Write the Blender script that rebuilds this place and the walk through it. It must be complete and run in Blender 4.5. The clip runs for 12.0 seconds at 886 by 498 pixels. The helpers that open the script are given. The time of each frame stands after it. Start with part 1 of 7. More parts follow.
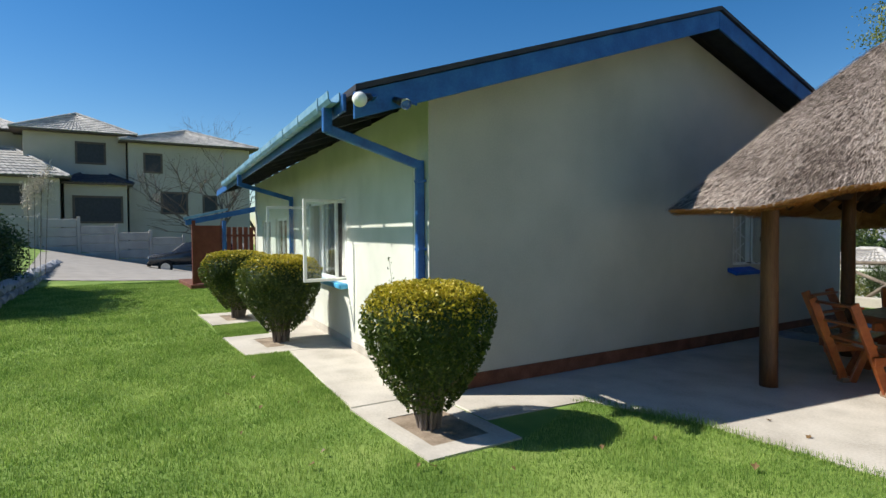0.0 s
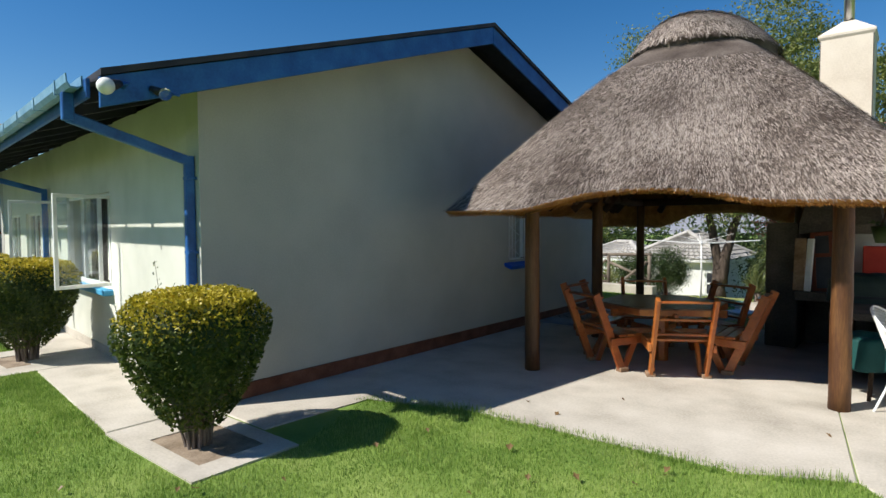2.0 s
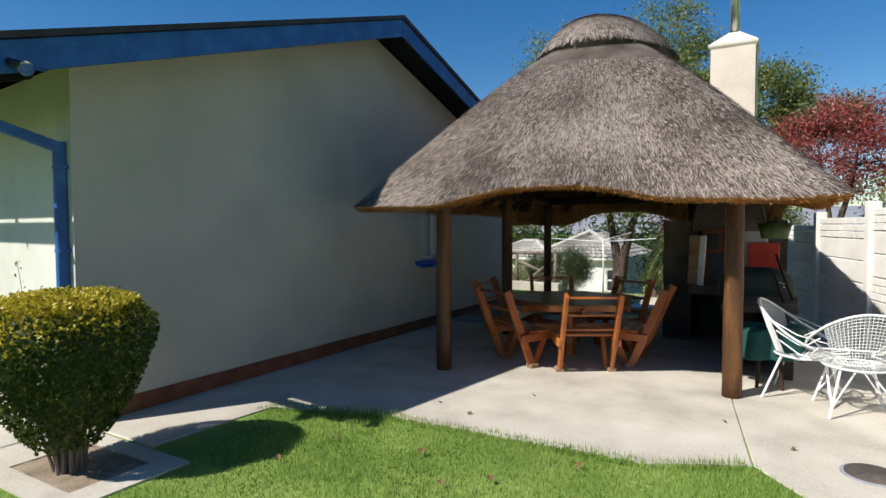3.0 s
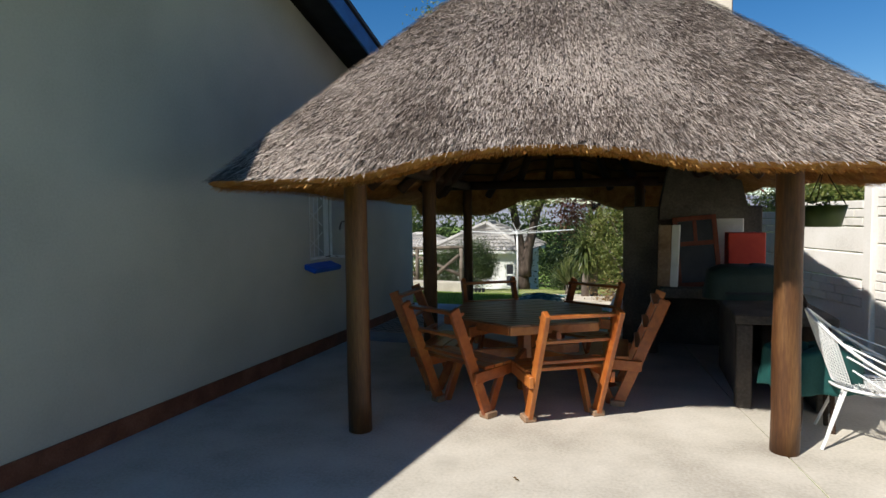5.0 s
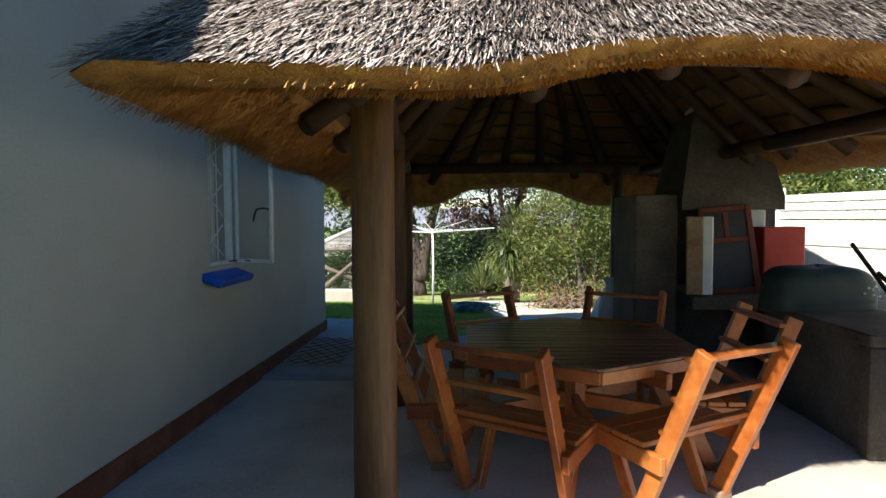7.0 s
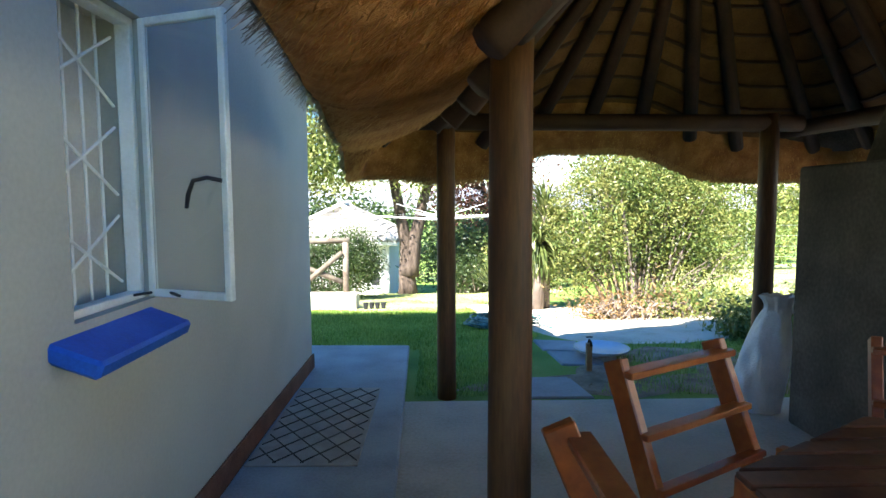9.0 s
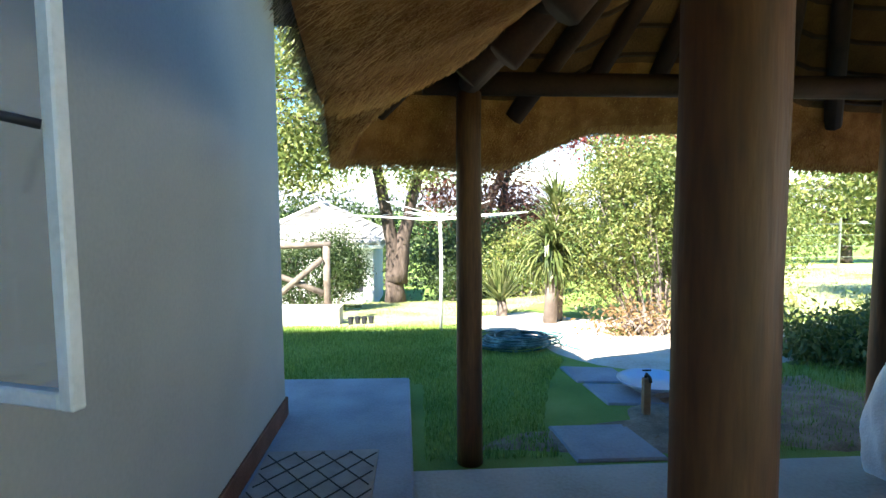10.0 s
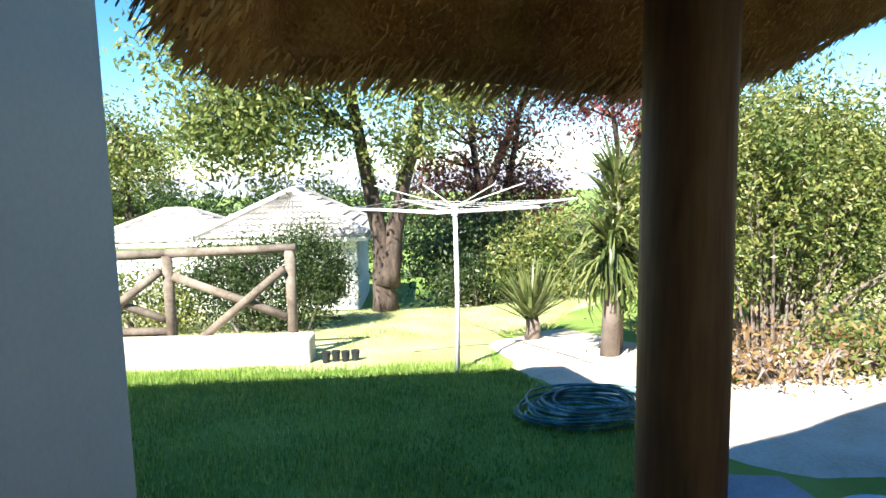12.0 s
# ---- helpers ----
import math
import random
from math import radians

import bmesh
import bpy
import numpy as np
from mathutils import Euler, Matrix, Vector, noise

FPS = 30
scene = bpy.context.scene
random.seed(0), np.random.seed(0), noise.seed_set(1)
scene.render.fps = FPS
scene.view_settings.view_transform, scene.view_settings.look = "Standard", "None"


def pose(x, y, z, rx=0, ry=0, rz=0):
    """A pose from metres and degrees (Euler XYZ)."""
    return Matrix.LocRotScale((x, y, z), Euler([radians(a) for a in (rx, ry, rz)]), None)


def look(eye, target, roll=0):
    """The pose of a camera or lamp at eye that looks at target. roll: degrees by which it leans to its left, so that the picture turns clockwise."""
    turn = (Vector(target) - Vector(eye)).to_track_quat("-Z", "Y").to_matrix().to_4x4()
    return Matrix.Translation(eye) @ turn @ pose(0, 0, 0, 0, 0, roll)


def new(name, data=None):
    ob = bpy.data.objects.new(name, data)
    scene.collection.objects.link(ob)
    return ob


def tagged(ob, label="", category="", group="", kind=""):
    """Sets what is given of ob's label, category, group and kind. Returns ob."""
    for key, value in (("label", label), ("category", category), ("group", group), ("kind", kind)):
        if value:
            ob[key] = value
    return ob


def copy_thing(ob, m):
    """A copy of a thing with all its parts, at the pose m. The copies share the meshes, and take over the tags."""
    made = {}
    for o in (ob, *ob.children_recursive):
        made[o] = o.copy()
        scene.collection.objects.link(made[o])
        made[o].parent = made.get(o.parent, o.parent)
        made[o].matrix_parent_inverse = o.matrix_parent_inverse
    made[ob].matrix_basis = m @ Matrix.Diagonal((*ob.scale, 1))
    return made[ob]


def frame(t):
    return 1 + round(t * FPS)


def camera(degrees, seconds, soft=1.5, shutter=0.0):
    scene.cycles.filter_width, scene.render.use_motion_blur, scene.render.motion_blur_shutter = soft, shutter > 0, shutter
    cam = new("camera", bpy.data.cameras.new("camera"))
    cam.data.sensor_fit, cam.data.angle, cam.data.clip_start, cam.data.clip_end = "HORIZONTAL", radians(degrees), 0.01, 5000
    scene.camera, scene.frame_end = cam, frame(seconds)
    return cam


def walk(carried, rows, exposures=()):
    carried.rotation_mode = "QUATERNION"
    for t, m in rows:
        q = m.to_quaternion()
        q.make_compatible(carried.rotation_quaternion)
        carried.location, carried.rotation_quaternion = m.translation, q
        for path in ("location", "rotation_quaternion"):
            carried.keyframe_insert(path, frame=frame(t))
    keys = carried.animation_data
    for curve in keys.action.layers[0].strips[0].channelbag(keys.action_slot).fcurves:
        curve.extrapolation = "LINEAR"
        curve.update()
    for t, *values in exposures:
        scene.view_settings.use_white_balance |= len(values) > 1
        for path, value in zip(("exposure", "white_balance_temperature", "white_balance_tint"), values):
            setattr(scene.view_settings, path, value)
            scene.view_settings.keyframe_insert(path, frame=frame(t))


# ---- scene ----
cam = camera(75.0, 12.0)
PATH = [
    (0, (5.063, 0.664, 1.683), (3.365, 1.72, 1.622), -0.3),
    (0.5, (5.156, 0.717, 1.678), (3.527, 1.876, 1.617), -0.4),
    (1, (5.196, 0.777, 1.713), (3.666, 2.064, 1.641), -0.3),
    (1.5, (5.211, 0.859, 1.735), (3.812, 2.286, 1.655), -0.3),
    (2, (5.237, 0.9, 1.754), (3.964, 2.44, 1.668), -0.3),
    (2.5, (5.226, 0.936, 1.742), (4.071, 2.567, 1.661), -0.4),
    (3, (5.122, 1.068, 1.711), (4.101, 2.786, 1.625), -0.2),
    (3.2, (5.005, 1.169, 1.691), (4.045, 2.922, 1.608), 0.0),
    (4.8, (3.914, 2.665, 1.635), (3.237, 4.545, 1.544), -0.6),
    (5, (3.709, 2.908, 1.66), (3.072, 4.801, 1.548), -0.7),
    (5.5, (3.295, 3.364, 1.613), (2.71, 5.273, 1.507), -0.3),
    (6, (2.873, 3.789, 1.605), (2.397, 5.728, 1.491), -0.4),
    (6.5, (2.488, 4.182, 1.568), (2.17, 6.153, 1.463), -0.3),
    (7, (2.091, 4.594, 1.53), (1.964, 6.588, 1.424), -0.2),
    (7.5, (1.695, 5.098, 1.549), (1.661, 7.095, 1.436), -0.4),
    (7.7, (1.534, 5.298, 1.551), (1.512, 7.294, 1.421), -0.3),
    (9.3, (1.064, 7.508, 1.519), (1.109, 9.501, 1.352), -0.1),
    (9.5, (0.992, 7.715, 1.504), (1.062, 9.708, 1.342), 0.0),
    (10, (0.917, 8.369, 1.49), (1.005, 10.36, 1.325), -0.4),
    (10.5, (0.865, 8.932, 1.49), (0.985, 10.92, 1.309), -0.5),
    (11, (0.824, 9.508, 1.494), (0.954, 11.493, 1.293), -0.8),
    (11.5, (0.818, 10.079, 1.485), (0.957, 12.063, 1.269), -0.9),
    (12, (0.755, 10.696, 1.506), (0.895, 12.678, 1.278), -1.1),
]
walk(cam, [(t, look(eye, target, roll)) for t, eye, target, roll in PATH],
     exposures=[(0, 0.52), (2.5, 0.42), (4.8, 0.40), (6.0, 0.70), (7.2, 1.22), (9.3, 2.72), (10.5, 2.52), (12.0, 2.02)])
# ---------- world, sun ----------
SUN = Vector((-0.53, -0.84, 1.0)).normalized()
world = bpy.data.worlds.new("sky")
scene.world = world
world.use_nodes = True
wn = world.node_tree.nodes
sky = wn.new("ShaderNodeTexSky")
sky.sky_type = "NISHITA"
sky.sun_disc = False
sky.sun_elevation = math.asin(SUN.z)
sky.sun_rotation = math.atan2(SUN.x, SUN.y)
sky.air_density, sky.dust_density, sky.ozone_density = 1.0, 0.15, 2.0
sky.altitude = 400
bg = wn["Background"]
bg.inputs["Strength"].default_value = 0.058
vivid = wn.new("ShaderNodeHueSaturation")
vivid.inputs["Hue"].default_value = 0.503
vivid.inputs["Saturation"].default_value, vivid.inputs["Value"].default_value = 1.40, 1.42
world.node_tree.links.new(sky.outputs["Color"], vivid.inputs["Color"])
world.node_tree.links.new(vivid.outputs["Color"], bg.inputs["Color"])
sun_data = bpy.data.lights.new("sun", "SUN")
sun_data.energy, sun_data.angle, sun_data.color = 5.0, radians(0.55), (1.0, 0.96, 0.90)
sun = new("sun", sun_data)
sun.matrix_world = look(SUN * 30, (0, 0, 0))


# ---------- materials ----------
def material(name, colors, rough=0.8, scale=6.0, detail=6.0, fine=80.0, bump=0.15, dist=0.01, metal=0.0,
             spec=0.3, stretch=(1, 1, 1), per_object=0.0, per_island=0.0, stains=None, coat=0.0, generated=False):
    """A surface of mixed tones: broad patches, fine grain and relief."""
    m = bpy.data.materials.new(name)
    m.use_nodes = True
    nt = m.node_tree
    n, l = nt.nodes, nt.links
    b = n["Principled BSDF"]
    b.inputs["Roughness"].default_value = rough
    b.inputs["Metallic"].default_value = metal
    b.inputs["Specular IOR Level"].default_value = spec
    b.inputs["Coat Weight"].default_value = coat
    tc = n.new("ShaderNodeTexCoord")
    mp = n.new("ShaderNodeMapping")
    mp.inputs["Scale"].default_value = stretch
    l.new(tc.outputs["Object"], mp.inputs["Vector"])
    broad = n.new("ShaderNodeTexNoise")
    broad.inputs["Scale"].default_value, broad.inputs["Detail"].default_value = scale, detail
    grain = n.new("ShaderNodeTexNoise")
    grain.inputs["Scale"].default_value, grain.inputs["Detail"].default_value = fine, 4.0
    l.new(mp.outputs["Vector"], broad.inputs["Vector"])
    l.new(mp.outputs["Vector"], grain.inputs["Vector"])
    mixf = n.new("ShaderNodeMath")
    mixf.operation = "MULTIPLY_ADD"
    l.new(grain.outputs["Fac"], mixf.inputs[0])
    mixf.inputs[1].default_value = 0.45
    l.new(broad.outputs["Fac"], mixf.inputs[2])
    sub = n.new("ShaderNodeMath")
    sub.operation = "SUBTRACT"
    l.new(mixf.outputs[0], sub.inputs[0])
    sub.inputs[1].default_value = 0.22
    src = sub.outputs[0]
    for amount, node, out in ((per_object, "ShaderNodeObjectInfo", "Random"), (per_island, "ShaderNodeNewGeometry", "Random Per Island")):
        if amount:
            info = n.new(node)
            ad = n.new("ShaderNodeMath")
            ad.operation = "MULTIPLY_ADD"
            l.new(info.outputs[out], ad.inputs[0])
            ad.inputs[1].default_value = amount
            l.new(src, ad.inputs[2])
            cen = n.new("ShaderNodeMath")
            cen.operation = "SUBTRACT"
            l.new(ad.outputs[0], cen.inputs[0])
            cen.inputs[1].default_value = amount / 2
            src = cen.outputs[0]
    ramp = n.new("ShaderNodeValToRGB")
    el = ramp.color_ramp.elements
    while len(el) < len(colors):
        el.new(0.5)
    for i, c in enumerate(colors):
        el[i].position = 0.28 + 0.44 * i / max(1, len(colors) - 1)
        el[i].color = (*c, 1)
    l.new(src, ramp.inputs["Fac"])
    col = ramp.outputs["Color"]
    if stains:
        st = n.new("ShaderNodeTexNoise")
        st.inputs["Scale"].default_value, st.inputs["Detail"].default_value = stains[1], 8.0
        l.new(tc.outputs["Object"], st.inputs["Vector"])
        sr = n.new("ShaderNodeValToRGB")
        sr.color_ramp.elements[0].position, sr.color_ramp.elements[1].position = stains[2], stains[2] + 0.18
        l.new(st.outputs["Fac"], sr.inputs["Fac"])
        mx = n.new("ShaderNodeMix")
        mx.data_type = "RGBA"
        l.new(sr.outputs["Color"], mx.inputs[0])
        l.new(col, mx.inputs[6])
        mx.inputs[7].default_value = (*stains[0], 1)
        col = mx.outputs[2]
    l.new(col, b.inputs["Base Color"])
    if bump:
        bp = n.new("ShaderNodeBump")
        bp.inputs["Strength"].default_value, bp.inputs["Distance"].default_value = bump, dist
        l.new(mixf.outputs[0], bp.inputs["Height"])
        l.new(bp.outputs["Normal"], b.inputs["Normal"])
    return m


def glass_material(name, tint=(0.9, 0.95, 0.95), rough=0.02):
    m = bpy.data.materials.new(name)
    m.use_nodes = True
    b = m.node_tree.nodes["Principled BSDF"]
    b.inputs["Base Color"].default_value = (*tint, 1)
    b.inputs["Roughness"].default_value = rough
    b.inputs["Transmission Weight"].default_value = 1.0
    b.inputs["IOR"].default_value = 1.45
    return m


def leaf_material(name, colors, rough=0.45, sheen=0.35):
    m = material(name, colors, rough=rough, scale=1.5, fine=9.0, bump=0.0, per_island=0.5, spec=0.4)
    nt = m.node_tree
    b = nt.nodes["Principled BSDF"]
    tr = nt.nodes.new("ShaderNodeBsdfTranslucent")
    mix = nt.nodes.new("ShaderNodeMixShader")
    mix.inputs[0].default_value = sheen
    src = b.inputs["Base Color"].links[0].from_socket
    nt.links.new(src, tr.inputs["Color"])
    nt.links.new(b.outputs[0], mix.inputs[1])
    nt.links.new(tr.outputs[0], mix.inputs[2])
    nt.links.new(mix.outputs[0], nt.nodes["Material Output"].inputs["Surface"])
    return m


# long wall's plaster, darkened: the gable's shade is put into the colour
PLASTER = material("shade_toned_plaster", [(0.38, 0.375, 0.335), (0.43, 0.425, 0.38), (0.47, 0.465, 0.415)], rough=0.75, scale=1.2, fine=55, bump=0.25, dist=0.004, stains=((0.47, 0.455, 0.40), 0.8, 0.62))
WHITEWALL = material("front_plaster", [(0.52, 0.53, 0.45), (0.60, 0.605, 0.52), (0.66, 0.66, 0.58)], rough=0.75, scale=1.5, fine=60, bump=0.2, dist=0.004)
PLINTH = material("red_plinth_paint", [(0.10, 0.036, 0.02), (0.155, 0.058, 0.032), (0.21, 0.09, 0.055)], rough=0.7, scale=5, bump=0.3)
BLUE = material("blue_paint", [(0.015, 0.075, 0.24), (0.022, 0.11, 0.33), (0.035, 0.15, 0.40)], rough=0.45, scale=4, fine=40, bump=0.15, stains=((0.06, 0.10, 0.18), 3.0, 0.62))
GUTTERBLUE = material("faded_blue_paint", [(0.12, 0.26, 0.38), (0.18, 0.34, 0.46), (0.26, 0.42, 0.54)], rough=0.4, scale=5, fine=40, bump=0.1)
SILLBLUE = material("sill_blue_paint", [(0.01, 0.07, 0.38), (0.012, 0.095, 0.5), (0.02, 0.13, 0.55)], rough=0.5, scale=5, stains=((0.13, 0.05, 0.04), 5.0, 0.66))
SILLCYAN = material("sill_light_blue_paint", [(0.05, 0.28, 0.5), (0.08, 0.36, 0.6)], rough=0.5)
ROOFSHEET = material("dark_roof_sheet", [(0.02, 0.02, 0.024), (0.035, 0.033, 0.036), (0.05, 0.045, 0.045)], rough=0.6, scale=4)
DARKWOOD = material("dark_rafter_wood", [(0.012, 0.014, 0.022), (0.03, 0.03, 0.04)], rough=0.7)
WHITEPAINT = material("white_window_paint", [(0.62, 0.62, 0.58), (0.74, 0.74, 0.70), (0.8, 0.8, 0.77)], rough=0.5, scale=6, bump=0.1)
CURTAIN = material("curtain_cloth", [(0.55, 0.52, 0.47), (0.68, 0.66, 0.6)], rough=0.9, scale=5)
GLASS = glass_material("window_glass")
# indoor gloom is put into this dark room colour
ROOMDARK = material("room_gloom_tone", [(0.10, 0.09, 0.08), (0.16, 0.15, 0.13)], rough=0.9)
CONCRETE = material("pale_concrete", [(0.35, 0.315, 0.26), (0.47, 0.43, 0.36), (0.56, 0.515, 0.44)], rough=0.85, scale=1.6, fine=45, bump=0.3, dist=0.006, stains=((0.33, 0.30, 0.25), 1.1, 0.60))
STEPCONC = material("grey_step_concrete", [(0.20, 0.21, 0.23), (0.28, 0.29, 0.31), (0.34, 0.35, 0.37)], rough=0.7, scale=2.5, fine=60, bump=0.3, dist=0.004)
LAWN = material("lawn_turf", [(0.10, 0.175, 0.028), (0.17, 0.26, 0.048), (0.255, 0.33, 0.08)], rough=0.9, scale=1.3, fine=140, bump=0.6, dist=0.03, stains=((0.24, 0.25, 0.08), 0.9, 0.62))
BLADE = leaf_material("grass_blade", [(0.13, 0.235, 0.04), (0.24, 0.36, 0.07), (0.37, 0.47, 0.13)], rough=0.5, sheen=0.4)
SOIL = material("dry_soil", [(0.16, 0.12, 0.08), (0.26, 0.20, 0.14), (0.36, 0.29, 0.21)], rough=0.95, scale=5, fine=60, bump=0.7, dist=0.02)
SAND = material("pale_sand", [(0.42, 0.36, 0.27), (0.55, 0.48, 0.38), (0.62, 0.56, 0.46)], rough=0.95, scale=3, fine=40, bump=0.6, dist=0.02)
TAR = material("driveway_paving", [(0.26, 0.24, 0.21), (0.34, 0.31, 0.27)], rough=0.9, scale=2, fine=30)
# weathered skin, darker than its reeds: shade of the gaps put into the colour
THATCH = material("weathered_gap_shade_thatch", [(0.05, 0.036, 0.029), (0.10, 0.078, 0.063), (0.17, 0.138, 0.115)], rough=0.9, scale=3, fine=60, bump=0.9, dist=0.03)
REED = material("thatch_reed", [(0.10, 0.073, 0.058), (0.29, 0.232, 0.192), (0.56, 0.475, 0.41)], rough=0.8, scale=1.2, fine=12, bump=0, per_island=0.66)
REEDGOLD = material("golden_reed", [(0.32, 0.135, 0.034), (0.49, 0.245, 0.062), (0.62, 0.355, 0.12)], rough=0.75, scale=2, fine=12, bump=0, per_island=0.5)
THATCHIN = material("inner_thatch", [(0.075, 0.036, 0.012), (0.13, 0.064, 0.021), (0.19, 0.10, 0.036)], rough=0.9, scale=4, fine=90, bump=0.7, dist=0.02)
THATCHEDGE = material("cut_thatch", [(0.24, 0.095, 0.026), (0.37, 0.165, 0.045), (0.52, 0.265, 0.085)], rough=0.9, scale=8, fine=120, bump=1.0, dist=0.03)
CAP = material("ridge_cap_cement", [(0.30, 0.27, 0.23), (0.42, 0.38, 0.33)], rough=0.9, scale=4, bump=0.4)
POLE = material("creosoted_pole", [(0.045, 0.017, 0.006), (0.095, 0.038, 0.012), (0.165, 0.078, 0.026)], rough=0.55, scale=3, fine=30, bump=0.3, stretch=(3, 3, 0.35), spec=0.4)
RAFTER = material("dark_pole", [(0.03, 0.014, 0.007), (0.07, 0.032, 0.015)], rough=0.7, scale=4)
VARNISH = material("varnished_timber", [(0.20, 0.042, 0.008), (0.34, 0.088, 0.017), (0.46, 0.155, 0.034)], rough=0.38, scale=2.5, fine=25, bump=0.12, stretch=(1, 1, 1), per_object=0.25, spec=0.5, coat=0.15)
TABLETOP = material("weathered_dark_varnish", [(0.07, 0.03, 0.016), (0.13, 0.058, 0.03), (0.20, 0.10, 0.055)], rough=0.32, scale=3, fine=28, bump=0.15, per_object=0.3, spec=0.5)
DRYLAWN = material("dry_lawn_turf", [(0.24, 0.27, 0.10), (0.36, 0.38, 0.16), (0.46, 0.46, 0.23)], rough=0.95, scale=1.1, fine=120, bump=0.6, dist=0.03)
DRYBLADE = leaf_material("dry_grass_blade", [(0.24, 0.30, 0.09), (0.40, 0.44, 0.17), (0.54, 0.54, 0.27)], rough=0.6, sheen=0.4)
RAWWOOD = material("weathered_timber", [(0.17, 0.10, 0.055), (0.28, 0.18, 0.11), (0.38, 0.27, 0.18)], rough=0.85, scale=3, fine=30, bump=0.4)
STACK = material("cream_plaster", [(0.56, 0.48, 0.38), (0.66, 0.58, 0.47), (0.71, 0.63, 0.52)], rough=0.85, scale=2, fine=50, bump=0.3)
DARKROUGH = material("dark_rough_surface", [(0.035, 0.03, 0.026), (0.075, 0.062, 0.052), (0.13, 0.11, 0.09)], rough=0.9, scale=2, fine=40, bump=0.4)
STEEL = material("galvanised_steel", [(0.5, 0.5, 0.5), (0.65, 0.65, 0.66)], rough=0.35, metal=1.0, bump=0.05)
WHITEWIRE = material("white_enamel", [(0.72, 0.72, 0.70), (0.82, 0.82, 0.80)], rough=0.35, scale=10, bump=0.05, stains=((0.35, 0.22, 0.14), 14, 0.7))
GREENCLOTH = material("green_tarpaulin", [(0.006, 0.05, 0.045), (0.012, 0.085, 0.075)], rough=0.7, scale=3, fine=60)
BLACKCLOTH = material("black_cover", [(0.012, 0.013, 0.016), (0.03, 0.032, 0.038)], rough=0.5, scale=3)
GRILLCLOTH = material("dark_green_cover", [(0.014, 0.028, 0.022), (0.032, 0.05, 0.042)], rough=0.6, scale=3, fine=50)
RED = material("red_paint", [(0.40, 0.03, 0.02), (0.52, 0.05, 0.03)], rough=0.5)
WALLPANEL = material("white_precast_concrete", [(0.62, 0.59, 0.53), (0.74, 0.71, 0.65), (0.80, 0.77, 0.72)], rough=0.85, scale=2, fine=40, bump=0.4, per_object=0.12)
BARK = material("bark", [(0.035, 0.026, 0.02), (0.075, 0.055, 0.042), (0.12, 0.09, 0.07)], rough=0.95, scale=5, fine=30, bump=1.0, dist=0.03, stretch=(2, 2, 0.5))
PALEBARK = material("pale_bark", [(0.14, 0.11, 0.09), (0.24, 0.2, 0.17)], rough=0.95, scale=5, bump=0.6)
DARKTWIG = material("grey_twig", [(0.08, 0.065, 0.055), (0.15, 0.12, 0.10)], rough=0.95, scale=5)
HEDGELEAF = leaf_material("box_leaf", [(0.04, 0.07, 0.012), (0.085, 0.12, 0.02), (0.16, 0.18, 0.035)])
HEDGETIP = leaf_material("yellow_box_leaf", [(0.32, 0.28, 0.02), (0.48, 0.40, 0.03), (0.62, 0.50, 0.07)])
TREELEAF = leaf_material("tree_leaf", [(0.09, 0.13, 0.03), (0.17, 0.21, 0.05), (0.28, 0.29, 0.09)])
SHRUBLEAF = leaf_material("shrub_leaf", [(0.07, 0.11, 0.025), (0.15, 0.19, 0.045), (0.27, 0.27, 0.08)])
RUSTLEAF = leaf_material("rust_leaf", [(0.14, 0.045, 0.03), (0.25, 0.09, 0.055), (0.34, 0.16, 0.1)])
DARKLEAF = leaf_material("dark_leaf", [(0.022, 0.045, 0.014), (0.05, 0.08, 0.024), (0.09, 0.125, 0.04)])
YUCCALEAF = leaf_material("yucca_leaf", [(0.06, 0.09, 0.025), (0.14, 0.17, 0.05), (0.24, 0.26, 0.10)], rough=0.35)
PINKLEAF = leaf_material("red_autumn_leaf", [(0.22, 0.035, 0.04), (0.36, 0.07, 0.07), (0.42, 0.16, 0.12)])
NBWALL = material("beige_render", [(0.42, 0.37, 0.31), (0.50, 0.44, 0.375)], rough=0.85, scale=0.7)
NBTRIM = material("brown_trim", [(0.10, 0.075, 0.06), (0.14, 0.11, 0.09)], rough=0.8)
TILE = material("grey_roof_tile", [(0.26, 0.25, 0.23), (0.40, 0.38, 0.35), (0.54, 0.51, 0.47)], rough=0.7, scale=2, fine=20, per_object=0.15, per_island=0.3)
TILEDARK = material("slate_blue_tile", [(0.035, 0.035, 0.05), (0.06, 0.06, 0.08)], rough=0.5, per_island=0.3)
GREYWALL = material("grey_precast_wall", [(0.34, 0.315, 0.29), (0.43, 0.40, 0.37)], rough=0.9, scale=1.5, per_object=0.1)
DARKGLASS = material("dark_window_pane", [(0.012, 0.014, 0.02), (0.03, 0.03, 0.04)], rough=0.6, spec=0.6, bump=0)
CARPAINT = material("dark_car_paint", [(0.015, 0.018, 0.022), (0.02, 0.024, 0.03)], rough=0.2, coat=0.6, bump=0)
TYRE = material("tyre_rubber", [(0.015, 0.015, 0.015), (0.025, 0.025, 0.025)], rough=0.9)
PORCHWOOD = material("red_brown_fence_wood", [(0.12, 0.03, 0.015), (0.18, 0.05, 0.028)], rough=0.6)
COTWALL = material("white_cottage_wall", [(0.66, 0.66, 0.63), (0.76, 0.76, 0.73)], rough=0.85, scale=1.0)
HOSE = material("green_hose", [(0.02, 0.07, 0.075), (0.05, 0.14, 0.14), (0.25, 0.42, 0.42)], rough=0.35, scale=8)
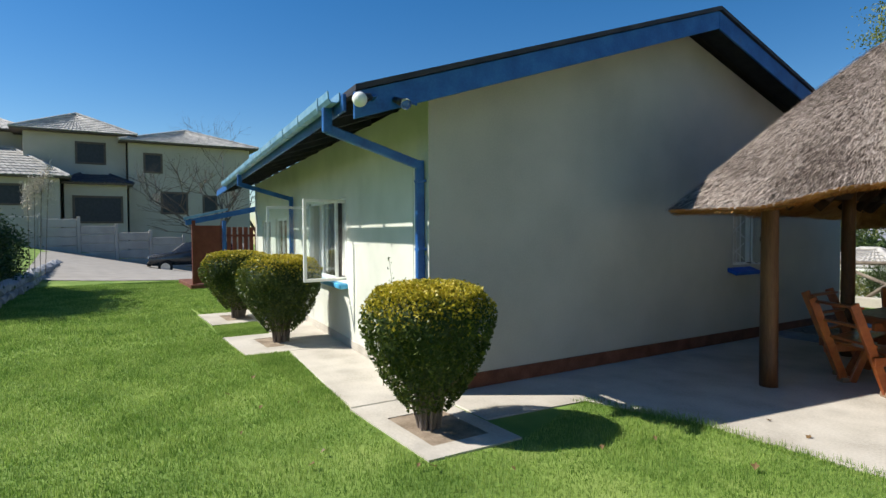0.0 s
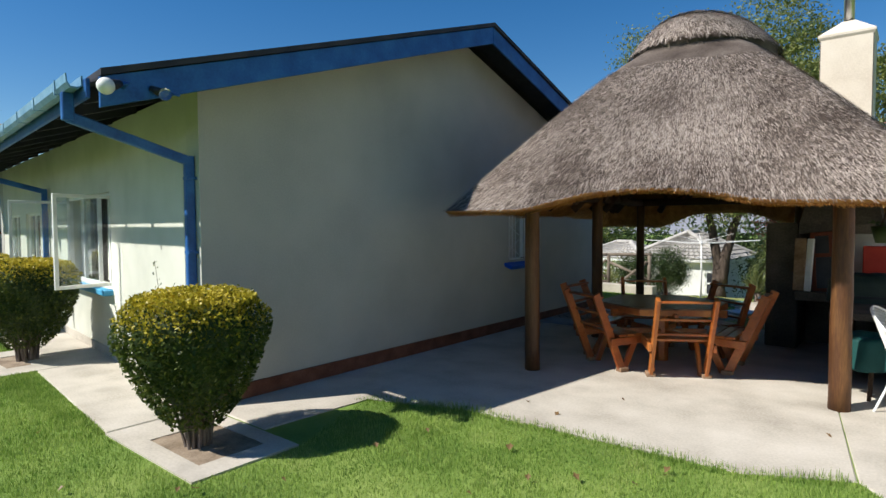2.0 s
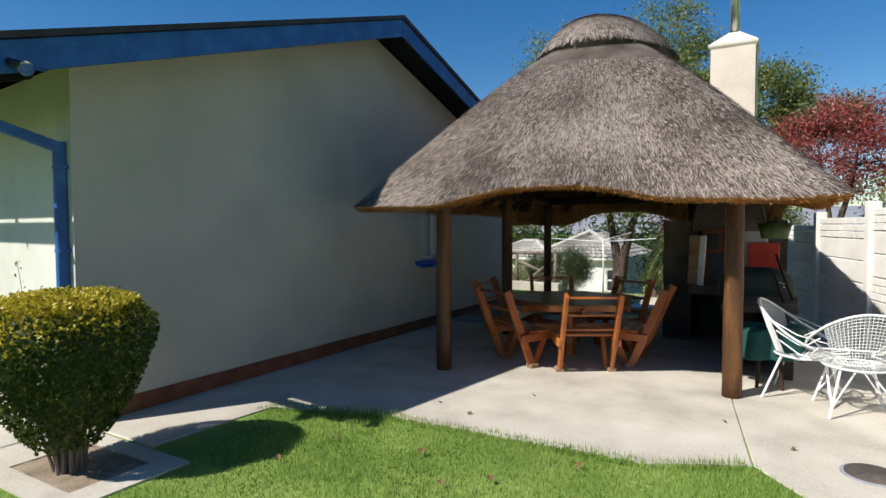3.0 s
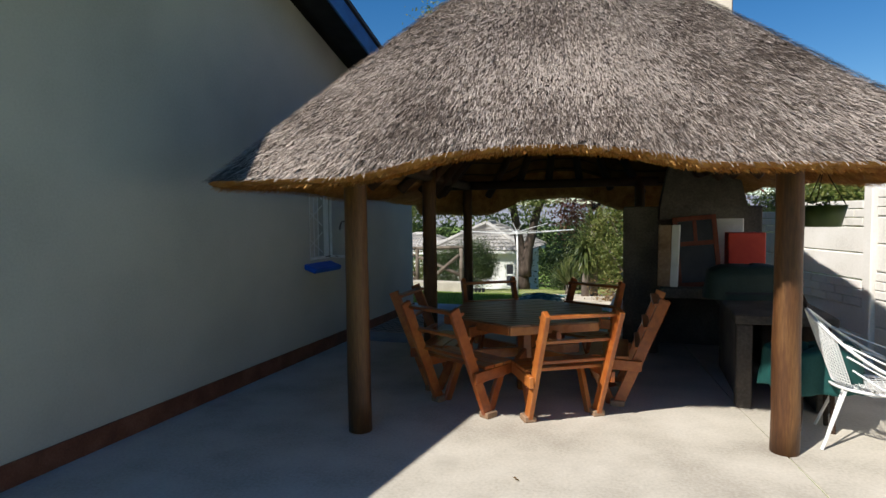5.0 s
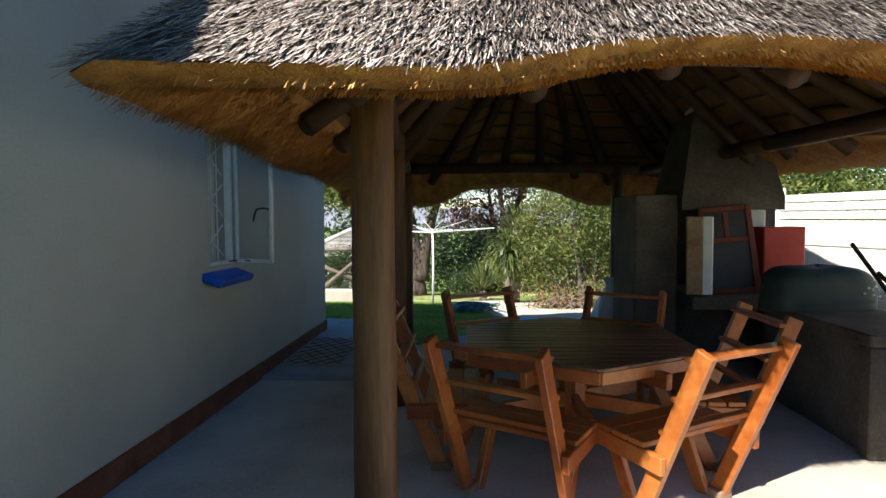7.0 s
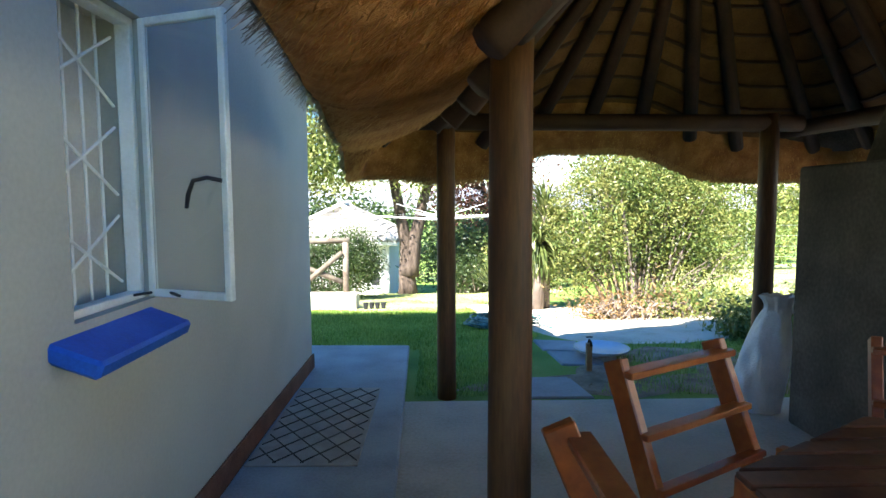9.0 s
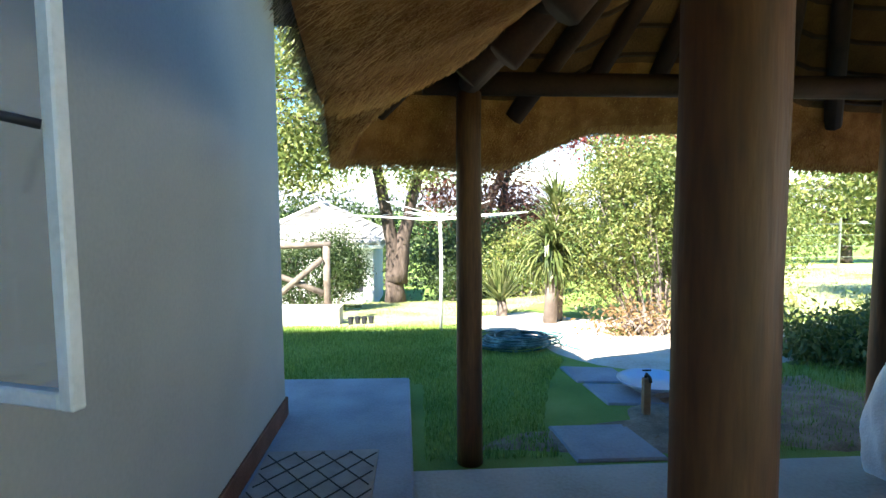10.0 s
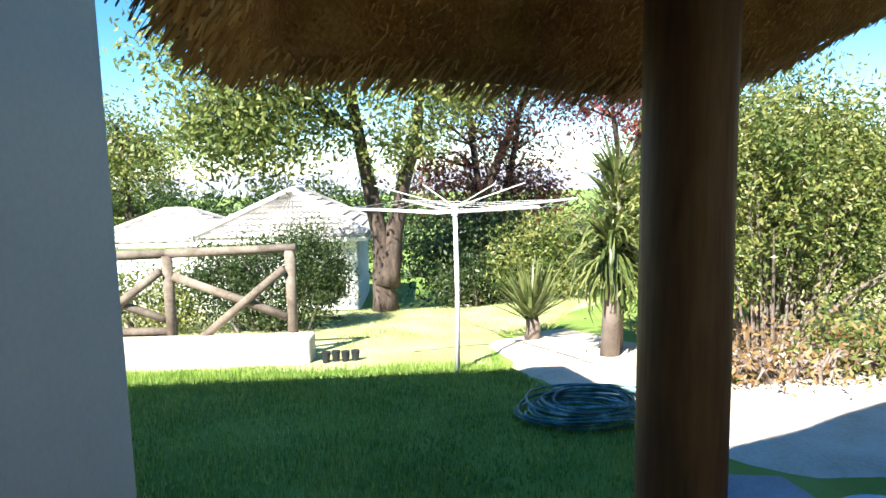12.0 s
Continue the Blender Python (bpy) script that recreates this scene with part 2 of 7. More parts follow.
PLASTIC = material("white_plastic_sack", [(0.55, 0.57, 0.62), (0.72, 0.74, 0.78)], rough=0.35, scale=6, bump=0.6, dist=0.02)
HILL = material("hazy_hill", [(0.20, 0.21, 0.24), (0.26, 0.26, 0.28)], rough=1.0, scale=0.02, fine=0.3, bump=0)
FENCEWOOD = material("log_fence_wood", [(0.09, 0.07, 0.05), (0.16, 0.13, 0.10), (0.25, 0.21, 0.16)], rough=0.85, scale=4, fine=30, bump=0.4)
DRY = leaf_material("dry_leaf", [(0.2, 0.12, 0.05), (0.32, 0.21, 0.1)])
DARKRUST = material("rusty_iron", [(0.03, 0.018, 0.012), (0.07, 0.04, 0.025)], rough=0.8, scale=10, metal=0.3)


# ---------- mesh helpers ----------
def mesh_of(name, bm, mat, smooth=False):
    me = bpy.data.meshes.new(name)
    bm.normal_update()
    bm.to_mesh(me)
    bm.free()
    me.materials.append(mat)
    if smooth:
        me.polygons.foreach_set("use_smooth", [True] * len(me.polygons))
    return me


def part(name, bm, mat, parent=None, label="", smooth=False):
    ob = new(name, mesh_of(name, bm, mat, smooth))
    if parent is not None:
        ob.parent = parent
    if label:
        ob["label"] = label
    return ob


def thing(name, label, category, at=(0, 0, 0), group="", kind=""):
    ob = new(name)
    ob.empty_display_size = 0.1
    ob.matrix_basis = Matrix.Translation(at)
    return tagged(ob, label, category, group, kind)


def box(bm, x0, x1, y0, y1, z0, z1, bevel=0.0, m=None):
    r = bmesh.ops.create_cube(bm, size=1.0)
    vs = r["verts"]
    for v in vs:
        v.co = Vector((x0 + (v.co.x + 0.5) * (x1 - x0), y0 + (v.co.y + 0.5) * (y1 - y0), z0 + (v.co.z + 0.5) * (z1 - z0)))
    if bevel:
        es = list({e for v in vs for e in v.link_edges})
        out = bmesh.ops.bevel(bm, geom=es, offset=bevel, segments=1, affect="EDGES")
        vs = list({v for f in out["faces"] for v in f.verts} | {v for v in vs if v.is_valid})
    if m is not None:
        bmesh.ops.transform(bm, matrix=m, verts=[v for v in vs if v.is_valid])
    return bm


def bar(bm, p0, p1, w, h, bevel=0.004, up=(0, 0, 1)):
    """A squared timber from p0 to p1, w wide and h high."""
    p0, p1 = Vector(p0), Vector(p1)
    d = p1 - p0
    z = d.normalized()
    x = Vector(up).cross(z)
    if x.length < 1e-4:
        x = Vector((1, 0, 0))
    x.normalize()
    y = z.cross(x)
    m = Matrix((x, y, z)).transposed().to_4x4()
    m.translation = p0
    return box(bm, -w / 2, w / 2, -h / 2, h / 2, 0, d.length, bevel, m)


def rod(bm, pts, radii, n=10, wob=0.0, close=True):
    """A round bar along points, with a radius at each."""
    pts = [Vector(p) for p in pts]
    if not hasattr(radii, "__len__"):
        radii = [radii] * len(pts)
    rings = []
    ref = None
    for i, p in enumerate(pts):
        d = (pts[min(i + 1, len(pts) - 1)] - pts[max(i - 1, 0)]).normalized()
        if ref is None:
            ref = d.orthogonal().normalized()
        x = (ref - d * ref.dot(d)).normalized()
        ref = x
        y = d.cross(x)
        ring = []
        for k in range(n):
            a = 2 * math.pi * k / n
            r = radii[i] * (1 + (noise.noise(p * 3 + Vector((math.cos(a), math.sin(a), i))) * wob if wob else 0))
            ring.append(bm.verts.new(p + (x * math.cos(a) + y * math.sin(a)) * r))
        rings.append(ring)
    for a, b in zip(rings, rings[1:]):
        for k in range(n):
            bm.faces.new((a[k], a[(k + 1) % n], b[(k + 1) % n], b[k]))
    if close:
        bm.faces.new(rings[0][::-1])
        bm.faces.new(rings[-1])
    return bm


def sheet(bm, rows):
    """A skin over a grid of points."""
    vs = [[bm.verts.new(p) for p in r] for r in rows]
    for a, b in zip(vs, vs[1:]):
        for k in range(len(a) - 1):
            bm.faces.new((a[k], a[k + 1], b[k + 1], b[k]))
    return bm


def extrude_poly(bm, pts, z0, z1):
    lo = [bm.verts.new((x, y, z0)) for x, y in pts]
    hi = [bm.verts.new((x, y, z1)) for x, y in pts]
    bm.faces.new(lo[::-1])
    bm.faces.new(hi)
    for i in range(len(pts)):
        j = (i + 1) % len(pts)
        bm.faces.new((lo[i], lo[j], hi[j], hi[i]))
    return bm


def quads(name, q, mat, parent=None, label=""):
    """One mesh of many loose quads, from an array of n x 4 x 3."""
    n = len(q)
    me = bpy.data.meshes.new(name)
    me.vertices.add(n * 4)
    me.vertices.foreach_set("co", np.ascontiguousarray(q, dtype=np.float32).ravel())
    me.loops.add(n * 4)
    me.loops.foreach_set("vertex_index", np.arange(n * 4, dtype=np.int32))
    me.polygons.add(n)
    me.polygons.foreach_set("loop_start", np.arange(0, n * 4, 4, dtype=np.int32))
    me.polygons.foreach_set("loop_total", np.full(n, 4, dtype=np.int32))
    me.update(calc_edges=True)
    me.validate()
    me.materials.append(mat)
    ob = new(name, me)
    if parent is not None:
        ob.parent = parent
    if label:
        ob["label"] = label
    return ob


RNG = np.random.default_rng(7)


def unit(v):
    return v / np.maximum(1e-9, np.linalg.norm(v, axis=-1, keepdims=True))


def leaf_quads(centers, length, width, droop=0.0, outward=None, spread=1.0):
    """Pointed leaves (kites) at the centres, turned at random."""
    n = len(centers)
    d = unit(RNG.normal(size=(n, 3)) * spread + (outward if outward is not None else 0))
    d[:, 2] -= droop
    d = unit(d)
    s = unit(np.cross(d, unit(RNG.normal(size=(n, 3)))))
    L = (length * RNG.uniform(0.6, 1.3, size=(n, 1)))
    W = (width * RNG.uniform(0.7, 1.2, size=(n, 1)))
    nrm = np.cross(d, s)
    return np.stack([centers - d * L / 2, centers + s * W / 2 + nrm * W * 0.15, centers + d * L / 2, centers - s * W / 2 + nrm * W * 0.15], axis=1)


def blades(xy, z, height, width, lean=0.35):
    n = len(xy)
    a = RNG.uniform(0, 2 * np.pi, n)
    base = np.column_stack([xy, z])
    side = np.column_stack([np.cos(a), np.sin(a), np.zeros(n)]) * width / 2
    b = RNG.uniform(0, 2 * np.pi, n)
    h = height * RNG.uniform(0.5, 1.3, n)
    ln = RNG.uniform(0, lean, n) * h
    tip = base + np.column_stack([np.cos(b) * ln, np.sin(b) * ln, h])
    return np.stack([base - side, base + side, tip + side * 0.15, tip - side * 0.15], axis=1)


def ground_z(x, y):
    """Height of the land: level by the house, falling gently behind it."""
    z = 0.0
    if y > 13.5:
        z -= 0.05 * (min(y, 21.0) - 13.5)
    if y > 21.0:
        z -= 0.07 * (min(y, 40.0) - 21.0)
    if y > 15.5:
        k = max(0.0, min(1.0, (5.5 - x) / 3.5))
        z -= k * (0.056 * (min(y, 20.1) - 15.5) + (0.14 * (min(y, 23.5) - 20.1) if y > 20.1 else 0.0))
    if y > 40:
        z -= 0.05 * (min(y, 200.0) - 40)
    if x < -17:
        s = min(1.0, (-17 - x) / 14.0)
        z += s * (0.55 - 0.2 * max(-4.0, min(y, 8.0)))
    return z


# ---------- ground ----------
def build_ground():
    bm = bmesh.new()
    xs = [-400, -150, -80, -60] + [-50 + 1.5 * i for i in range(0, 54)] + [32, 40, 60, 120, 400]
    ys = [-400, -120, -50, -25, -12, -6] + [-4 + 1.0 * i for i in range(0, 50)] + [48, 55, 70, 100, 160, 400, 1500]
    sheet(bm, [[(x, y, ground_z(x, y) - 0.012) for x in xs] for y in ys])
    bmesh.ops.recalc_face_normals(bm, faces=bm.faces)
    return tagged(part("ground", bm, LAWN, None, smooth=True), "cropped green lawn with paler dry patches", "lawn", kind="structure")


ground = build_ground()


def slab(name, pts, z0, z1, mat, label, category="paving"):
    bm = extrude_poly(bmesh.new(), pts, z0, z1)
    bmesh.ops.bevel(bm, geom=[e for e in bm.edges if abs(e.verts[0].co.z - z1) < 1e-5 and abs(e.verts[1].co.z - z1) < 1e-5], offset=0.012, segments=1, affect="EDGES")
    bmesh.ops.recalc_face_normals(bm, faces=bm.faces)
    bmesh.ops.triangulate(bm, faces=[f for f in bm.faces if len(f.verts) > 4])
    return tagged(part(name, bm, mat), label, category, kind="structure")


# paving round the house: one shared outline, split at its joints
def ragged(a, b, n, amp, seed):
    """Points from a to b with an uneven line."""
    out = []
    for i in range(n + 1):
        t = i / n
        w = noise.noise((seed, t * n * 0.7, 0)) * amp * (0 if i in (0, n) else 1)
        d = Vector((b[0] - a[0], b[1] - a[1])).normalized()
        out.append((a[0] + (b[0] - a[0]) * t - d.y * w, a[1] + (b[1] - a[1]) * t + d.x * w))
    return out


edge = ragged((0.98, 4.85), (2.0, 5.20), 5, 0.05, 1)[:-1] + ragged((2.0, 5.20), (4.3, 5.30), 10, 0.05, 2)[:-1] + ragged((4.3, 5.30), (4.95, 5.64), 3, 0.03, 3)
slab("paving_lapa", [(0.0, 3.70), (0.92, 3.70)] + edge + [(4.55, 8.2), (4.2, 11.52), (0.95, 11.46), (0.0, 11.46)], -0.1, 0.0, CONCRETE, "pale stained concrete slab under the thatched shelter")
slab("paving_side", [(4.957, 5.64), (5.3, 5.2), (7.2, 4.9), (6.05, 9.7), (5.62, 11.5), (4.208, 11.52), (4.557, 8.2)], -0.1, -0.002, CONCRETE, "pale concrete slab beside the boundary wall")
slab("path_front", [(-12.2, 4.07), (-0.06, 2.80), (-0.06, 3.66), (-12.2, 4.95)], -0.1, 0.0, CONCRETE, "pale concrete path along the house wall")


def bush_pad(x0, x1, y0, hole):
    hx0, hx1, hy0, hy1 = hole
    y1 = 3.66 + 0.1051 * max(0.0, -x1) - (0.0 if x1 > 0 else 0.05)
    pieces = [[(x0, y0), (x1, y0), (x1, hy0), (x0, hy0)], [(x0, hy1), (x1, hy1), (x1, y1), (x0, y1)],
              [(x0, hy0), (hx0, hy0), (hx0, hy1), (x0, hy1)], [(hx1, hy0), (x1, hy0), (x1, hy1), (hx1, hy1)]]
    bm = bmesh.new()
    for p in pieces:
        extrude_poly(bm, p, -0.12, 0.004)
    bmesh.ops.recalc_face_normals(bm, faces=bm.faces)
    ob = tagged(part("planting_surround", bm, CONCRETE), "concrete surround cast about a square planting hole", "paving", kind="structure")
    bm = bmesh.new()
    n = 10
    sheet(bm, [[(hx0 + (hx1 - hx0) * i / n, hy0 + (hy1 - hy0) * j / n, -0.012 + 0.006 + 0.012 * abs(noise.noise((i * 0.7, j * 0.7, x0)))) for i in range(n + 1)] for j in range(n + 1)])
    bmesh.ops.recalc_face_normals(bm, faces=bm.faces)
    tagged(part("soil", bm, SOIL, None, smooth=True), "dry brown soil in the planting hole", "soil", kind="structure")
    return ob


bush_pad(-0.02, 1.45, 2.78, (0.42, 1.22, 2.95, 3.5))
bush_pad(-4.6, -3.0, 2.52, (-4.2, -3.4, 2.9, 3.45))
bush_pad(-7.6, -6.0, 2.62, (-7.2, -6.4, 2.95, 3.45))
slab("step_slab", [(0.02, 9.9), (0.92, 9.9), (0.84, 13.06), (-0.6, 13.1), (-0.6, 12.30), (0.02, 12.30)], -0.1, 0.035, STEPCONC, "smooth grey concrete slab along the house wall")

# ---------- house ----------
WX0, WY0, WY1 = -12.0, 3.65, 12.27
EAVE_Y, EAVE_Z, RIDGE_Y, RIDGE_Z, BARGE_X = 2.62, 2.92, 7.75, 4.59, 0.52
SLOPE = (RIDGE_Z - EAVE_Z) / (RIDGE_Y - EAVE_Y)


def roof_under(y):
    return EAVE_Z - 0.19 + SLOPE * (RIDGE_Y - EAVE_Y - abs(y - RIDGE_Y))


def cut_box(ob, boxes):
    """Openings cut through a wall mesh, applied at once."""
    for k, (x0, x1, y0, y1, z0, z1) in enumerate(boxes):
        c = new("cutter", mesh_of("cutter", box(bmesh.new(), x0, x1, y0, y1, z0, z1), PLASTER))
        md = ob.modifiers.new("cut", "BOOLEAN")
        md.operation, md.object, md.solver = "DIFFERENCE", c, "EXACT"
        dg = bpy.context.evaluated_depsgraph_get()
        me = bpy.data.meshes.new_from_object(ob.evaluated_get(dg))
        ob.modifiers.clear()
        ob.data = me
        bpy.data.objects.remove(c)


GW = (8.94, 9.46, 1.15, 2.24)      # gable window: y0, y1, z0, z1


def gable_wall(name, x0, x1, mat, label, ya=WY0):
    bm = bmesh.new()
    prof = [(ya, -0.1), (WY1, -0.1), (WY1, roof_under(WY1)), (RIDGE_Y, roof_under(RIDGE_Y)), (ya, roof_under(WY0))]
    a = [bm.verts.new((x0, y, z)) for y, z in prof]
    b = [bm.verts.new((x1, y, z)) for y, z in prof]
    bm.faces.new(a[::-1])
    bm.faces.new(b)
    for i in range(5):
        j = (i + 1) % 5
        bm.faces.new((a[i], a[j], b[j], b[i]))
    bmesh.ops.recalc_face_normals(bm, faces=bm.faces)
    return tagged(part(name, bm, mat), label, "wall", kind="structure")


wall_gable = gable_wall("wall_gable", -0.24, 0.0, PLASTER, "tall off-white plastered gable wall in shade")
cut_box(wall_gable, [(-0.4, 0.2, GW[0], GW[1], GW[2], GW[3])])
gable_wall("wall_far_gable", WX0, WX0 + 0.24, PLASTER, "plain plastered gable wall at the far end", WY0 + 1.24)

FRONT_WINDOWS = [(-5.40, -2.95, 0.92, 2.2), (-8.9, -7.5, 0.92, 2.0), (-10.9, -9.6, 0.92, 2.0), (-0.42, -0.12, 0.1, 2.42)]
# the long wall stands six degrees off square to the gable
SKEW = Matrix.Translation((0, WY0, 0)) @ Matrix.Rotation(radians(-6.0), 4, "Z") @ Matrix.Translation((0, -WY0, 0))
SKEWED = []
bm = box(bmesh.new(), WX0 + 0.24, -0.10, WY0, WY0 + 0.24, -0.1, roof_under(WY0))
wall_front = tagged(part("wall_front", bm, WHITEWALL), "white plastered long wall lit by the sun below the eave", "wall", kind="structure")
cut_box(wall_front, [(a, b, WY0 - 0.2, WY0 + 0.5, c, d) for a, b, c, d in FRONT_WINDOWS])
SKEWED.append(wall_front)
# the gable's front corner carries the long wall's lighter, unshaded plaster tone
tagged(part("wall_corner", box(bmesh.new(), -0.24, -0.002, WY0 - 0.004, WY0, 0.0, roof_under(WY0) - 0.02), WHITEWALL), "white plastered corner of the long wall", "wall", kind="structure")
bm = box(bmesh.new(), WX0 + 0.24, -0.24, WY1 - 0.24, WY1, -0.1, roof_under(WY1))
tagged(part("wall_back", bm, WHITEWALL), "plain plastered back wall", "wall", kind="structure")
INDOORS = [(WX0 + 0.3, WY0 + 1.75), (-0.24, WY0 + 0.34), (-0.24, WY1 - 0.24), (WX0 + 0.3, WY1 - 0.24)]
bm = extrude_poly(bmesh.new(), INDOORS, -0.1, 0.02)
tagged(part("floor_indoors", bm, ROOMDARK), "indoor floor toned dark for the dim room", "floor", kind="structure")
bm = extrude_poly(bmesh.new(), INDOORS, 2.5, 2.55)
tagged(part("ceiling", bm, WHITEWALL), "plain white indoor ceiling", "ceiling", kind="structure")
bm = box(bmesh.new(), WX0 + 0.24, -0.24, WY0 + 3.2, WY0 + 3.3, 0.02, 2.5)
tagged(part("wall_partition", bm, ROOMDARK), "inner partition wall toned dark for the dim room", "wall", kind="structure")

bm = box(bmesh.new(), 0.0, 0.018, WY0 - 0.018, WY1 + 0.018, 0.0, 0.16, 0.004)
tagged(part("plinth_gable", bm, PLINTH), "dull red painted plinth along the gable wall", "plinth", kind="structure")
bm = box(bmesh.new(), WX0, 0.0, WY0 - 0.018, WY0 - 0.004, 0.0, 0.12, 0.003)
plf = tagged(part("plinth_front", bm, CONCRETE), "bare cement plinth along the long wall", "plinth", kind="structure")
SKEWED.append(plf)

# roof sheets, fascia, barges
def roof_slab(name, y0, z0, y1, z1, t, mat, label, x0=WX0 - 0.4, x1=BARGE_X, skew=0.0):
    bm = bmesh.new()
    vs = []
    for x in (x0, x1):
        k = y0 + (skew if x == x0 else 0.0)
        for y, z in ((k, z0), (y1, z1), (y1, z1 - t), (k, z0 - t)):
            vs.append(bm.verts.new((x, y, z)))
    a, b = vs[:4], vs[4:]
    bm.faces.new(a)
    bm.faces.new(b[::-1])
    for i in range(4):
        j = (i + 1) % 4
        bm.faces.new((a[j], a[i], b[i], b[j]))
    bmesh.ops.recalc_face_normals(bm, faces=bm.faces)
    return tagged(part(name, bm, mat), label, "roof", kind="structure")


BACK_EAVE_Y = 12.98
BACK_EAVE_Z = RIDGE_Z - SLOPE * (BACK_EAVE_Y - RIDGE_Y)
roof_slab("roof_front", EAVE_Y, EAVE_Z, RIDGE_Y - 0.003, RIDGE_Z, 0.05, ROOFSHEET, "dark low-pitched roof sheeting", x1=BARGE_X + 0.03, skew=1.32)
roof_slab("roof_back", BACK_EAVE_Y, BACK_EAVE_Z, RIDGE_Y + 0.003, RIDGE_Z, 0.05, ROOFSHEET, "dark low-pitched roof sheeting", x1=BARGE_X + 0.03)


def barge(name, y0, z0, y1, z1, x0, x1, top, deep):
    bm = bmesh.new()
    vs = []
    for x in (x0, x1):
        for y, z in ((y0, z0 - top), (y1, z1 - top), (y1, z1 - top - deep), (y0, z0 - top - deep)):
            vs.append(bm.verts.new((x, y, z)))
    a, b = vs[:4], vs[4:]
    bm.faces.new(a)
    bm.faces.new(b[::-1])
    for i in range(4):
        j = (i + 1) % 4
        bm.faces.new((a[j], a[i], b[i], b[j]))
    bmesh.ops.recalc_face_normals(bm, faces=bm.faces)
    bmesh.ops.bevel(bm, geom=list(bm.edges), offset=0.005, segments=1, affect="EDGES")
    return tagged(part(name, bm, BLUE), "blue painted timber bargeboard under the roof edge", "bargeboard", kind="structure")


barge("bargeboard_front", EAVE_Y, EAVE_Z, RIDGE_Y - 0.002, RIDGE_Z, BARGE_X - 0.03, BARGE_X, 0.056, 0.23)
barge("bargeboard_back", BACK_EAVE_Y, BACK_EAVE_Z, RIDGE_Y + 0.002, RIDGE_Z, BARGE_X - 0.03, BARGE_X, 0.056, 0.23)
# soffit boards between gable and barge
for nm, ya, za, yb, zb in (("soffit_front", EAVE_Y, EAVE_Z, RIDGE_Y - 0.003, RIDGE_Z), ("soffit_back", BACK_EAVE_Y, BACK_EAVE_Z, RIDGE_Y + 0.003, RIDGE_Z)):
    bm = bmesh.new()
    vs = []
    for x in (0.004, BARGE_X - 0.034):
        for y, z in ((ya, za - 0.056), (yb, zb - 0.056), (yb, zb - 0.075), (ya, za - 0.075)):
            vs.append(bm.verts.new((x, y, z)))
    a, b = vs[:4], vs[4:]
    bm.faces.new(a)
    bm.faces.new(b[::-1])
    for i in range(4):
        j = (i + 1) % 4
        bm.faces.new((a[j], a[i], b[i], b[j]))
    bmesh.ops.recalc_face_normals(bm, faces=bm.faces)
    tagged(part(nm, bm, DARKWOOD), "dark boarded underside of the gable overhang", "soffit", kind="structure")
# rafter tails and fascia under the front eave
bm = box(bmesh.new(), WX0 - 0.4, BARGE_X - 0.034, EAVE_Y + 0.0, EAVE_Y + 0.03, EAVE_Z - 0.20, EAVE_Z - 0.052, 0.004)
fas = tagged(part("fascia", bm, BLUE), "blue painted fascia board behind the gutter", "fascia", kind="structure")
SKEWED.append(fas)
n_tail = 13
for i in range(n_tail):
    x = 0.10 - i * 0.95
    bm = bar(bmesh.new(), (x, EAVE_Y + 0.05, EAVE_Z - 0.12), (x, WY0 - 0.004, EAVE_Z - 0.12 + SLOPE * (WY0 - EAVE_Y - 0.054)), 0.05, 0.13)
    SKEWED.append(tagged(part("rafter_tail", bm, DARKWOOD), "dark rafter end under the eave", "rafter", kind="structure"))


# ---------- thatched shelter ----------
LC = Vector((2.85, 10.0))
LROT = radians(6.2)
HU, HV, LP = 2.38, 3.62, 40.0
APEX_Z = 4.16
CR, SR = math.cos(LROT), math.sin(LROT)


def eave_plain(a):
    c, s = np.cos(a), np.sin(a)
    hu = np.where(c > 0, HU + 0.02, HU - 0.16)
    hv = np.where(s > 0, 2.58, HV)
    r = (np.abs(c / hu) ** LP + np.abs(s / hv) ** LP) ** (-1 / LP)
    return r * c, r * s


def eave_uv(a):
    """Plan of the eave: both short sides run askew to the long ones."""
    u, v = eave_plain(a)
    front = np.interp(u, [-2.3, -1.3, -0.55, 0.2, 1.2, 2.4], [-0.30, -0.22, 0.06, 0.15, 0.15, 0.0])
    back = np.interp(u, [-2.3, -1.4, 0.0, 2.4], [-0.52, -0.45, -0.30, -0.10])
    k = np.clip(np.abs(v) / 2.2, 0, 1) ** 2
    return u, v + k * np.where(v > 0, back, front)


def eave_h(a):
    """Underside height of the eave, arched up between the posts."""
    u, v = eave_plain(a)
    front = np.clip((-v - 2.4) / 0.9, 0, 1)
    back = np.clip((v - 1.5) / 0.8, 0, 1)
    right = np.clip((u - 1.8) / 0.6, 0, 1)
    h = 1.85 + front * (0.19 * np.exp(-((u + 0.16) / 0.9) ** 4) + 0.05 * np.clip(u - 0.3, 0, 1))
    h = h + back * (0.24 * np.exp(-((u + 0.08) / 0.86) ** 4) - 0.165) + 0.10 * right * np.exp(-(v / 1.6) ** 4)
    return h + 0.02 * np.sin(a * 13) * np.sin(a * 5 + 1)


def place(u, v, z):
    return np.stack([LC.x + u * CR - v * SR, LC.y + u * SR + v * CR, z + 0 * u], axis=-1)


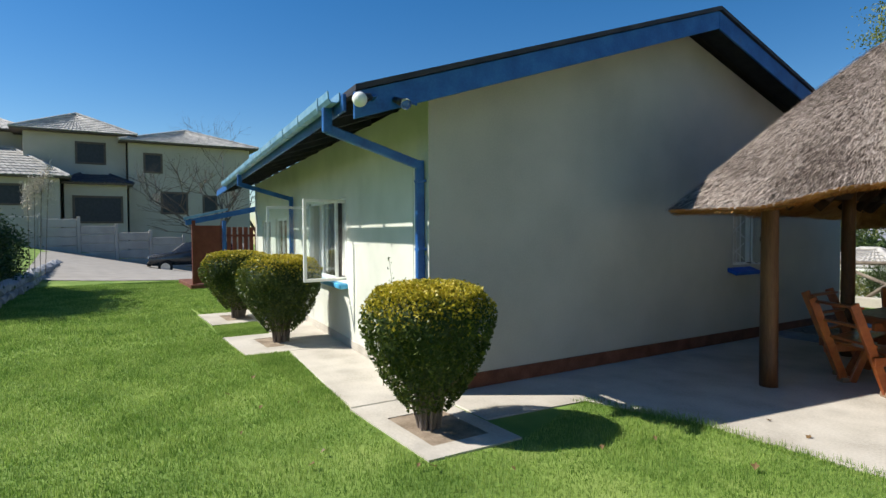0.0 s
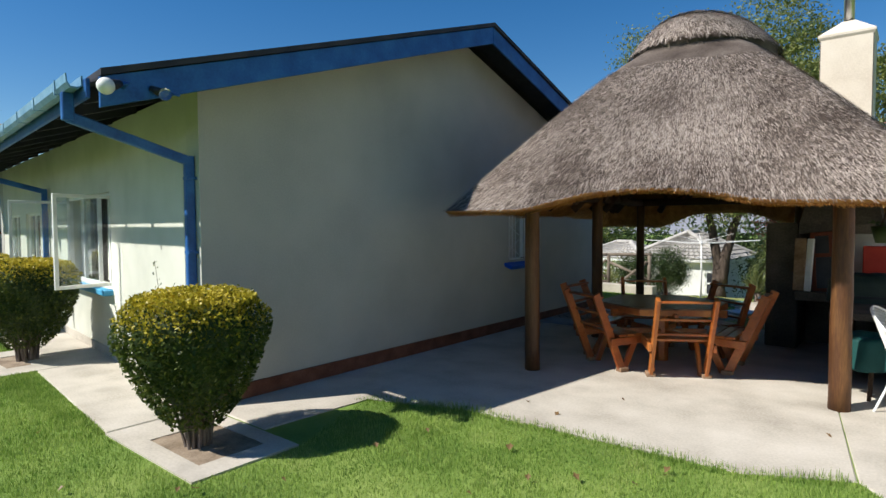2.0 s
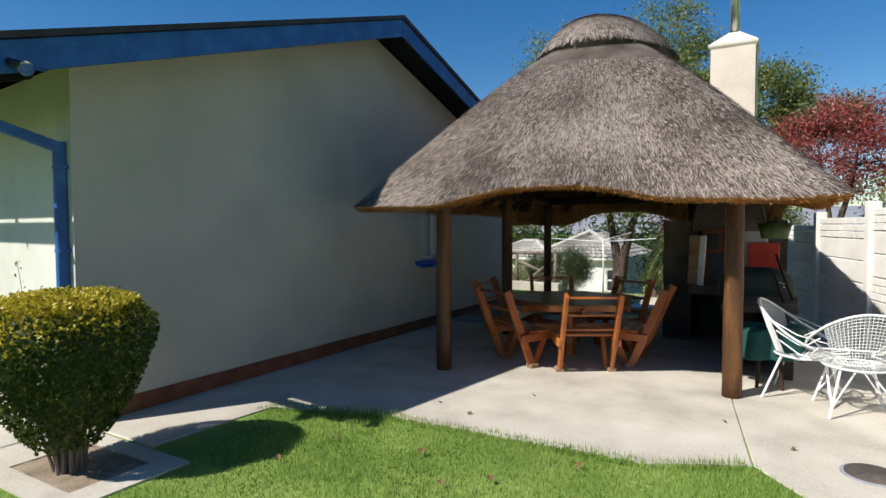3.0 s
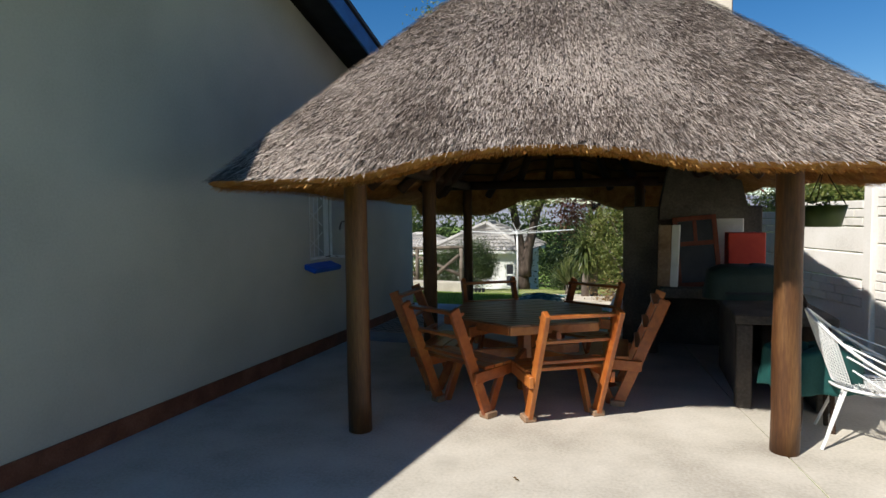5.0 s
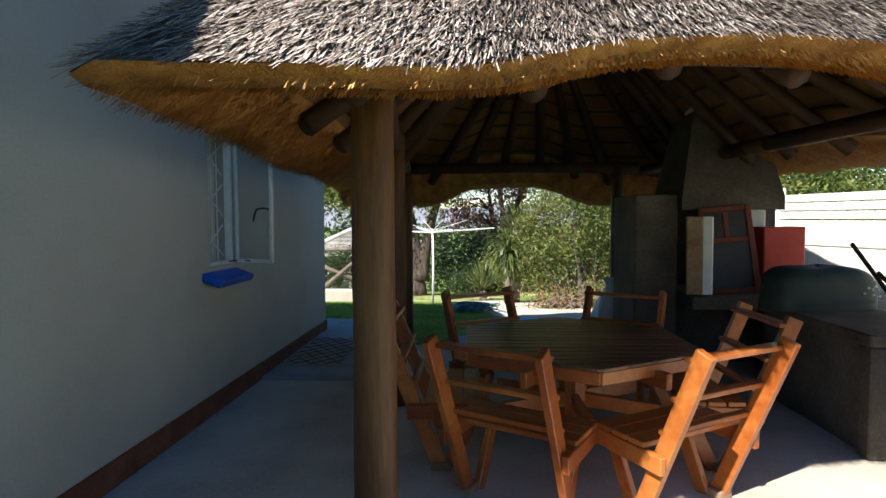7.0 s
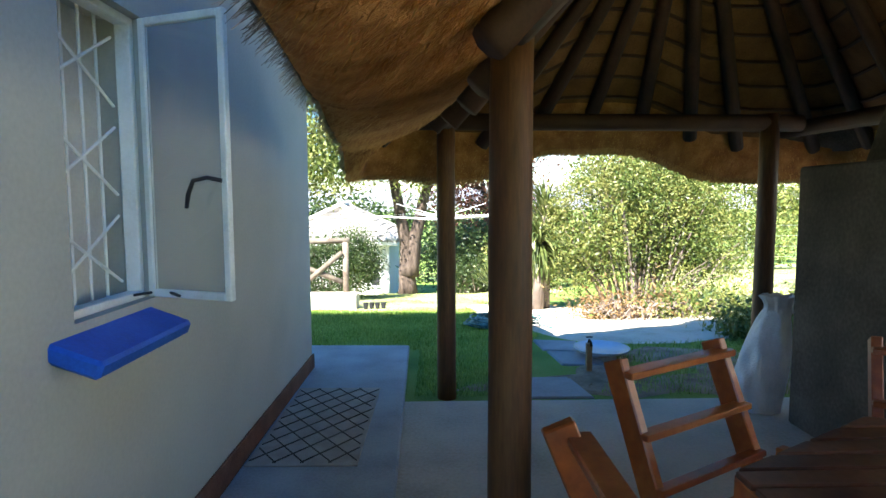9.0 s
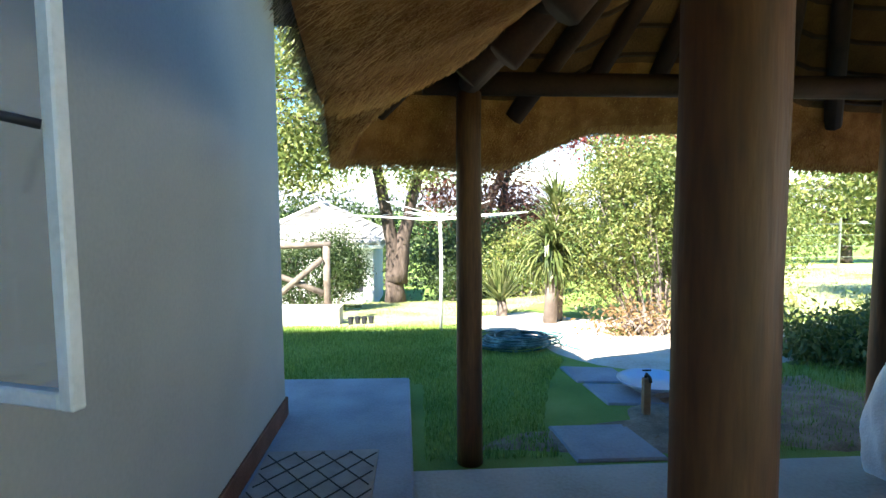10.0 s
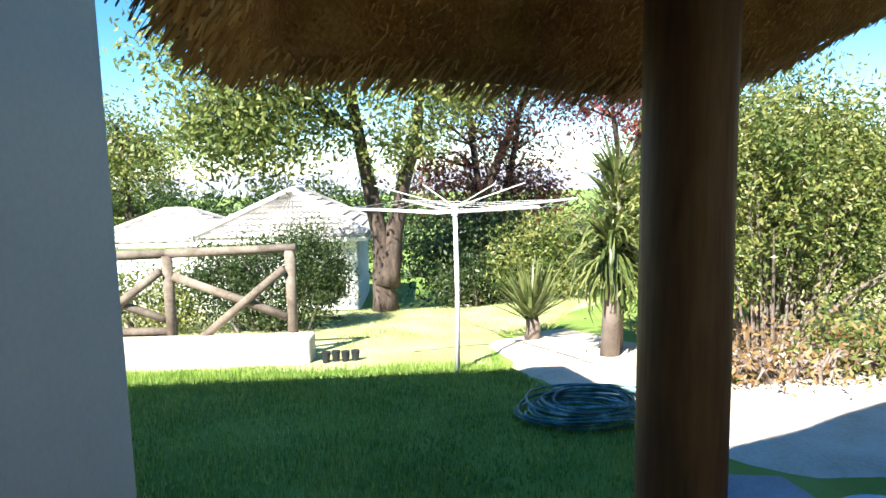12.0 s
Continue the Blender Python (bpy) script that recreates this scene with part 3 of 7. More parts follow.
def thatch_skin(a, t, inset=0.0, drop=0.0):
    """Outer skin of the thatch: t 0 at the eave, 1 at the ridge."""
    a, t = np.asarray(a, float), np.asarray(t, float)
    u0, v0 = eave_uv(a)
    k = 1 - inset / np.hypot(u0, v0)
    u1, v1 = 0.72 * np.cos(a) - 0.1, 1.15 * np.sin(a) - 0.2
    # the corners round off up the slope
    u = u0 * k + (u1 - u0 * k) * t
    v = v0 * k + (v1 - v0 * k) * t
    rnd = 0.05 * np.sin(np.pi * t) * (np.abs(np.sin(2 * a)) ** 2)
    u, v = u * (1 - rnd), v * (1 - rnd)
    e = eave_h(a)
    w = (1 - t) ** 2
    z = (e + 0.05) * w + 1.95 * (1 - w) + (APEX_Z - 1.95) * (t + 0.07 * np.sin(np.pi * t)) - drop
    return place(u, v, z)


def behind(a):
    """How far a point of the eave lies on the back side, where the thatch is cut steeper."""
    return np.clip((eave_plain(a)[1] - 1.5) / 0.7, 0, 1)


NA, NT = 168, 26


def build_lapa():
    lapa = thing("thatched_shelter", "round-cornered thatched shelter roof on dark timber posts", "lapa", (LC.x, LC.y, 0))
    inv = Matrix.Translation((-LC.x, -LC.y, 0))
    shift = np.array([LC.x, LC.y, 0.0])

    def add(name, bm, mat, label="", smooth=False):
        bmesh.ops.transform(bm, matrix=inv, verts=bm.verts)
        return part(name, bm, mat, lapa, label, smooth)

    A = np.linspace(0, 2 * np.pi, NA + 1)
    bm = bmesh.new()
    rows = []
    for j in range(NT + 1):
        p = thatch_skin(A, np.full(NA + 1, j / NT))
        rows.append([Vector(q) + Vector((0, 0, 0.014 * noise.noise((q[0] * 3, q[1] * 3, q[2] * 3)))) for q in p])
    sheet(bm, rows)
    bmesh.ops.remove_doubles(bm, verts=bm.verts, dist=1e-4)
    skin = add("thatch", bm, THATCH, "grey weathered thatch combed downwards", True)
    # cut underside of the eave, rolling in from the lip
    lip = thatch_skin(A, np.zeros(NA + 1))
    bm = bmesh.new()
    prof = ((0.0, 0.0), (0.04, -0.022), (0.12, -0.035), (0.30, 0.0), (0.52, 0.08), (0.66, 0.16))
    rows = []
    for inset, dz in prof:
        q = thatch_skin(A, np.zeros(NA + 1), inset * (1 - 0.58 * behind(A)))
        rows.append([Vector((q[i][0], q[i][1], lip[i][2] + (dz * (1 + 1.2 * behind(A[i])) if dz > 0 else dz) + 0.012 * noise.noise((q[i][0] * 6, q[i][1] * 6, 0)))) for i in range(NA + 1)])
    sheet(bm, rows)
    bmesh.ops.recalc_face_normals(bm, faces=bm.faces)
    cut = add("cut_edge", bm, THATCHEDGE, "golden brown cut edge of the thatch", True)
    base = np.array([[v.x, v.y, v.z] for v in rows[-1]])
    top = place(0.10 * np.cos(A), 0.95 * np.sin(A), np.full(NA + 1, APEX_Z - 0.40))

    def inner(ai, t):
        f = (ai / (2 * np.pi)) % 1.0 * NA
        i = int(f)
        b = base[i] + (base[i + 1] - base[i]) * (f - i)
        c = top[i] + (top[i + 1] - top[i]) * (f - i)
        return Vector(b + (c - b) * t)

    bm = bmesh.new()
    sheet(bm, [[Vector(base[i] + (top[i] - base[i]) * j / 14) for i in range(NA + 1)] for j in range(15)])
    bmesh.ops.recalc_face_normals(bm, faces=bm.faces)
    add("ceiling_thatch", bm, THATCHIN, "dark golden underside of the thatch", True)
    # ridge roll and cement cap
    bm = bmesh.new()
    rows = []
    R = np.linspace(0, 2 * np.pi, 73)
    for j in range(11):
        p = j / 10
        e = 1.0 - (0.05 if j == 10 else 0)
        ru, rv = (0.42 + 0.56 * p) * e, (1.0 + 0.46 * p) * e
        z = APEX_Z + 0.30 - 0.36 * p * p - 0.04 * p - (0.10 if j == 10 else 0)
        q = place(ru * np.cos(R) - 0.1, rv * np.sin(R) - 0.2, np.full(73, z))
        rows.append([Vector(w) + Vector((0, 0, 0.03 * noise.noise((w[0] * 2.5, w[1] * 2.5, j * 0.3)))) for w in q])
    sheet(bm, rows)
    add("ridge_roll", bm, THATCH, "thick grey reed roll round the roof top", True)
    bm = bmesh.new()
    rows = []
    for j in range(9):
        t = j / 8 * math.pi / 2
        q = place(0.50 * math.cos(t) * np.cos(R) - 0.1, 1.05 * math.cos(t) * np.sin(R) - 0.2, np.full(73, APEX_Z + 0.24 + 0.22 * math.sin(t)))
        rows.append([Vector(w) + Vector((0, 0, 0.015 * noise.noise((w[0] * 3, w[1] * 3, 9)))) for w in q])
    sheet(bm, rows)
    add("ridge_cap", bm, CAP, "rounded cement cap on the thatch top", True)
    # posts
    for x, y, r, topz in ((1.665, 6.9, 0.088, 2.18), (4.69, 7.38, 0.088, 2.18), (1.41, 9.26, 0.082, 2.2), (1.205, 11.58, 0.072, 2.15), (3.74, 11.7, 0.072, 2.2)):
        pts = [(x + 0.006 * noise.noise((k, x, 0)), y + 0.006 * noise.noise((k, y, 4)), -0.02 + (topz + 0.02) * k / 8) for k in range(9)]
        add("post", rod(bmesh.new(), pts, [r * (1.04 - 0.08 * k / 8) for k in range(9)], 18, 0.03), POLE, "round creosoted timber post", True)
    for p, q in (((1.665, 6.9), (4.69, 7.38)), ((1.665, 6.9), (1.41, 9.26)), ((1.41, 9.26), (1.205, 11.58)), ((1.205, 11.58), (3.74, 11.7)), ((4.69, 7.38), (4.42, 9.75)), ((4.42, 9.75), (4.2, 12.0))):
        d = (Vector(q) - Vector(p)).normalized() * 0.25
        bz = 2.23 if q == (4.69, 7.38) else 2.13
        add("ring_beam", rod(bmesh.new(), [(p[0] - d.x, p[1] - d.y, bz), (q[0] + d.x, q[1] + d.y, bz)], 0.065, 12, 0.03), RAFTER, "dark round pole lying on the posts", True)
    # rafters and battens
    spots = []
    for i in range(9):
        v = -2.9 + i * 0.72
        spots += [math.atan2(v, HU), math.atan2(v, -HU)]
    for i in range(6):
        u = -1.8 + i * 0.72
        spots += [math.atan2(HV, u), math.atan2(-HV, u)]
    for ai in spots:
        ai = ai % (2 * math.pi)
        p0, p1 = inner(ai, -0.02), inner(ai, 0.97)
        off = Vector((0, 0, -0.07))
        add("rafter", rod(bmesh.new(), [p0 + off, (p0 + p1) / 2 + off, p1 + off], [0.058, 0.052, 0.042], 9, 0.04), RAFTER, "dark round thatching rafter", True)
    for j in range(10):
        t = 0.04 + j * 0.098
        ring = [inner(2 * math.pi * i / 84, t) + Vector((0, 0, -0.016)) for i in range(85)]
        add("batten", rod(bmesh.new(), ring, 0.015, 5, 0, False), RAFTER, "thin dark batten tied under the thatch")
    # loose reed ends on the slope
    n = 320000
    a = RNG.uniform(0, 2 * np.pi, n)
    # more reeds where the slope is widest
    t = 1 - np.sqrt(RNG.uniform(0.04, 1, n))
    t = 0.004 + t * 0.92
    p = thatch_skin(a, t)
    p2 = thatch_skin(a, np.maximum(t - 0.03, -0.012))
    pa = thatch_skin(a + 0.01, t)
    d = unit(p2 - p)
    s = unit(pa - p)
    nn = unit(np.cross(s, d))
    nn = nn * np.sign(nn[:, 2:3])
    d = unit(d + s * RNG.normal(size=(n, 1)) * 0.16)
    L = RNG.uniform(0.03, 0.085, (n, 1))
    W = RNG.uniform(0.0014, 0.0032, (n, 1))
    o = p + nn * 0.004
    tip = o + d * L + nn * RNG.uniform(0.004, 0.026, (n, 1))
    q = np.stack([o - s * W, o + s * W, tip + s * W * 0.7, tip - s * W * 0.7], axis=1) - shift
    reeds = quads("reed_fringe", q, REED, lapa, "loose grey reed ends of the thatch")
    tagged(reeds, kind="stuff")
    # shaggy ends on the ridge roll
    n = 26000
    a = RNG.uniform(0, 2 * np.pi, n)
    f = RNG.uniform(0.15, 0.98, n)
    ru, rv = 0.42 + 0.56 * f, 1.0 + 0.46 * f
    o = place(ru * np.cos(a) - 0.1, rv * np.sin(a) - 0.2, APEX_Z + 0.305 - 0.36 * f * f - 0.04 * f)
    f2 = f + 0.05
    o2 = place((0.42 + 0.56 * f2) * np.cos(a) - 0.1, (1.0 + 0.46 * f2) * np.sin(a) - 0.2, APEX_Z + 0.305 - 0.36 * f2 * f2 - 0.04 * f2)
    d = unit(o2 - o)
    s = unit(np.cross(d, np.array([0, 0, 1.0])))
    d = unit(d + s * RNG.normal(size=(n, 1)) * 0.35)
    L = RNG.uniform(0.05, 0.16, (n, 1))
    W = RNG.uniform(0.002, 0.005, (n, 1))
    tip = o + d * L + np.array([0, 0, 1.0]) * RNG.uniform(0.0, 0.03, (n, 1))
    q = np.stack([o - s * W, o + s * W, tip + s * W * 0.6, tip - s * W * 0.6], axis=1) - shift
    tagged(quads("roll_fringe", q, REED, lapa, "shaggy grey reed ends of the ridge roll"), kind="stuff")
    # golden reed ends under the eave
    n = 42000
    a = RNG.uniform(0, 2 * np.pi, n)
    f = RNG.uniform(0.04, 0.62, n)
    lipz = thatch_skin(a, np.zeros(n))[:, 2]
    dz = np.interp(f, [c[0] for c in prof], [c[1] for c in prof])
    dz = np.where(dz > 0, dz * (1 + 1.2 * behind(a)), dz)
    f = f * (1 - 0.58 * behind(a))
    o = thatch_skin(a, np.zeros(n), f)
    o[:, 2] = lipz + dz - 0.004
    o2 = thatch_skin(a, np.zeros(n), f - 0.05)
    d = unit(np.column_stack([o2[:, 0] - o[:, 0], o2[:, 1] - o[:, 1], np.full(n, -0.02)]))
    s = unit(np.cross(d, np.array([0, 0, 1.0])))
    d = unit(d + s * RNG.normal(size=(n, 1)) * 0.25)
    L = RNG.uniform(0.01, 0.045, (n, 1))
    W = RNG.uniform(0.002, 0.0045, (n, 1))
    tip = o + d * L + np.array([0, 0, -1.0]) * RNG.uniform(0.0, 0.02, (n, 1))
    q = np.stack([o - s * W, o + s * W, tip + s * W * 0.6, tip - s * W * 0.6], axis=1) - shift
    tagged(quads("eave_fringe", q, REEDGOLD, lapa, "golden cut reed ends under the eave"), kind="stuff")
    return lapa


lapa = build_lapa()


# ---------- hexagonal table with benches ----------
def build_table(cx, cy, turn):
    tb = thing("picnic_table", "varnished hexagonal timber table with six joined back-rest benches", "picnic table", (cx, cy, 0))
    R = 0.80
    hexa = [(R * math.cos(radians(turn + 30 + 60 * k)), R * math.sin(radians(turn + 30 + 60 * k))) for k in range(6)]
    # slats cut to the hexagon
    lay = radians(turn + 120)
    cl, sl = math.cos(lay), math.sin(lay)
    w = 0.084
    n = int(2 * R / 0.1)
    for i in range(n + 1):
        v0 = -R + i * 0.1 + 0.01
        v1 = min(v0 + w, R)
        if v1 - v0 < 0.02:
            continue
        e = [0.866 * R if abs(v) <= R / 2 else 0.866 * R * max(0.02, (R - abs(v)) / (R / 2)) for v in (v0, v1)]
        bm = bmesh.new()
        pts = [(-e[0], v0), (e[0], v0), (e[1], v1), (-e[1], v1)]
        extrude_poly(bm, [(x * cl - y * sl, x * sl + y * cl) for x, y in pts], 0.722, 0.752)
        bmesh.ops.recalc_face_normals(bm, faces=bm.faces)
        bmesh.ops.bevel(bm, geom=list(bm.edges), offset=0.003, segments=1, affect="EDGES")
        part("slat", bm, TABLETOP, tb, "dark weathered slat")
    for k in range(6):
        a, b = hexa[k], hexa[(k + 1) % 6]
        part("edge_rail", bar(bmesh.new(), (a[0] * 0.985, a[1] * 0.985, 0.70), (b[0] * 0.985, b[1] * 0.985, 0.70), 0.03, 0.07), VARNISH, tb)
    for k in range(3):
        a = radians(turn + 60 * k)
        part("table_bearer", bar(bmesh.new(), (-0.78 * math.cos(a), -0.78 * math.sin(a), 0.655), (0.78 * math.cos(a), 0.78 * math.sin(a), 0.655), 0.045, 0.09), VARNISH, tb)
    for k in range(6):
        a0 = radians(turn + 60 * k)
        o = Vector((math.cos(a0), math.sin(a0), 0))
        s = Vector((-o.y, o.x, 0))
        bench = new("bench")
        bench.parent = tb
        h = 0.30
        Z = Vector((0, 0, 1))
        for sg in (-1, 1):
            side = s * (h * sg)
            foot = o * 0.85 + side
            part("back_post", bar(bmesh.new(), foot + Z * 0.0, o * 1.235 + side + Z * 0.935, 0.092, 0.042, 0.005, s), VARNISH, bench)
            part("inner_leg", bar(bmesh.new(), foot - o * 0.05 + s * (0.042 * -sg) + Z * 0.0, o * 0.60 + side + s * (0.042 * -sg) + Z * 0.43, 0.08, 0.038, 0.005, s), VARNISH, bench)
            part("seat_bearer", bar(bmesh.new(), o * 0.52 + side + s * (0.044 * sg) + Z * 0.385, o * 1.05 + side + s * (0.044 * sg) + Z * 0.365, 0.09, 0.038, 0.005, s), VARNISH, bench)
            part("foot_block", box(bmesh.new(), -0.06, 0.06, -0.05, 0.05, 0.0, 0.05, 0.006, Matrix.Translation(foot) @ Matrix.Rotation(a0, 4, "Z")), RAWWOOD, bench, "pale worn foot block")
        for j in range(3):
            c = o * (0.66 + 0.115 * j) + Z * 0.435
            part("seat_slat", bar(bmesh.new(), c - s * (h + 0.06), c + s * (h + 0.06), 0.105, 0.028, 0.004, Z), VARNISH, bench)
        for z, hh in ((0.895, 0.075), (0.69, 0.06), (0.515, 0.05)):
            r = 0.85 + 0.385 * z / 0.935 - 0.045
            c = o * r + Z * z
            part("back_slat", bar(bmesh.new(), c - s * (h + 0.02), c + s * (h + 0.02), 0.026, hh, 0.004, Z.cross(s)), VARNISH, bench)
    for k in range(3):
        a = radians(turn + 30 + 60 * k)
        o = Vector((math.cos(a), math.sin(a), 0))
        part("floor_beam", bar(bmesh.new(), o * -0.55 + Vector((0, 0, 0.36 + 0.001 * k)), o * 0.55 + Vector((0, 0, 0.36 + 0.001 * k)), 0.045, 0.09), VARNISH, tb)
    part("pedestal", rod(bmesh.new(), [(0, 0, 0), (0, 0, 0.66)], 0.09, 8), VARNISH, tb)
    return tb


build_table(2.70, 8.365, 241)


# ---------- windows of the house ----------
def gable_window():
    y0, y1, z0, z1 = GW
    w = thing("window_gable", "white steel window with white burglar bars and one pane open", "window", (0, (y0 + y1) / 2, z0), kind="structure")
    inv = Matrix.Translation((0, -(y0 + y1) / 2, -z0))

    def add(name, bm, mat, label="", smooth=False, parent=None):
        bmesh.ops.transform(bm, matrix=inv, verts=bm.verts)
        return part(name, bm, mat, parent or w, label, smooth)
    f = 0.03
    for nm, b in (("frame", (y0, y0 + f, z0, z1)), ("frame", (y1 - f, y1, z0, z1)), ("frame", (y0 + f, y1 - f, z0, z0 + f)), ("frame", (y0 + f, y1 - f, z1 - f, z1))):
        add(nm, box(bmesh.new(), -0.10, -0.04, b[0], b[1], b[2], b[3], 0.004), WHITEPAINT)
    # burglar bars: uprights with crossed stars
    for k in range(4):
        y = y0 + 0.09 + k * 0.10
        add("burglar_bar", rod(bmesh.new(), [(-0.115, y, z0), (-0.115, y, z1)], 0.006, 6), WHITEWIRE)
    for zc in (z0 + 0.2, z0 + 0.54, z0 + 0.88):
        for s in (-1, 1):
            add("burglar_bar", rod(bmesh.new(), [(-0.108, y0 + 0.04, zc - s * 0.13), (-0.108, y1 - 0.04, zc + s * 0.13)], 0.006, 6), WHITEWIRE)
    add("pane", box(bmesh.new(), -0.20, -0.195, y0, y1, z0, z1), CURTAIN, "pane with a drawn curtain behind")
    # sill
    bm = box(bmesh.new(), -0.03, 0.17, 8.81, 9.43, -0.06, 0.0, 0.012, Matrix.Translation((0, 0, 1.118)) @ Matrix.Rotation(radians(20), 4, "Y"))
    add("sill", bm, SILLBLUE, "bright blue painted sill with a rusty stain")
    # open leaf, hinged at the far side
    m = Matrix.Translation((0.0, y1 - 0.03, 0)) @ Matrix.Rotation(radians(-20), 4, "Z")
    L, t = 0.40, 0.014
    leaf = []
    for b in ((0, f, z0 + 0.01, z1 - 0.01), (L - f, L, z0 + 0.01, z1 - 0.01), (f, L - f, z0 + 0.01, z0 + 0.01 + f), (f, L - f, z1 - 0.01 - f, z1 - 0.01)):
        add("leaf_frame", box(bmesh.new(), b[0], b[1], -t, t, b[2], b[3], 0.004, m), WHITEPAINT, "white painted steel casement frame")
    add("leaf_pane", box(bmesh.new(), f, L - f, -0.003, 0.003, z0 + f, z1 - f, 0, m), GLASS, "clear glass pane").visible_shadow = False
    zc = z0 + 0.46
    pts = [m @ Vector(p) for p in ((L - 0.02, -0.02, zc), (L - 0.05, -0.06, zc + 0.01), (L - 0.11, -0.065, zc), (L - 0.14, -0.06, zc - 0.05), (L - 0.155, -0.055, zc - 0.10))]
    add("handle", rod(bmesh.new(), pts, [0.008, 0.008, 0.008, 0.009, 0.007], 8), BLACKCLOTH, "black curved window catch", True)
    pts = [(-0.06, y1 - 0.1, z0 + 0.02), (0.05, y1 - 0.02, z0 + 0.03), (0.17, y1 - 0.16, z0 + 0.03)]
    add("stay", rod(bmesh.new(), pts, 0.006, 6), BLACKCLOTH, "thin dark window stay")
    return w


gable_window()


def front_window(x0, x1, z0, z1, mullions, opened):
    w = thing("window_front", "white framed window with pale curtains and a light blue sill", "window", ((x0 + x1) / 2, WY0, z0), kind="structure")
    inv = Matrix.Translation((-(x0 + x1) / 2, -WY0, -z0))

    def add(name, bm, mat, label="", smooth=False):
        bmesh.ops.transform(bm, matrix=inv, verts=bm.verts)
        return part(name, bm, mat, w, label, smooth)
    f = 0.045
    ys = (WY0 + 0.04, WY0 + 0.09)
    for b in ((x0, x0 + f, z0, z1), (x1 - f, x1, z0, z1), (x0 + f, x1 - f, z0, z0 + f), (x0 + f, x1 - f, z1 - f, z1)):
        add("frame", box(bmesh.new(), b[0], b[1], *ys, b[2], b[3], 0.004), WHITEPAINT)
    xs = [x0 + f] + [x0 + (x1 - x0) * m for m in mullions] + [x1 - f]
    for x in xs[1:-1]:
        add("mullion", box(bmesh.new(), x - 0.02, x + 0.02, *ys, z0 + f, z1 - f, 0.004), WHITEPAINT)
    for i in range(len(xs) - 1):
        if i in opened:
            side = opened[i]
            hx = xs[i] + 0.02 if side < 0 else xs[i + 1] - 0.02
            L = xs[i + 1] - xs[i] - 0.04
            ang = 100
            m = Matrix.Translation((hx, WY0 + 0.04, 0)) @ Matrix.Rotation(radians(-ang if side < 0 else 180 + ang), 4, "Z")
            for b in ((0, f, z0 + f, z1 - f), (L - f, L, z0 + f, z1 - f), (f, L - f, z0 + f, z0 + 2 * f), (f, L - f, z1 - 2 * f, z1 - f)):
                add("casement", box(bmesh.new(), b[0], b[1], -0.018, 0.018, b[2], b[3], 0.004, m), WHITEPAINT, "open white casement frame")
            p = add("pane", box(bmesh.new(), f, L - f, -0.003, 0.003, z0 + 2 * f, z1 - 2 * f, 0, m), GLASS, "clear glass pane")
            p.visible_shadow = False
        else:
            p = add("pane", box(bmesh.new(), xs[i] + 0.02, xs[i + 1] - 0.02, WY0 + 0.062, WY0 + 0.067, z0 + f, z1 - f), GLASS, "clear glass pane")
            p.visible_shadow = False
    add("sill", box(bmesh.new(), x0 - 0.05, x1 + 0.05, WY0 - 0.12, WY0 + 0.04, z0 - 0.08, z0 - 0.004, 0.01), SILLCYAN, "light blue painted sill")
    # curtains, hung in folds
    for a, b in ((x0 + 0.03, x0 + (x1 - x0) * 0.32), (x0 + (x1 - x0) * 0.62, x1 - 0.03)):
        bm = bmesh.new()
        n = 40
        rows = [[(a + (b - a) * i / n, WY0 + 0.20 + 0.03 * math.sin(i * 0.9) + 0.01 * math.sin(i * 2.3 + j), z) for i in range(n + 1)] for j, z in enumerate((z0 + 0.06, (z0 + z1) / 2, z1 - 0.03))]
        sheet(bm, rows)
        add("curtain", bm, CURTAIN, "pale hanging curtain", True)
    SKEWED.append(w)
    return w


front_window(*FRONT_WINDOWS[0], (0.36, 0.68), {0: -1, 2: 1})
front_window(*FRONT_WINDOWS[1], (0.5,), {})
front_window(*FRONT_WINDOWS[2], (0.5,), {})
# narrow door-light by the corner
x0, x1, z0, z1 = FRONT_WINDOWS[3]
w = thing("window_narrow", "narrow white framed window strip behind the downpipe", "window", ((x0 + x1) / 2, WY0, z0), kind="structure")
inv = Matrix.Translation((-(x0 + x1) / 2, -WY0, -z0))
for b in ((x0, x0 + 0.04, z0, z1), (x1 - 0.04, x1, z0, z1), (x0 + 0.04, x1 - 0.04, z0, z0 + 0.05), (x0 + 0.04, x1 - 0.04, z1 - 0.05, z1)):
    bm = box(bmesh.new(), b[0], b[1], WY0 + 0.005, WY0 + 0.05, b[2], b[3], 0.004)
    bmesh.ops.transform(bm, matrix=inv, verts=bm.verts)
    part("frame", bm, WHITEPAINT, w)
bm = box(bmesh.new(), x0 + 0.04, x1 - 0.04, WY0 + 0.02, WY0 + 0.026, z0 + 0.05, z1 - 0.05)
bmesh.ops.transform(bm, matrix=inv, verts=bm.verts)
part("pane", bm, CURTAIN, w, "pane with a pale curtain close behind")
SKEWED.append(w)


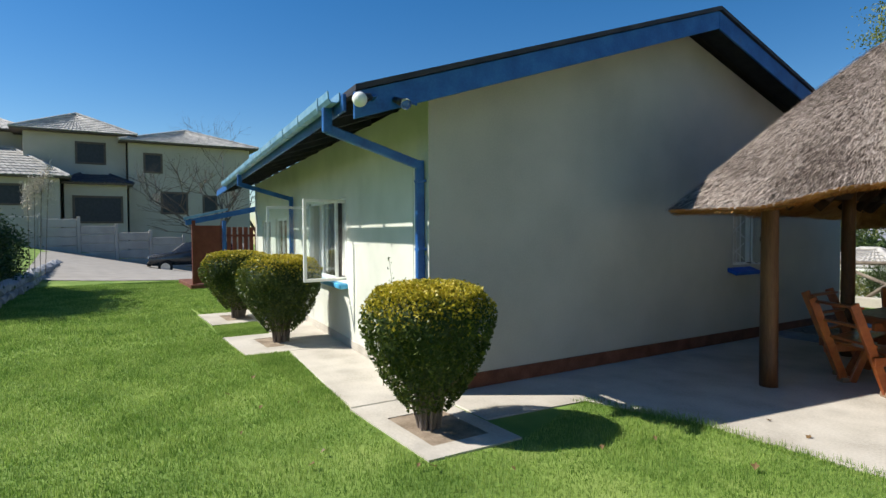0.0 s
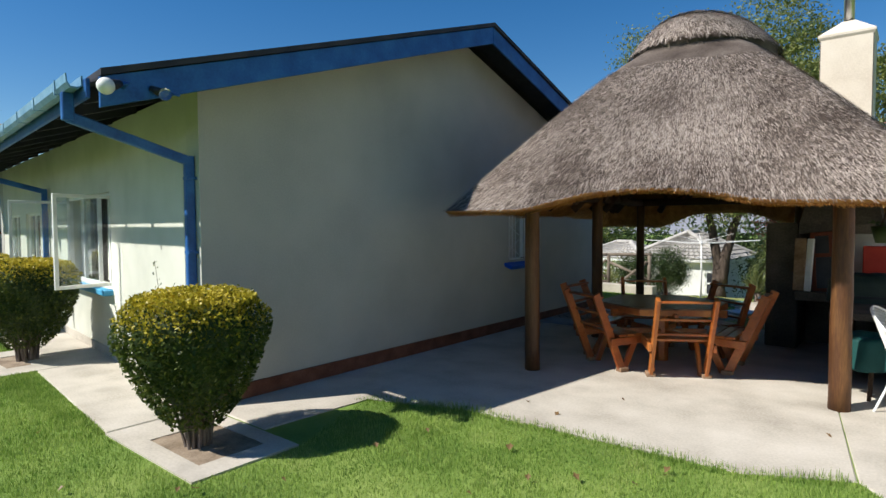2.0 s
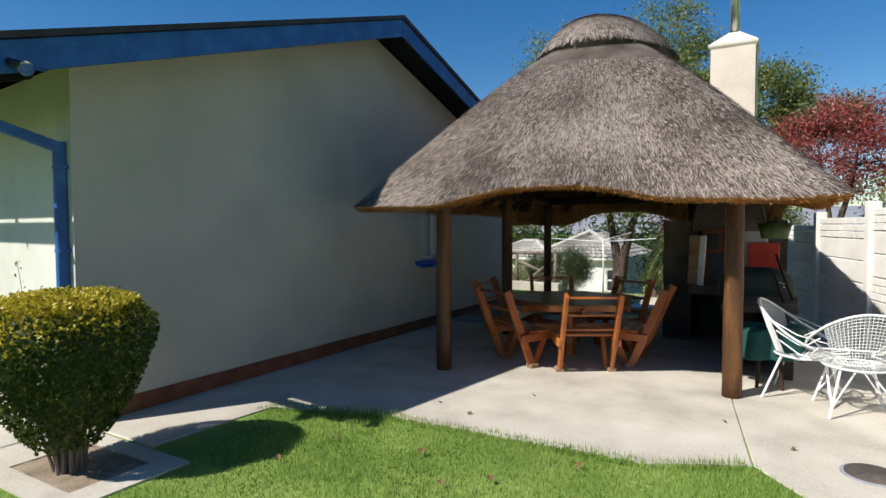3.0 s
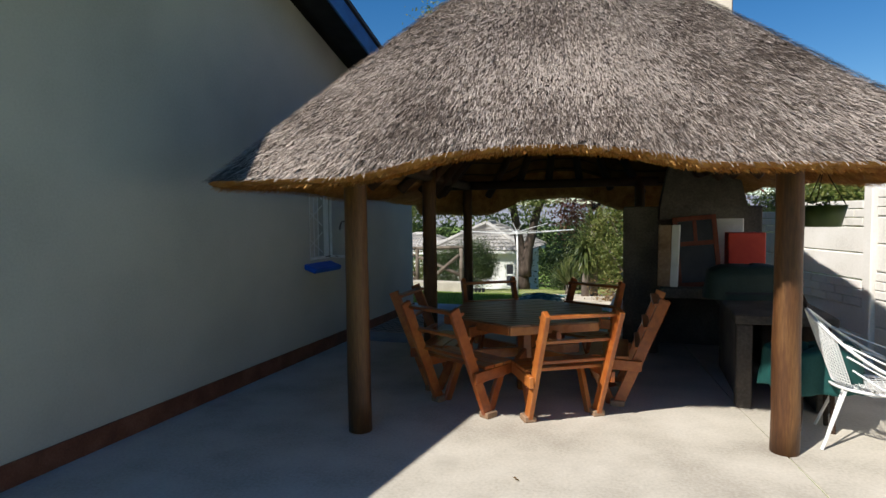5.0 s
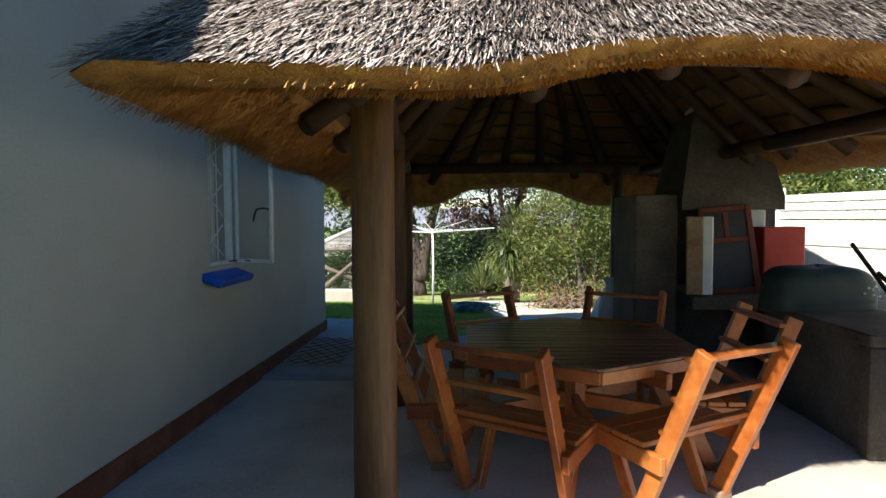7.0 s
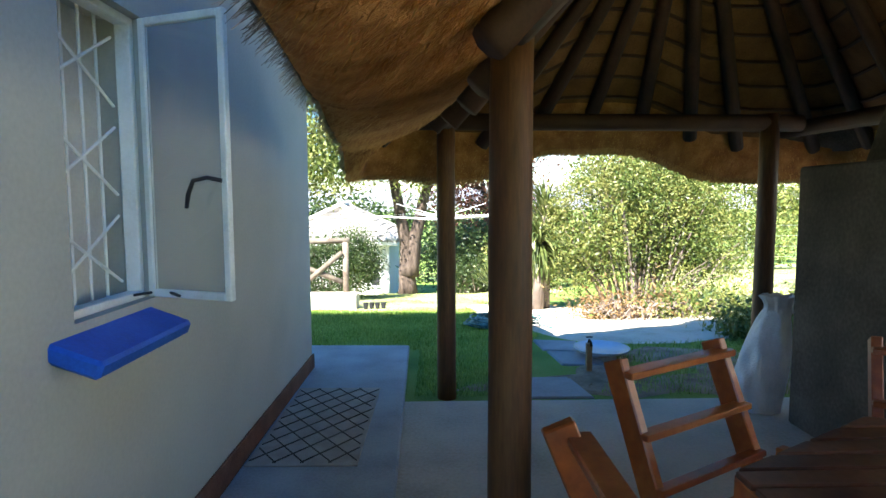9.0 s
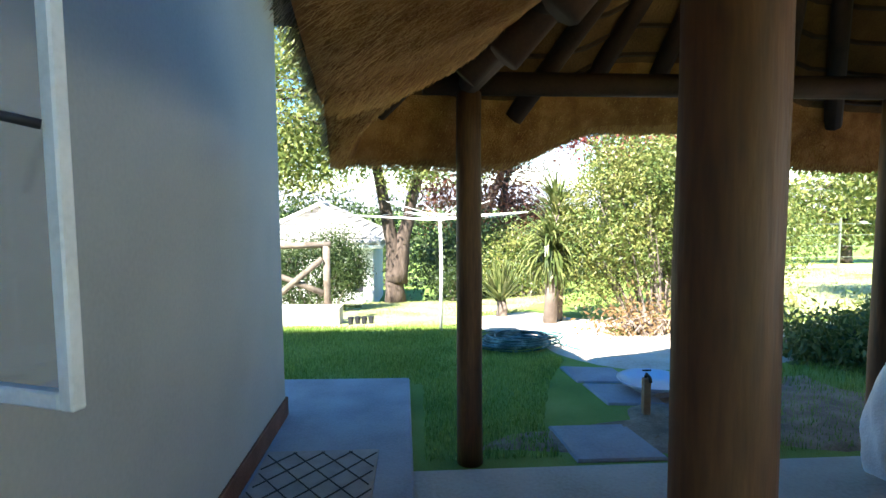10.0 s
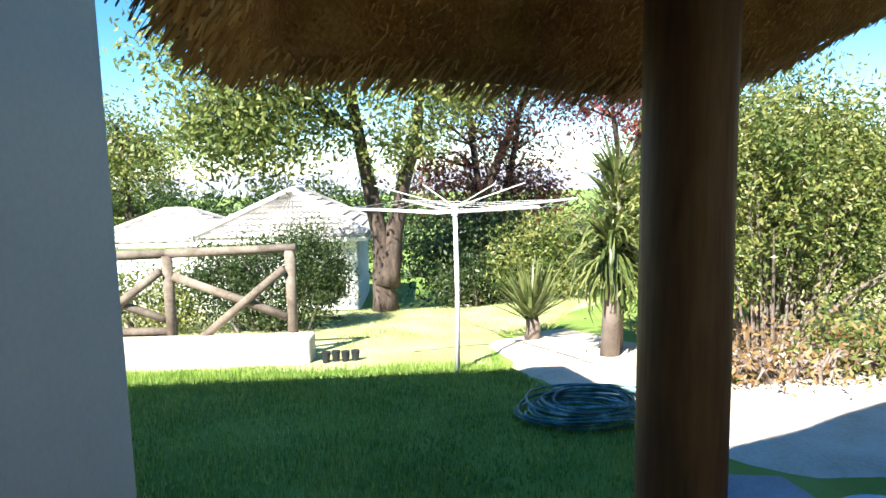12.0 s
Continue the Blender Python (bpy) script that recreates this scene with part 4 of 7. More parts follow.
# ---------- gutter, downpipes, lamps ----------
def gutter(x0, x1, y, z):
    bm = bmesh.new()
    prof = [(0.0, 0.0), (0.0, -0.075), (-0.03, -0.095), (-0.085, -0.095), (-0.11, -0.06), (-0.115, 0.005), (-0.105, 0.005), (-0.10, -0.055), (-0.08, -0.085), (-0.034, -0.085), (-0.012, -0.07), (-0.012, 0.0)]
    a = [bm.verts.new((x0, y + p, z + q)) for p, q in prof]
    b = [bm.verts.new((x1, y + p, z + q)) for p, q in prof]
    for i in range(len(prof)):
        j = (i + 1) % len(prof)
        bm.faces.new((a[i], a[j], b[j], b[i]))
    bm.faces.new(a[::-1])
    bm.faces.new(b)
    bmesh.ops.recalc_face_normals(bm, faces=bm.faces)
    g = thing("gutter", "faded light blue painted rain gutter along the eave", "gutter", (0, 0, 0))
    part("channel", bm, GUTTERBLUE, g)
    n = 12
    for i in range(n):
        x = x1 - 0.35 - i * (x1 - x0 - 0.6) / (n - 1)
        part("bracket", box(bmesh.new(), x - 0.012, x + 0.012, y - 0.121, y - 0.002, z - 0.102, z - 0.096, 0), GUTTERBLUE, g)
        part("bracket_strap", box(bmesh.new(), x - 0.012, x + 0.012, y - 0.122, y - 0.116, z - 0.1, z + 0.012, 0), GUTTERBLUE, g)
    SKEWED.append(g)
    return g


gutter(WX0 + 2.4, 0.42, EAVE_Y - 0.003, EAVE_Z - 0.03)


def downpipe(x, label):
    d = thing("downpipe", label, "downpipe", (x, WY0 - 0.07, 0))
    inv = Matrix.Translation((-x, -(WY0 - 0.07), 0))
    y0 = EAVE_Y - 0.06
    def add(nm, p, q, w=0.085, h=0.065):
        bm = bar(bmesh.new(), p, q, w, h, 0.008, (1, 0, 0))
        bmesh.ops.transform(bm, matrix=inv, verts=bm.verts)
        part(nm, bm, BLUE, d)
    sx = x + 0.28
    add("outlet", (sx, y0, EAVE_Z - 0.12), (sx, y0, EAVE_Z - 0.34))
    add("offset_pipe", (sx, y0 + 0.0, EAVE_Z - 0.31), (x, WY0 - 0.06, 2.36))
    add("pipe", (x, WY0 - 0.06, 2.41), (x, WY0 - 0.06, 0.12))
    add("shoe", (x, WY0 - 0.055, 0.15), (x, WY0 - 0.17, 0.05))
    for z in (0.7, 1.5, 2.2):
        bm = box(bmesh.new(), x - 0.055, x + 0.055, WY0 - 0.10, WY0 - 0.004, z - 0.014, z + 0.014, 0.003)
        bmesh.ops.transform(bm, matrix=inv, verts=bm.verts)
        part("clip", bm, BLUE, d)
    SKEWED.append(d)
    return d


downpipe(-0.10, "blue painted square downpipe with an angled top at the corner")
downpipe(-6.7, "blue painted square downpipe further along the wall")
for ob in SKEWED:
    ob.matrix_basis = SKEW @ ob.matrix_basis


def bulb_lamp(at, aim, r, glassy, label):
    o = thing("floodlight", label, "floodlight", at)
    a = Vector(aim).normalized()
    bm = bmesh.new()
    bmesh.ops.create_uvsphere(bm, u_segments=20, v_segments=12, radius=r)
    part("bulb", bm, glassy, o, "round reflector bulb", True)
    part("holder", rod(bmesh.new(), [a * -r * 0.6, a * -(r + 0.07)], [r * 0.75, r * 0.45], 14), BLACKCLOTH, o, "dark lamp holder", True)
    part("stalk", rod(bmesh.new(), [a * -(r + 0.06), a * -(r + 0.12) + Vector((0, 0.02, 0.0)), Vector((BARGE_X + 0.002 - at[0], 0.16, 0.03))], 0.012, 8), BLUE, o, "", True)
    return o


bulb_lamp((BARGE_X + 0.11, 2.62, 2.775), (0.3, -0.8, -0.3), 0.062, WHITEPAINT, "white reflector bulb on the blue bargeboard end")
bulb_lamp((BARGE_X + 0.09, 3.06, 2.79), (0.5, 0.5, -0.3), 0.05, GLASS, "clear glass floodlight bulb beside the bargeboard")


# ---------- clipped shrubs ----------
def clipped_bush(x, y, r, h, n, seed, turn=0.0):
    """A shrub clipped to a flat-topped egg over bare stems."""
    b = thing("clipped_shrub", "box shrub clipped egg-shaped with yellow tips over bare stems", "shrub", (x, y, -0.03), group="clipped shrubs by the path")
    rng = np.random.default_rng(seed)
    bm = bmesh.new()
    for k in range(44):
        a = rng.uniform(0, 2 * math.pi)
        rr = r * rng.uniform(0.25, 0.7)
        p0 = (0.12 * math.cos(a) * rng.uniform(0.2, 1), 0.12 * math.sin(a) * rng.uniform(0.2, 1), -0.02)
        p1 = (rr * 0.45 * math.cos(a), rr * 0.45 * math.sin(a), h * 0.28)
        p2 = (rr * math.cos(a), rr * math.sin(a), h * 0.62)
        rod(bm, [p0, p1, p2], [0.013, 0.010, 0.006], 6)
    part("stem_fan", bm, PALEBARK, b, "grey-brown bare stems")["kind"] = "stuff"
    d = unit(rng.normal(size=(n, 3)))
    # profile: narrow at the foot, broad and flat on top
    z = rng.uniform(0.0, 1.0, n) ** 0.75
    prof = np.interp(z, [0, 0.10, 0.3, 0.5, 0.68, 0.83, 0.94, 1.0], [0.34, 0.50, 0.77, 0.94, 1.02, 0.98, 0.82, 0.5])
    ang = rng.uniform(0, 2 * np.pi, n)
    lump = 1 + 0.07 * np.sin(ang * 3 + seed) * np.sin(z * 7) + 0.05 * np.sin(ang * 7 + z * 9)
    depth = 1 - np.abs(rng.normal(0, 0.10, n))
    topfill = rng.random(n) < 0.22
    rad = np.where(topfill, np.sqrt(rng.random(n)) * 0.85, prof * lump * depth)
    zz = np.where(topfill, 0.90 + 0.09 * (1 - rad ** 2) + rng.normal(0, 0.015, n), z)
    c = np.column_stack([rad * r * np.cos(ang + turn), rad * r * np.sin(ang + turn), h * (0.15 + 0.85 * zz)])
    out = np.column_stack([np.cos(ang), np.sin(ang), 0.4 + 1.5 * (zz > 0.85)])
    tipness = np.clip((zz - 0.72) * 3.2 + 0.25 * np.sin(ang + 2.2) + rng.normal(0, 0.26, n), 0, 1)
    yellow = tipness > 0.42
    L, W = 0.038, 0.021
    part_leaf = quads("leaves", leaf_quads(c[~yellow], L, W, outward=unit(out[~yellow]) * 0.7), HEDGELEAF, b, "small glossy dark green leaves")
    part_leaf["kind"] = "stuff"
    tips = quads("yellow_growth", leaf_quads(c[yellow], L, W, outward=unit(out[yellow]) * 0.9), HEDGETIP, b, "fresh yellow leaf tips")
    tips["kind"] = "stuff"
    # dark sheet inside the crown: inner shade as colour, keeping daylight out
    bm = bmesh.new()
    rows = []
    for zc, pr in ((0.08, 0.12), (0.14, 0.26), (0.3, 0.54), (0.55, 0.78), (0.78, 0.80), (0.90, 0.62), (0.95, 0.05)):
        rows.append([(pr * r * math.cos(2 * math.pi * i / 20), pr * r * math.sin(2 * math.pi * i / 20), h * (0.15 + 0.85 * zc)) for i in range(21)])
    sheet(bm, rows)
    part("shade_core", bm, DARKLEAF, b, "dark sheet standing in for the shaded inner crown", True)
    return b


shrub = clipped_bush(0.80, 3.16, 0.56, 1.28, 17000, 3)
s2 = copy_thing(shrub, Matrix.Translation((-3.80, 3.22, -0.03)) @ Matrix.Rotation(2.1, 4, "Z") @ Matrix.Diagonal((1.12, 1.12, 1.06, 1)))
s3 = copy_thing(shrub, Matrix.Translation((-6.80, 3.24, -0.03)) @ Matrix.Rotation(4.0, 4, "Z") @ Matrix.Diagonal((1.2, 1.2, 1.05, 1)))
# two stray shoots behind the nearest shrub
for k, (px, py, hh) in enumerate(((-0.35, 3.45, 1.42), (-0.18, 3.52, 1.2), (-0.62, 3.42, 1.05))):
    sp = thing("sprig", "thin leafy shoot growing by the wall", "sprig", (px, py, 0.0), group="shoots by the wall")
    part("stem", rod(bmesh.new(), [(0, 0, 0), (0.04, -0.02, hh * 0.5), (-0.05 + 0.05 * k, -0.06, hh)], [0.006, 0.004, 0.002], 5), PALEBARK, sp)
    c = np.array([[0.02 - 0.06 * t * t, -0.05 * t, hh * t] for t in np.linspace(0.6, 1, 18)]) + RNG.normal(0, 0.02, (18, 3))
    quads("leaves", leaf_quads(c, 0.035, 0.018), HEDGELEAF, sp, "few small leaves")["kind"] = "stuff"


# ---------- braai and clutter under the thatch ----------
def build_braai():
    b = thing("braai", "dark plastered barbecue hearth with a cream chimney through the thatch", "fireplace", (4.4, 10.5, 0))
    inv = Matrix.Translation((-4.4, -10.5, 0))

    def add(name, bm, mat, label="", smooth=False):
        bmesh.ops.transform(bm, matrix=inv, verts=bm.verts)
        return part(name, bm, mat, b, label, smooth)
    # hearth, hood and counter take one dark tone, the stack a cream one
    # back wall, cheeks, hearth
    add("hearth_wall", box(bmesh.new(), 3.55, 3.95, 10.15, 11.0, 0, 1.75, 0.015), DARKROUGH, "plastered side wall")
    add("back_wall", box(bmesh.new(), 3.96, 5.15, 10.78, 11.0, 0, 1.75, 0.015), DARKROUGH)
    add("hearth_slab", box(bmesh.new(), 3.96, 5.15, 9.75, 10.775, 0.72, 0.84, 0.012), DARKROUGH, "concrete hearth slab")
    add("cheek", box(bmesh.new(), 4.98, 5.15, 9.8, 10.775, 0, 0.715, 0.012), DARKROUGH)
    # hood narrowing to the stack
    bm = bmesh.new()
    lo = [(3.96, 10.08), (4.88, 10.08), (4.88, 10.98), (3.96, 10.98)]
    hi = [(4.13, 10.30), (4.72, 10.30), (4.72, 10.86), (4.13, 10.86)]
    rows = []
    for z, pts in ((1.60, lo), (1.72, lo), (2.55, hi), (4.22, hi)):
        rows.append([(x, y, z) for x, y in pts + pts[:1]])
    sheet(bm, rows)
    bmesh.ops.recalc_face_normals(bm, faces=bm.faces)
    add("hood", bm, DARKROUGH, "dark plastered hood")
    add("stack", box(bmesh.new(), 4.128, 4.722, 10.298, 10.862, 2.5, 4.222, 0.012), STACK, "cream plastered chimney stack")
    bm = bmesh.new()
    rows = []
    for z, k in ((4.20, 1.0), (4.24, 1.08), (4.27, 1.08), (4.42, 0.45), (4.47, 0.25)):
        cx, cy = 4.425, 10.58
        rows.append([(cx + (x - cx) * k, cy + (y - cy) * k, z) for x, y in hi + hi[:1]])
    sheet(bm, rows)
    bmesh.ops.recalc_face_normals(bm, faces=bm.faces)
    add("chimney_cap", bm, STACK, "tapered plaster chimney top")
    add("flue", rod(bmesh.new(), [(4.425, 10.58, 4.40), (4.425, 10.58, 6.0)], 0.062, 16), STEEL, "shiny steel flue pipe", True)
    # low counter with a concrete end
    add("counter_end", box(bmesh.new(), 4.52, 4.64, 8.30, 8.42, 0, 0.72, 0.01), DARKROUGH, "worn concrete counter leg")
    add("counter_side", box(bmesh.new(), 4.56, 4.64, 8.425, 9.74, 0, 0.72, 0.01), DARKROUGH)
    add("counter_top", box(bmesh.new(), 4.50, 5.26, 8.28, 9.74, 0.722, 0.80, 0.01), DARKROUGH)
    add("counter_end", box(bmesh.new(), 5.12, 5.22, 8.32, 9.74, 0, 0.72, 0.01), DARKROUGH)
    return b


build_braai()


def crate(name, label, cat, cx, cy, z, w, d, h, mat, rot, lean=0.0, bevel=0.01):
    bm = box(bmesh.new(), -w / 2, w / 2, -d / 2, d / 2, 0, h, bevel)
    o = part(name, bm, mat)
    o.matrix_basis = Matrix.Translation((cx, cy, z)) @ Matrix.Rotation(radians(rot), 4, "Z") @ Matrix.Rotation(radians(lean), 4, "X")
    return tagged(o, label, cat)


# cabinet frame, boards, red box, drum on the hearth slab
cab = thing("old_cabinet", "old red-brown cabinet door with four dark panes leaning", "cabinet", (4.38, 9.93, 0.842))
W_, H_ = 0.46, 0.80
for a, b_, c, d_ in ((-W_ / 2, -W_ / 2 + 0.05, 0, H_), (W_ / 2 - 0.05, W_ / 2, 0, H_), (-W_ / 2 + 0.05, W_ / 2 - 0.05, 0, 0.05), (-W_ / 2 + 0.05, W_ / 2 - 0.05, H_ - 0.05, H_), (-W_ / 2 + 0.05, W_ / 2 - 0.05, H_ * 0.58, H_ * 0.58 + 0.05), (-0.02, 0.02, H_ * 0.58 + 0.05, H_ - 0.05)):
    part("rail", box(bmesh.new(), a, b_, -0.02, 0.02, c, d_, 0.004), PORCHWOOD, cab)
for a, b_, c, d_ in ((-W_ / 2 + 0.05, -0.02, H_ * 0.58 + 0.05, H_ - 0.05), (0.02, W_ / 2 - 0.05, H_ * 0.58 + 0.05, H_ - 0.05), (-W_ / 2 + 0.05, W_ / 2 - 0.05, 0.05, H_ * 0.58)):
    part("panel", box(bmesh.new(), a, b_, -0.006, 0.006, c, d_), DARKGLASS, cab)
cab.rotation_euler = (radians(-9), radians(-5), radians(-4))
crate("board", "grey board leaning on the hearth wall", "board", 4.00, 9.84, 0.842, 0.14, 0.03, 0.70, RAWWOOD, -8, -6)
crate("board", "white board leaning beside the old cabinet", "board", 4.10, 9.82, 0.842, 0.09, 0.03, 0.70, WHITEPAINT, -20, -7)
crate("red_box", "plain red box on the hearth slab", "box", 4.86, 10.15, 0.842, 0.38, 0.22, 0.60, RED, 3)
crate("white_box", "white box behind the red box", "box", 4.69, 10.58, 0.842, 0.42, 0.22, 0.81, WHITEPAINT, 0)


def covered_drum():
    bm = bmesh.new()
    n, m = 30, 15
    rows = []
    for j in range(m + 1):
        t = j / m
        row = []
        for i in range(n + 1):
            a = 2 * math.pi * i / n
            ex = 0.44 * (abs(math.cos(a)) ** 0.55) * math.copysign(1, math.cos(a))
            ey = 0.22 * (abs(math.sin(a)) ** 0.7) * math.copysign(1, math.sin(a))
            k = max(0.01, math.sin(t * math.pi / 2)) ** 0.45
            z = 0.34 * max(0.0, math.cos(t * math.pi / 2)) ** 0.5 + 0.01 * math.sin(ex * 9)
            z = 0 if j == m else z
            wob = 1 + 0.05 * noise.noise((ex * 5, ey * 5, t * 4))
            row.append((ex * k * wob, ey * k * wob, max(0, z)))
        rows.append(row)
    sheet(bm, rows)
    bmesh.ops.recalc_face_normals(bm, faces=bm.faces)
    o = thing("covered_grill", "long low grill under a dark green cover on the counter", "grill", (0, 0, 0))
    part("cover", bm, GRILLCLOTH, o, "dull dark green fabric cover", True)
    bm = bmesh.new()
    for k in range(9):
        a = k * 0.7
        box(bm, 0.27 + 0.035 * math.cos(a) * (k % 3), 0.285 + 0.035 * math.cos(a) * (k % 3), -0.236, -0.228, 0.16 + 0.04 * math.sin(a) * (k % 3), 0.175 + 0.04 * math.sin(a) * (k % 3))
    part("emblem", bm, WHITEPAINT, o, "small white emblem patch")
    part("strap", box(bmesh.new(), -0.30, 0.30, -0.232, -0.226, 0.06, 0.085, 0.002), BLACKCLOTH, o, "dark strap round the cover")
    o.matrix_basis = Matrix.Translation((4.80, 9.40, 0.802)) @ Matrix.Rotation(radians(8), 4, "Z")
    return o


covered_drum()
# two dark rods leaning by the counter
for k, (p, q) in enumerate((((5.20, 9.0, 0.81), (5.02, 9.34, 1.32)), ((5.12, 8.6, 0.81), (5.0, 9.0, 1.12)))):
    tagged(part("iron_rod", rod(bmesh.new(), [p, q], 0.016, 8), DARKRUST), "dark iron rod leaning over the counter", "rod", "iron rods")


def draped_cloth():
    bm = bmesh.new()
    n, m = 44, 26
    rows = []
    for j in range(m + 1):
        t = j / m
        row = []
        for i in range(n + 1):
            a = 2 * math.pi * i / n
            fold = 0.07 * math.sin(a * 5 + 1) * t + 0.04 * math.sin(a * 9 + t * 3) * t + 0.03 * noise.noise((math.cos(a) * 2, math.sin(a) * 2, t * 3))
            rr = (0.06 + 0.36 * min(1, t * 2.4) + 0.05 * t) * (1 + fold * 1.4)
            z = 0.62 - max(0, t - 0.36) * 0.52 + 0.03 * math.sin(a * 3) * (1 - t) + 0.03 * noise.noise((math.cos(a) * 3, math.sin(a) * 3, t * 5))
            row.append((rr * math.cos(a) * 1.15, rr * math.sin(a) * 0.8, max(0.02, z)))
        rows.append(row)
    sheet(bm, rows)
    bmesh.ops.recalc_face_normals(bm, faces=bm.faces)
    o = part("draped_cloth", bm, GREENCLOTH, None, smooth=True)
    md = o.modifiers.new("thick", "SOLIDIFY")
    md.thickness = 0.006
    o.matrix_basis = Matrix.Translation((5.00, 7.95, 0.05)) @ Matrix.Rotation(0.3, 4, "Z") @ Matrix.Diagonal((0.66, 0.66, 0.95, 1))
    stool = thing("stool", "low dark stool under the green cloth", "stool", (5.00, 7.95, 0))
    for k in range(4):
        a = math.pi / 4 + k * math.pi / 2
        part("leg", rod(bmesh.new(), [(0.16 * math.cos(a), 0.13 * math.sin(a), 0), (0.13 * math.cos(a), 0.11 * math.sin(a), 0.53)], 0.018, 8), DARKRUST, stool)
    part("top", rod(bmesh.new(), [(0, 0, 0.53), (0, 0, 0.56)], 0.17, 20), DARKRUST, stool)
    return tagged(o, "dark green cloth draped in folds over a low stool", "cloth")


draped_cloth()


def wire_chair(m):
    """A wire garden chair: a dished grid back and seat in a round hoop on splayed legs."""
    c = thing("wire_chair", "white enamelled wire garden chair with a round dished back", "chair", (0, 0, 0), "white wire chairs")
    # hoop: tilted ring round back and arms
    hoop = []
    for i in range(41):
        a = 2 * math.pi * i / 40
        hoop.append((0.36 * math.cos(a), 0.34 * math.sin(a), 0.60 + 0.20 * math.sin(a) - 0.04 * math.cos(2 * a)))
    part("hoop", rod(bmesh.new(), hoop, 0.010, 8, 0, False), WHITEWIRE, c, "", True)
    seat = [(0.24 * math.cos(2 * math.pi * i / 32), 0.24 * math.sin(2 * math.pi * i / 32) - 0.03, 0.38) for i in range(33)]
    part("seat_ring", rod(bmesh.new(), seat, 0.009, 8, 0, False), WHITEWIRE, c, "", True)
    bm = bmesh.new()
    for i in range(13):
        x = -0.21 + 0.035 * i
        h = math.sqrt(max(0.0, 0.0576 - x * x))
        rod(bm, [(x, -h - 0.03, 0.38), (x, 0, 0.355), (x, h - 0.03, 0.38)], 0.0028, 4)
        y = -0.21 + 0.035 * i
        h = math.sqrt(max(0.0, 0.0576 - y * y))
        rod(bm, [(-h, y - 0.03, 0.38), (0, y - 0.03, 0.358), (h, y - 0.03, 0.38)], 0.0028, 4)
    part("seat_grid", bm, WHITEWIRE, c, "white wire seat grid")
    # back grid, curved round the sitter
    bm = bmesh.new()
    def bp(u, v):
        a = math.pi / 2 + u * 0.95
        r0, r1 = 0.22, 0.352
        top = 0.60 + 0.20 * math.sin(a) - 0.04 * math.cos(2 * a)
        return (-(r0 + (r1 - r0) * v) * math.cos(a), (r0 + (r1 - r0) * v) * math.sin(a) - 0.02 * (1 - v), 0.40 + (top - 0.40) * v)
    for i in range(25):
        u = -1 + 2 * i / 24
        rod(bm, [bp(u, v / 5) for v in range(6)], 0.0032, 4)
    for j in range(1, 17):
        rod(bm, [bp(-1 + 2 * i / 16, j / 17) for i in range(17)], 0.0030, 4)
    part("back_grid", bm, WHITEWIRE, c, "white wire grid back")
    for sx in (-1, 1):
        for k, z in enumerate((0.66, 0.58, 0.50)):
            part("arm_wire", rod(bmesh.new(), [(sx * 0.30, 0.18 - 0.03 * k, z + 0.03), (sx * (0.37 - 0.02 * k), -0.02, z - 0.06), (sx * 0.28, -0.22, z - 0.12), (sx * 0.16, -0.26, 0.42)], 0.006, 6), WHITEWIRE, c, "", True)
        for sy in (-1, 1):
            top = (sx * 0.15, sy * 0.16 - 0.03, 0.375)
            bot = (sx * 0.25, sy * 0.26, 0.0)
            part("leg", rod(bmesh.new(), [top, bot], 0.010, 8), WHITEWIRE, c)
            part("leg_brace", rod(bmesh.new(), [(sx * 0.04, sy * 0.16 - 0.03, 0.375), (sx * 0.22, sy * 0.23, 0.10)], 0.007, 6), WHITEWIRE, c)
    c.matrix_basis = m
    return c


ch = wire_chair(Matrix.Translation((5.70, 7.38, 0)) @ Matrix.Rotation(radians(190), 4, "Z") @ Matrix.Scale(1.12, 4))
copy_thing(ch, Matrix.Translation((5.28, 7.72, 0)) @ Matrix.Rotation(radians(80), 4, "Z"))

# drain cover in the slab
dr = thing("drain_cover", "round grey cast drain cover set in the slab", "drain cover", (5.66, 5.86, 0.0))
part("ring", rod(bmesh.new(), [(0, 0, -0.02), (0, 0, 0.006)], 0.19, 32), STEPCONC, dr)
part("lid", rod(bmesh.new(), [(0, 0, 0.006), (0, 0, 0.016)], 0.165, 32), DARKROUGH, dr, "dark cast lid")


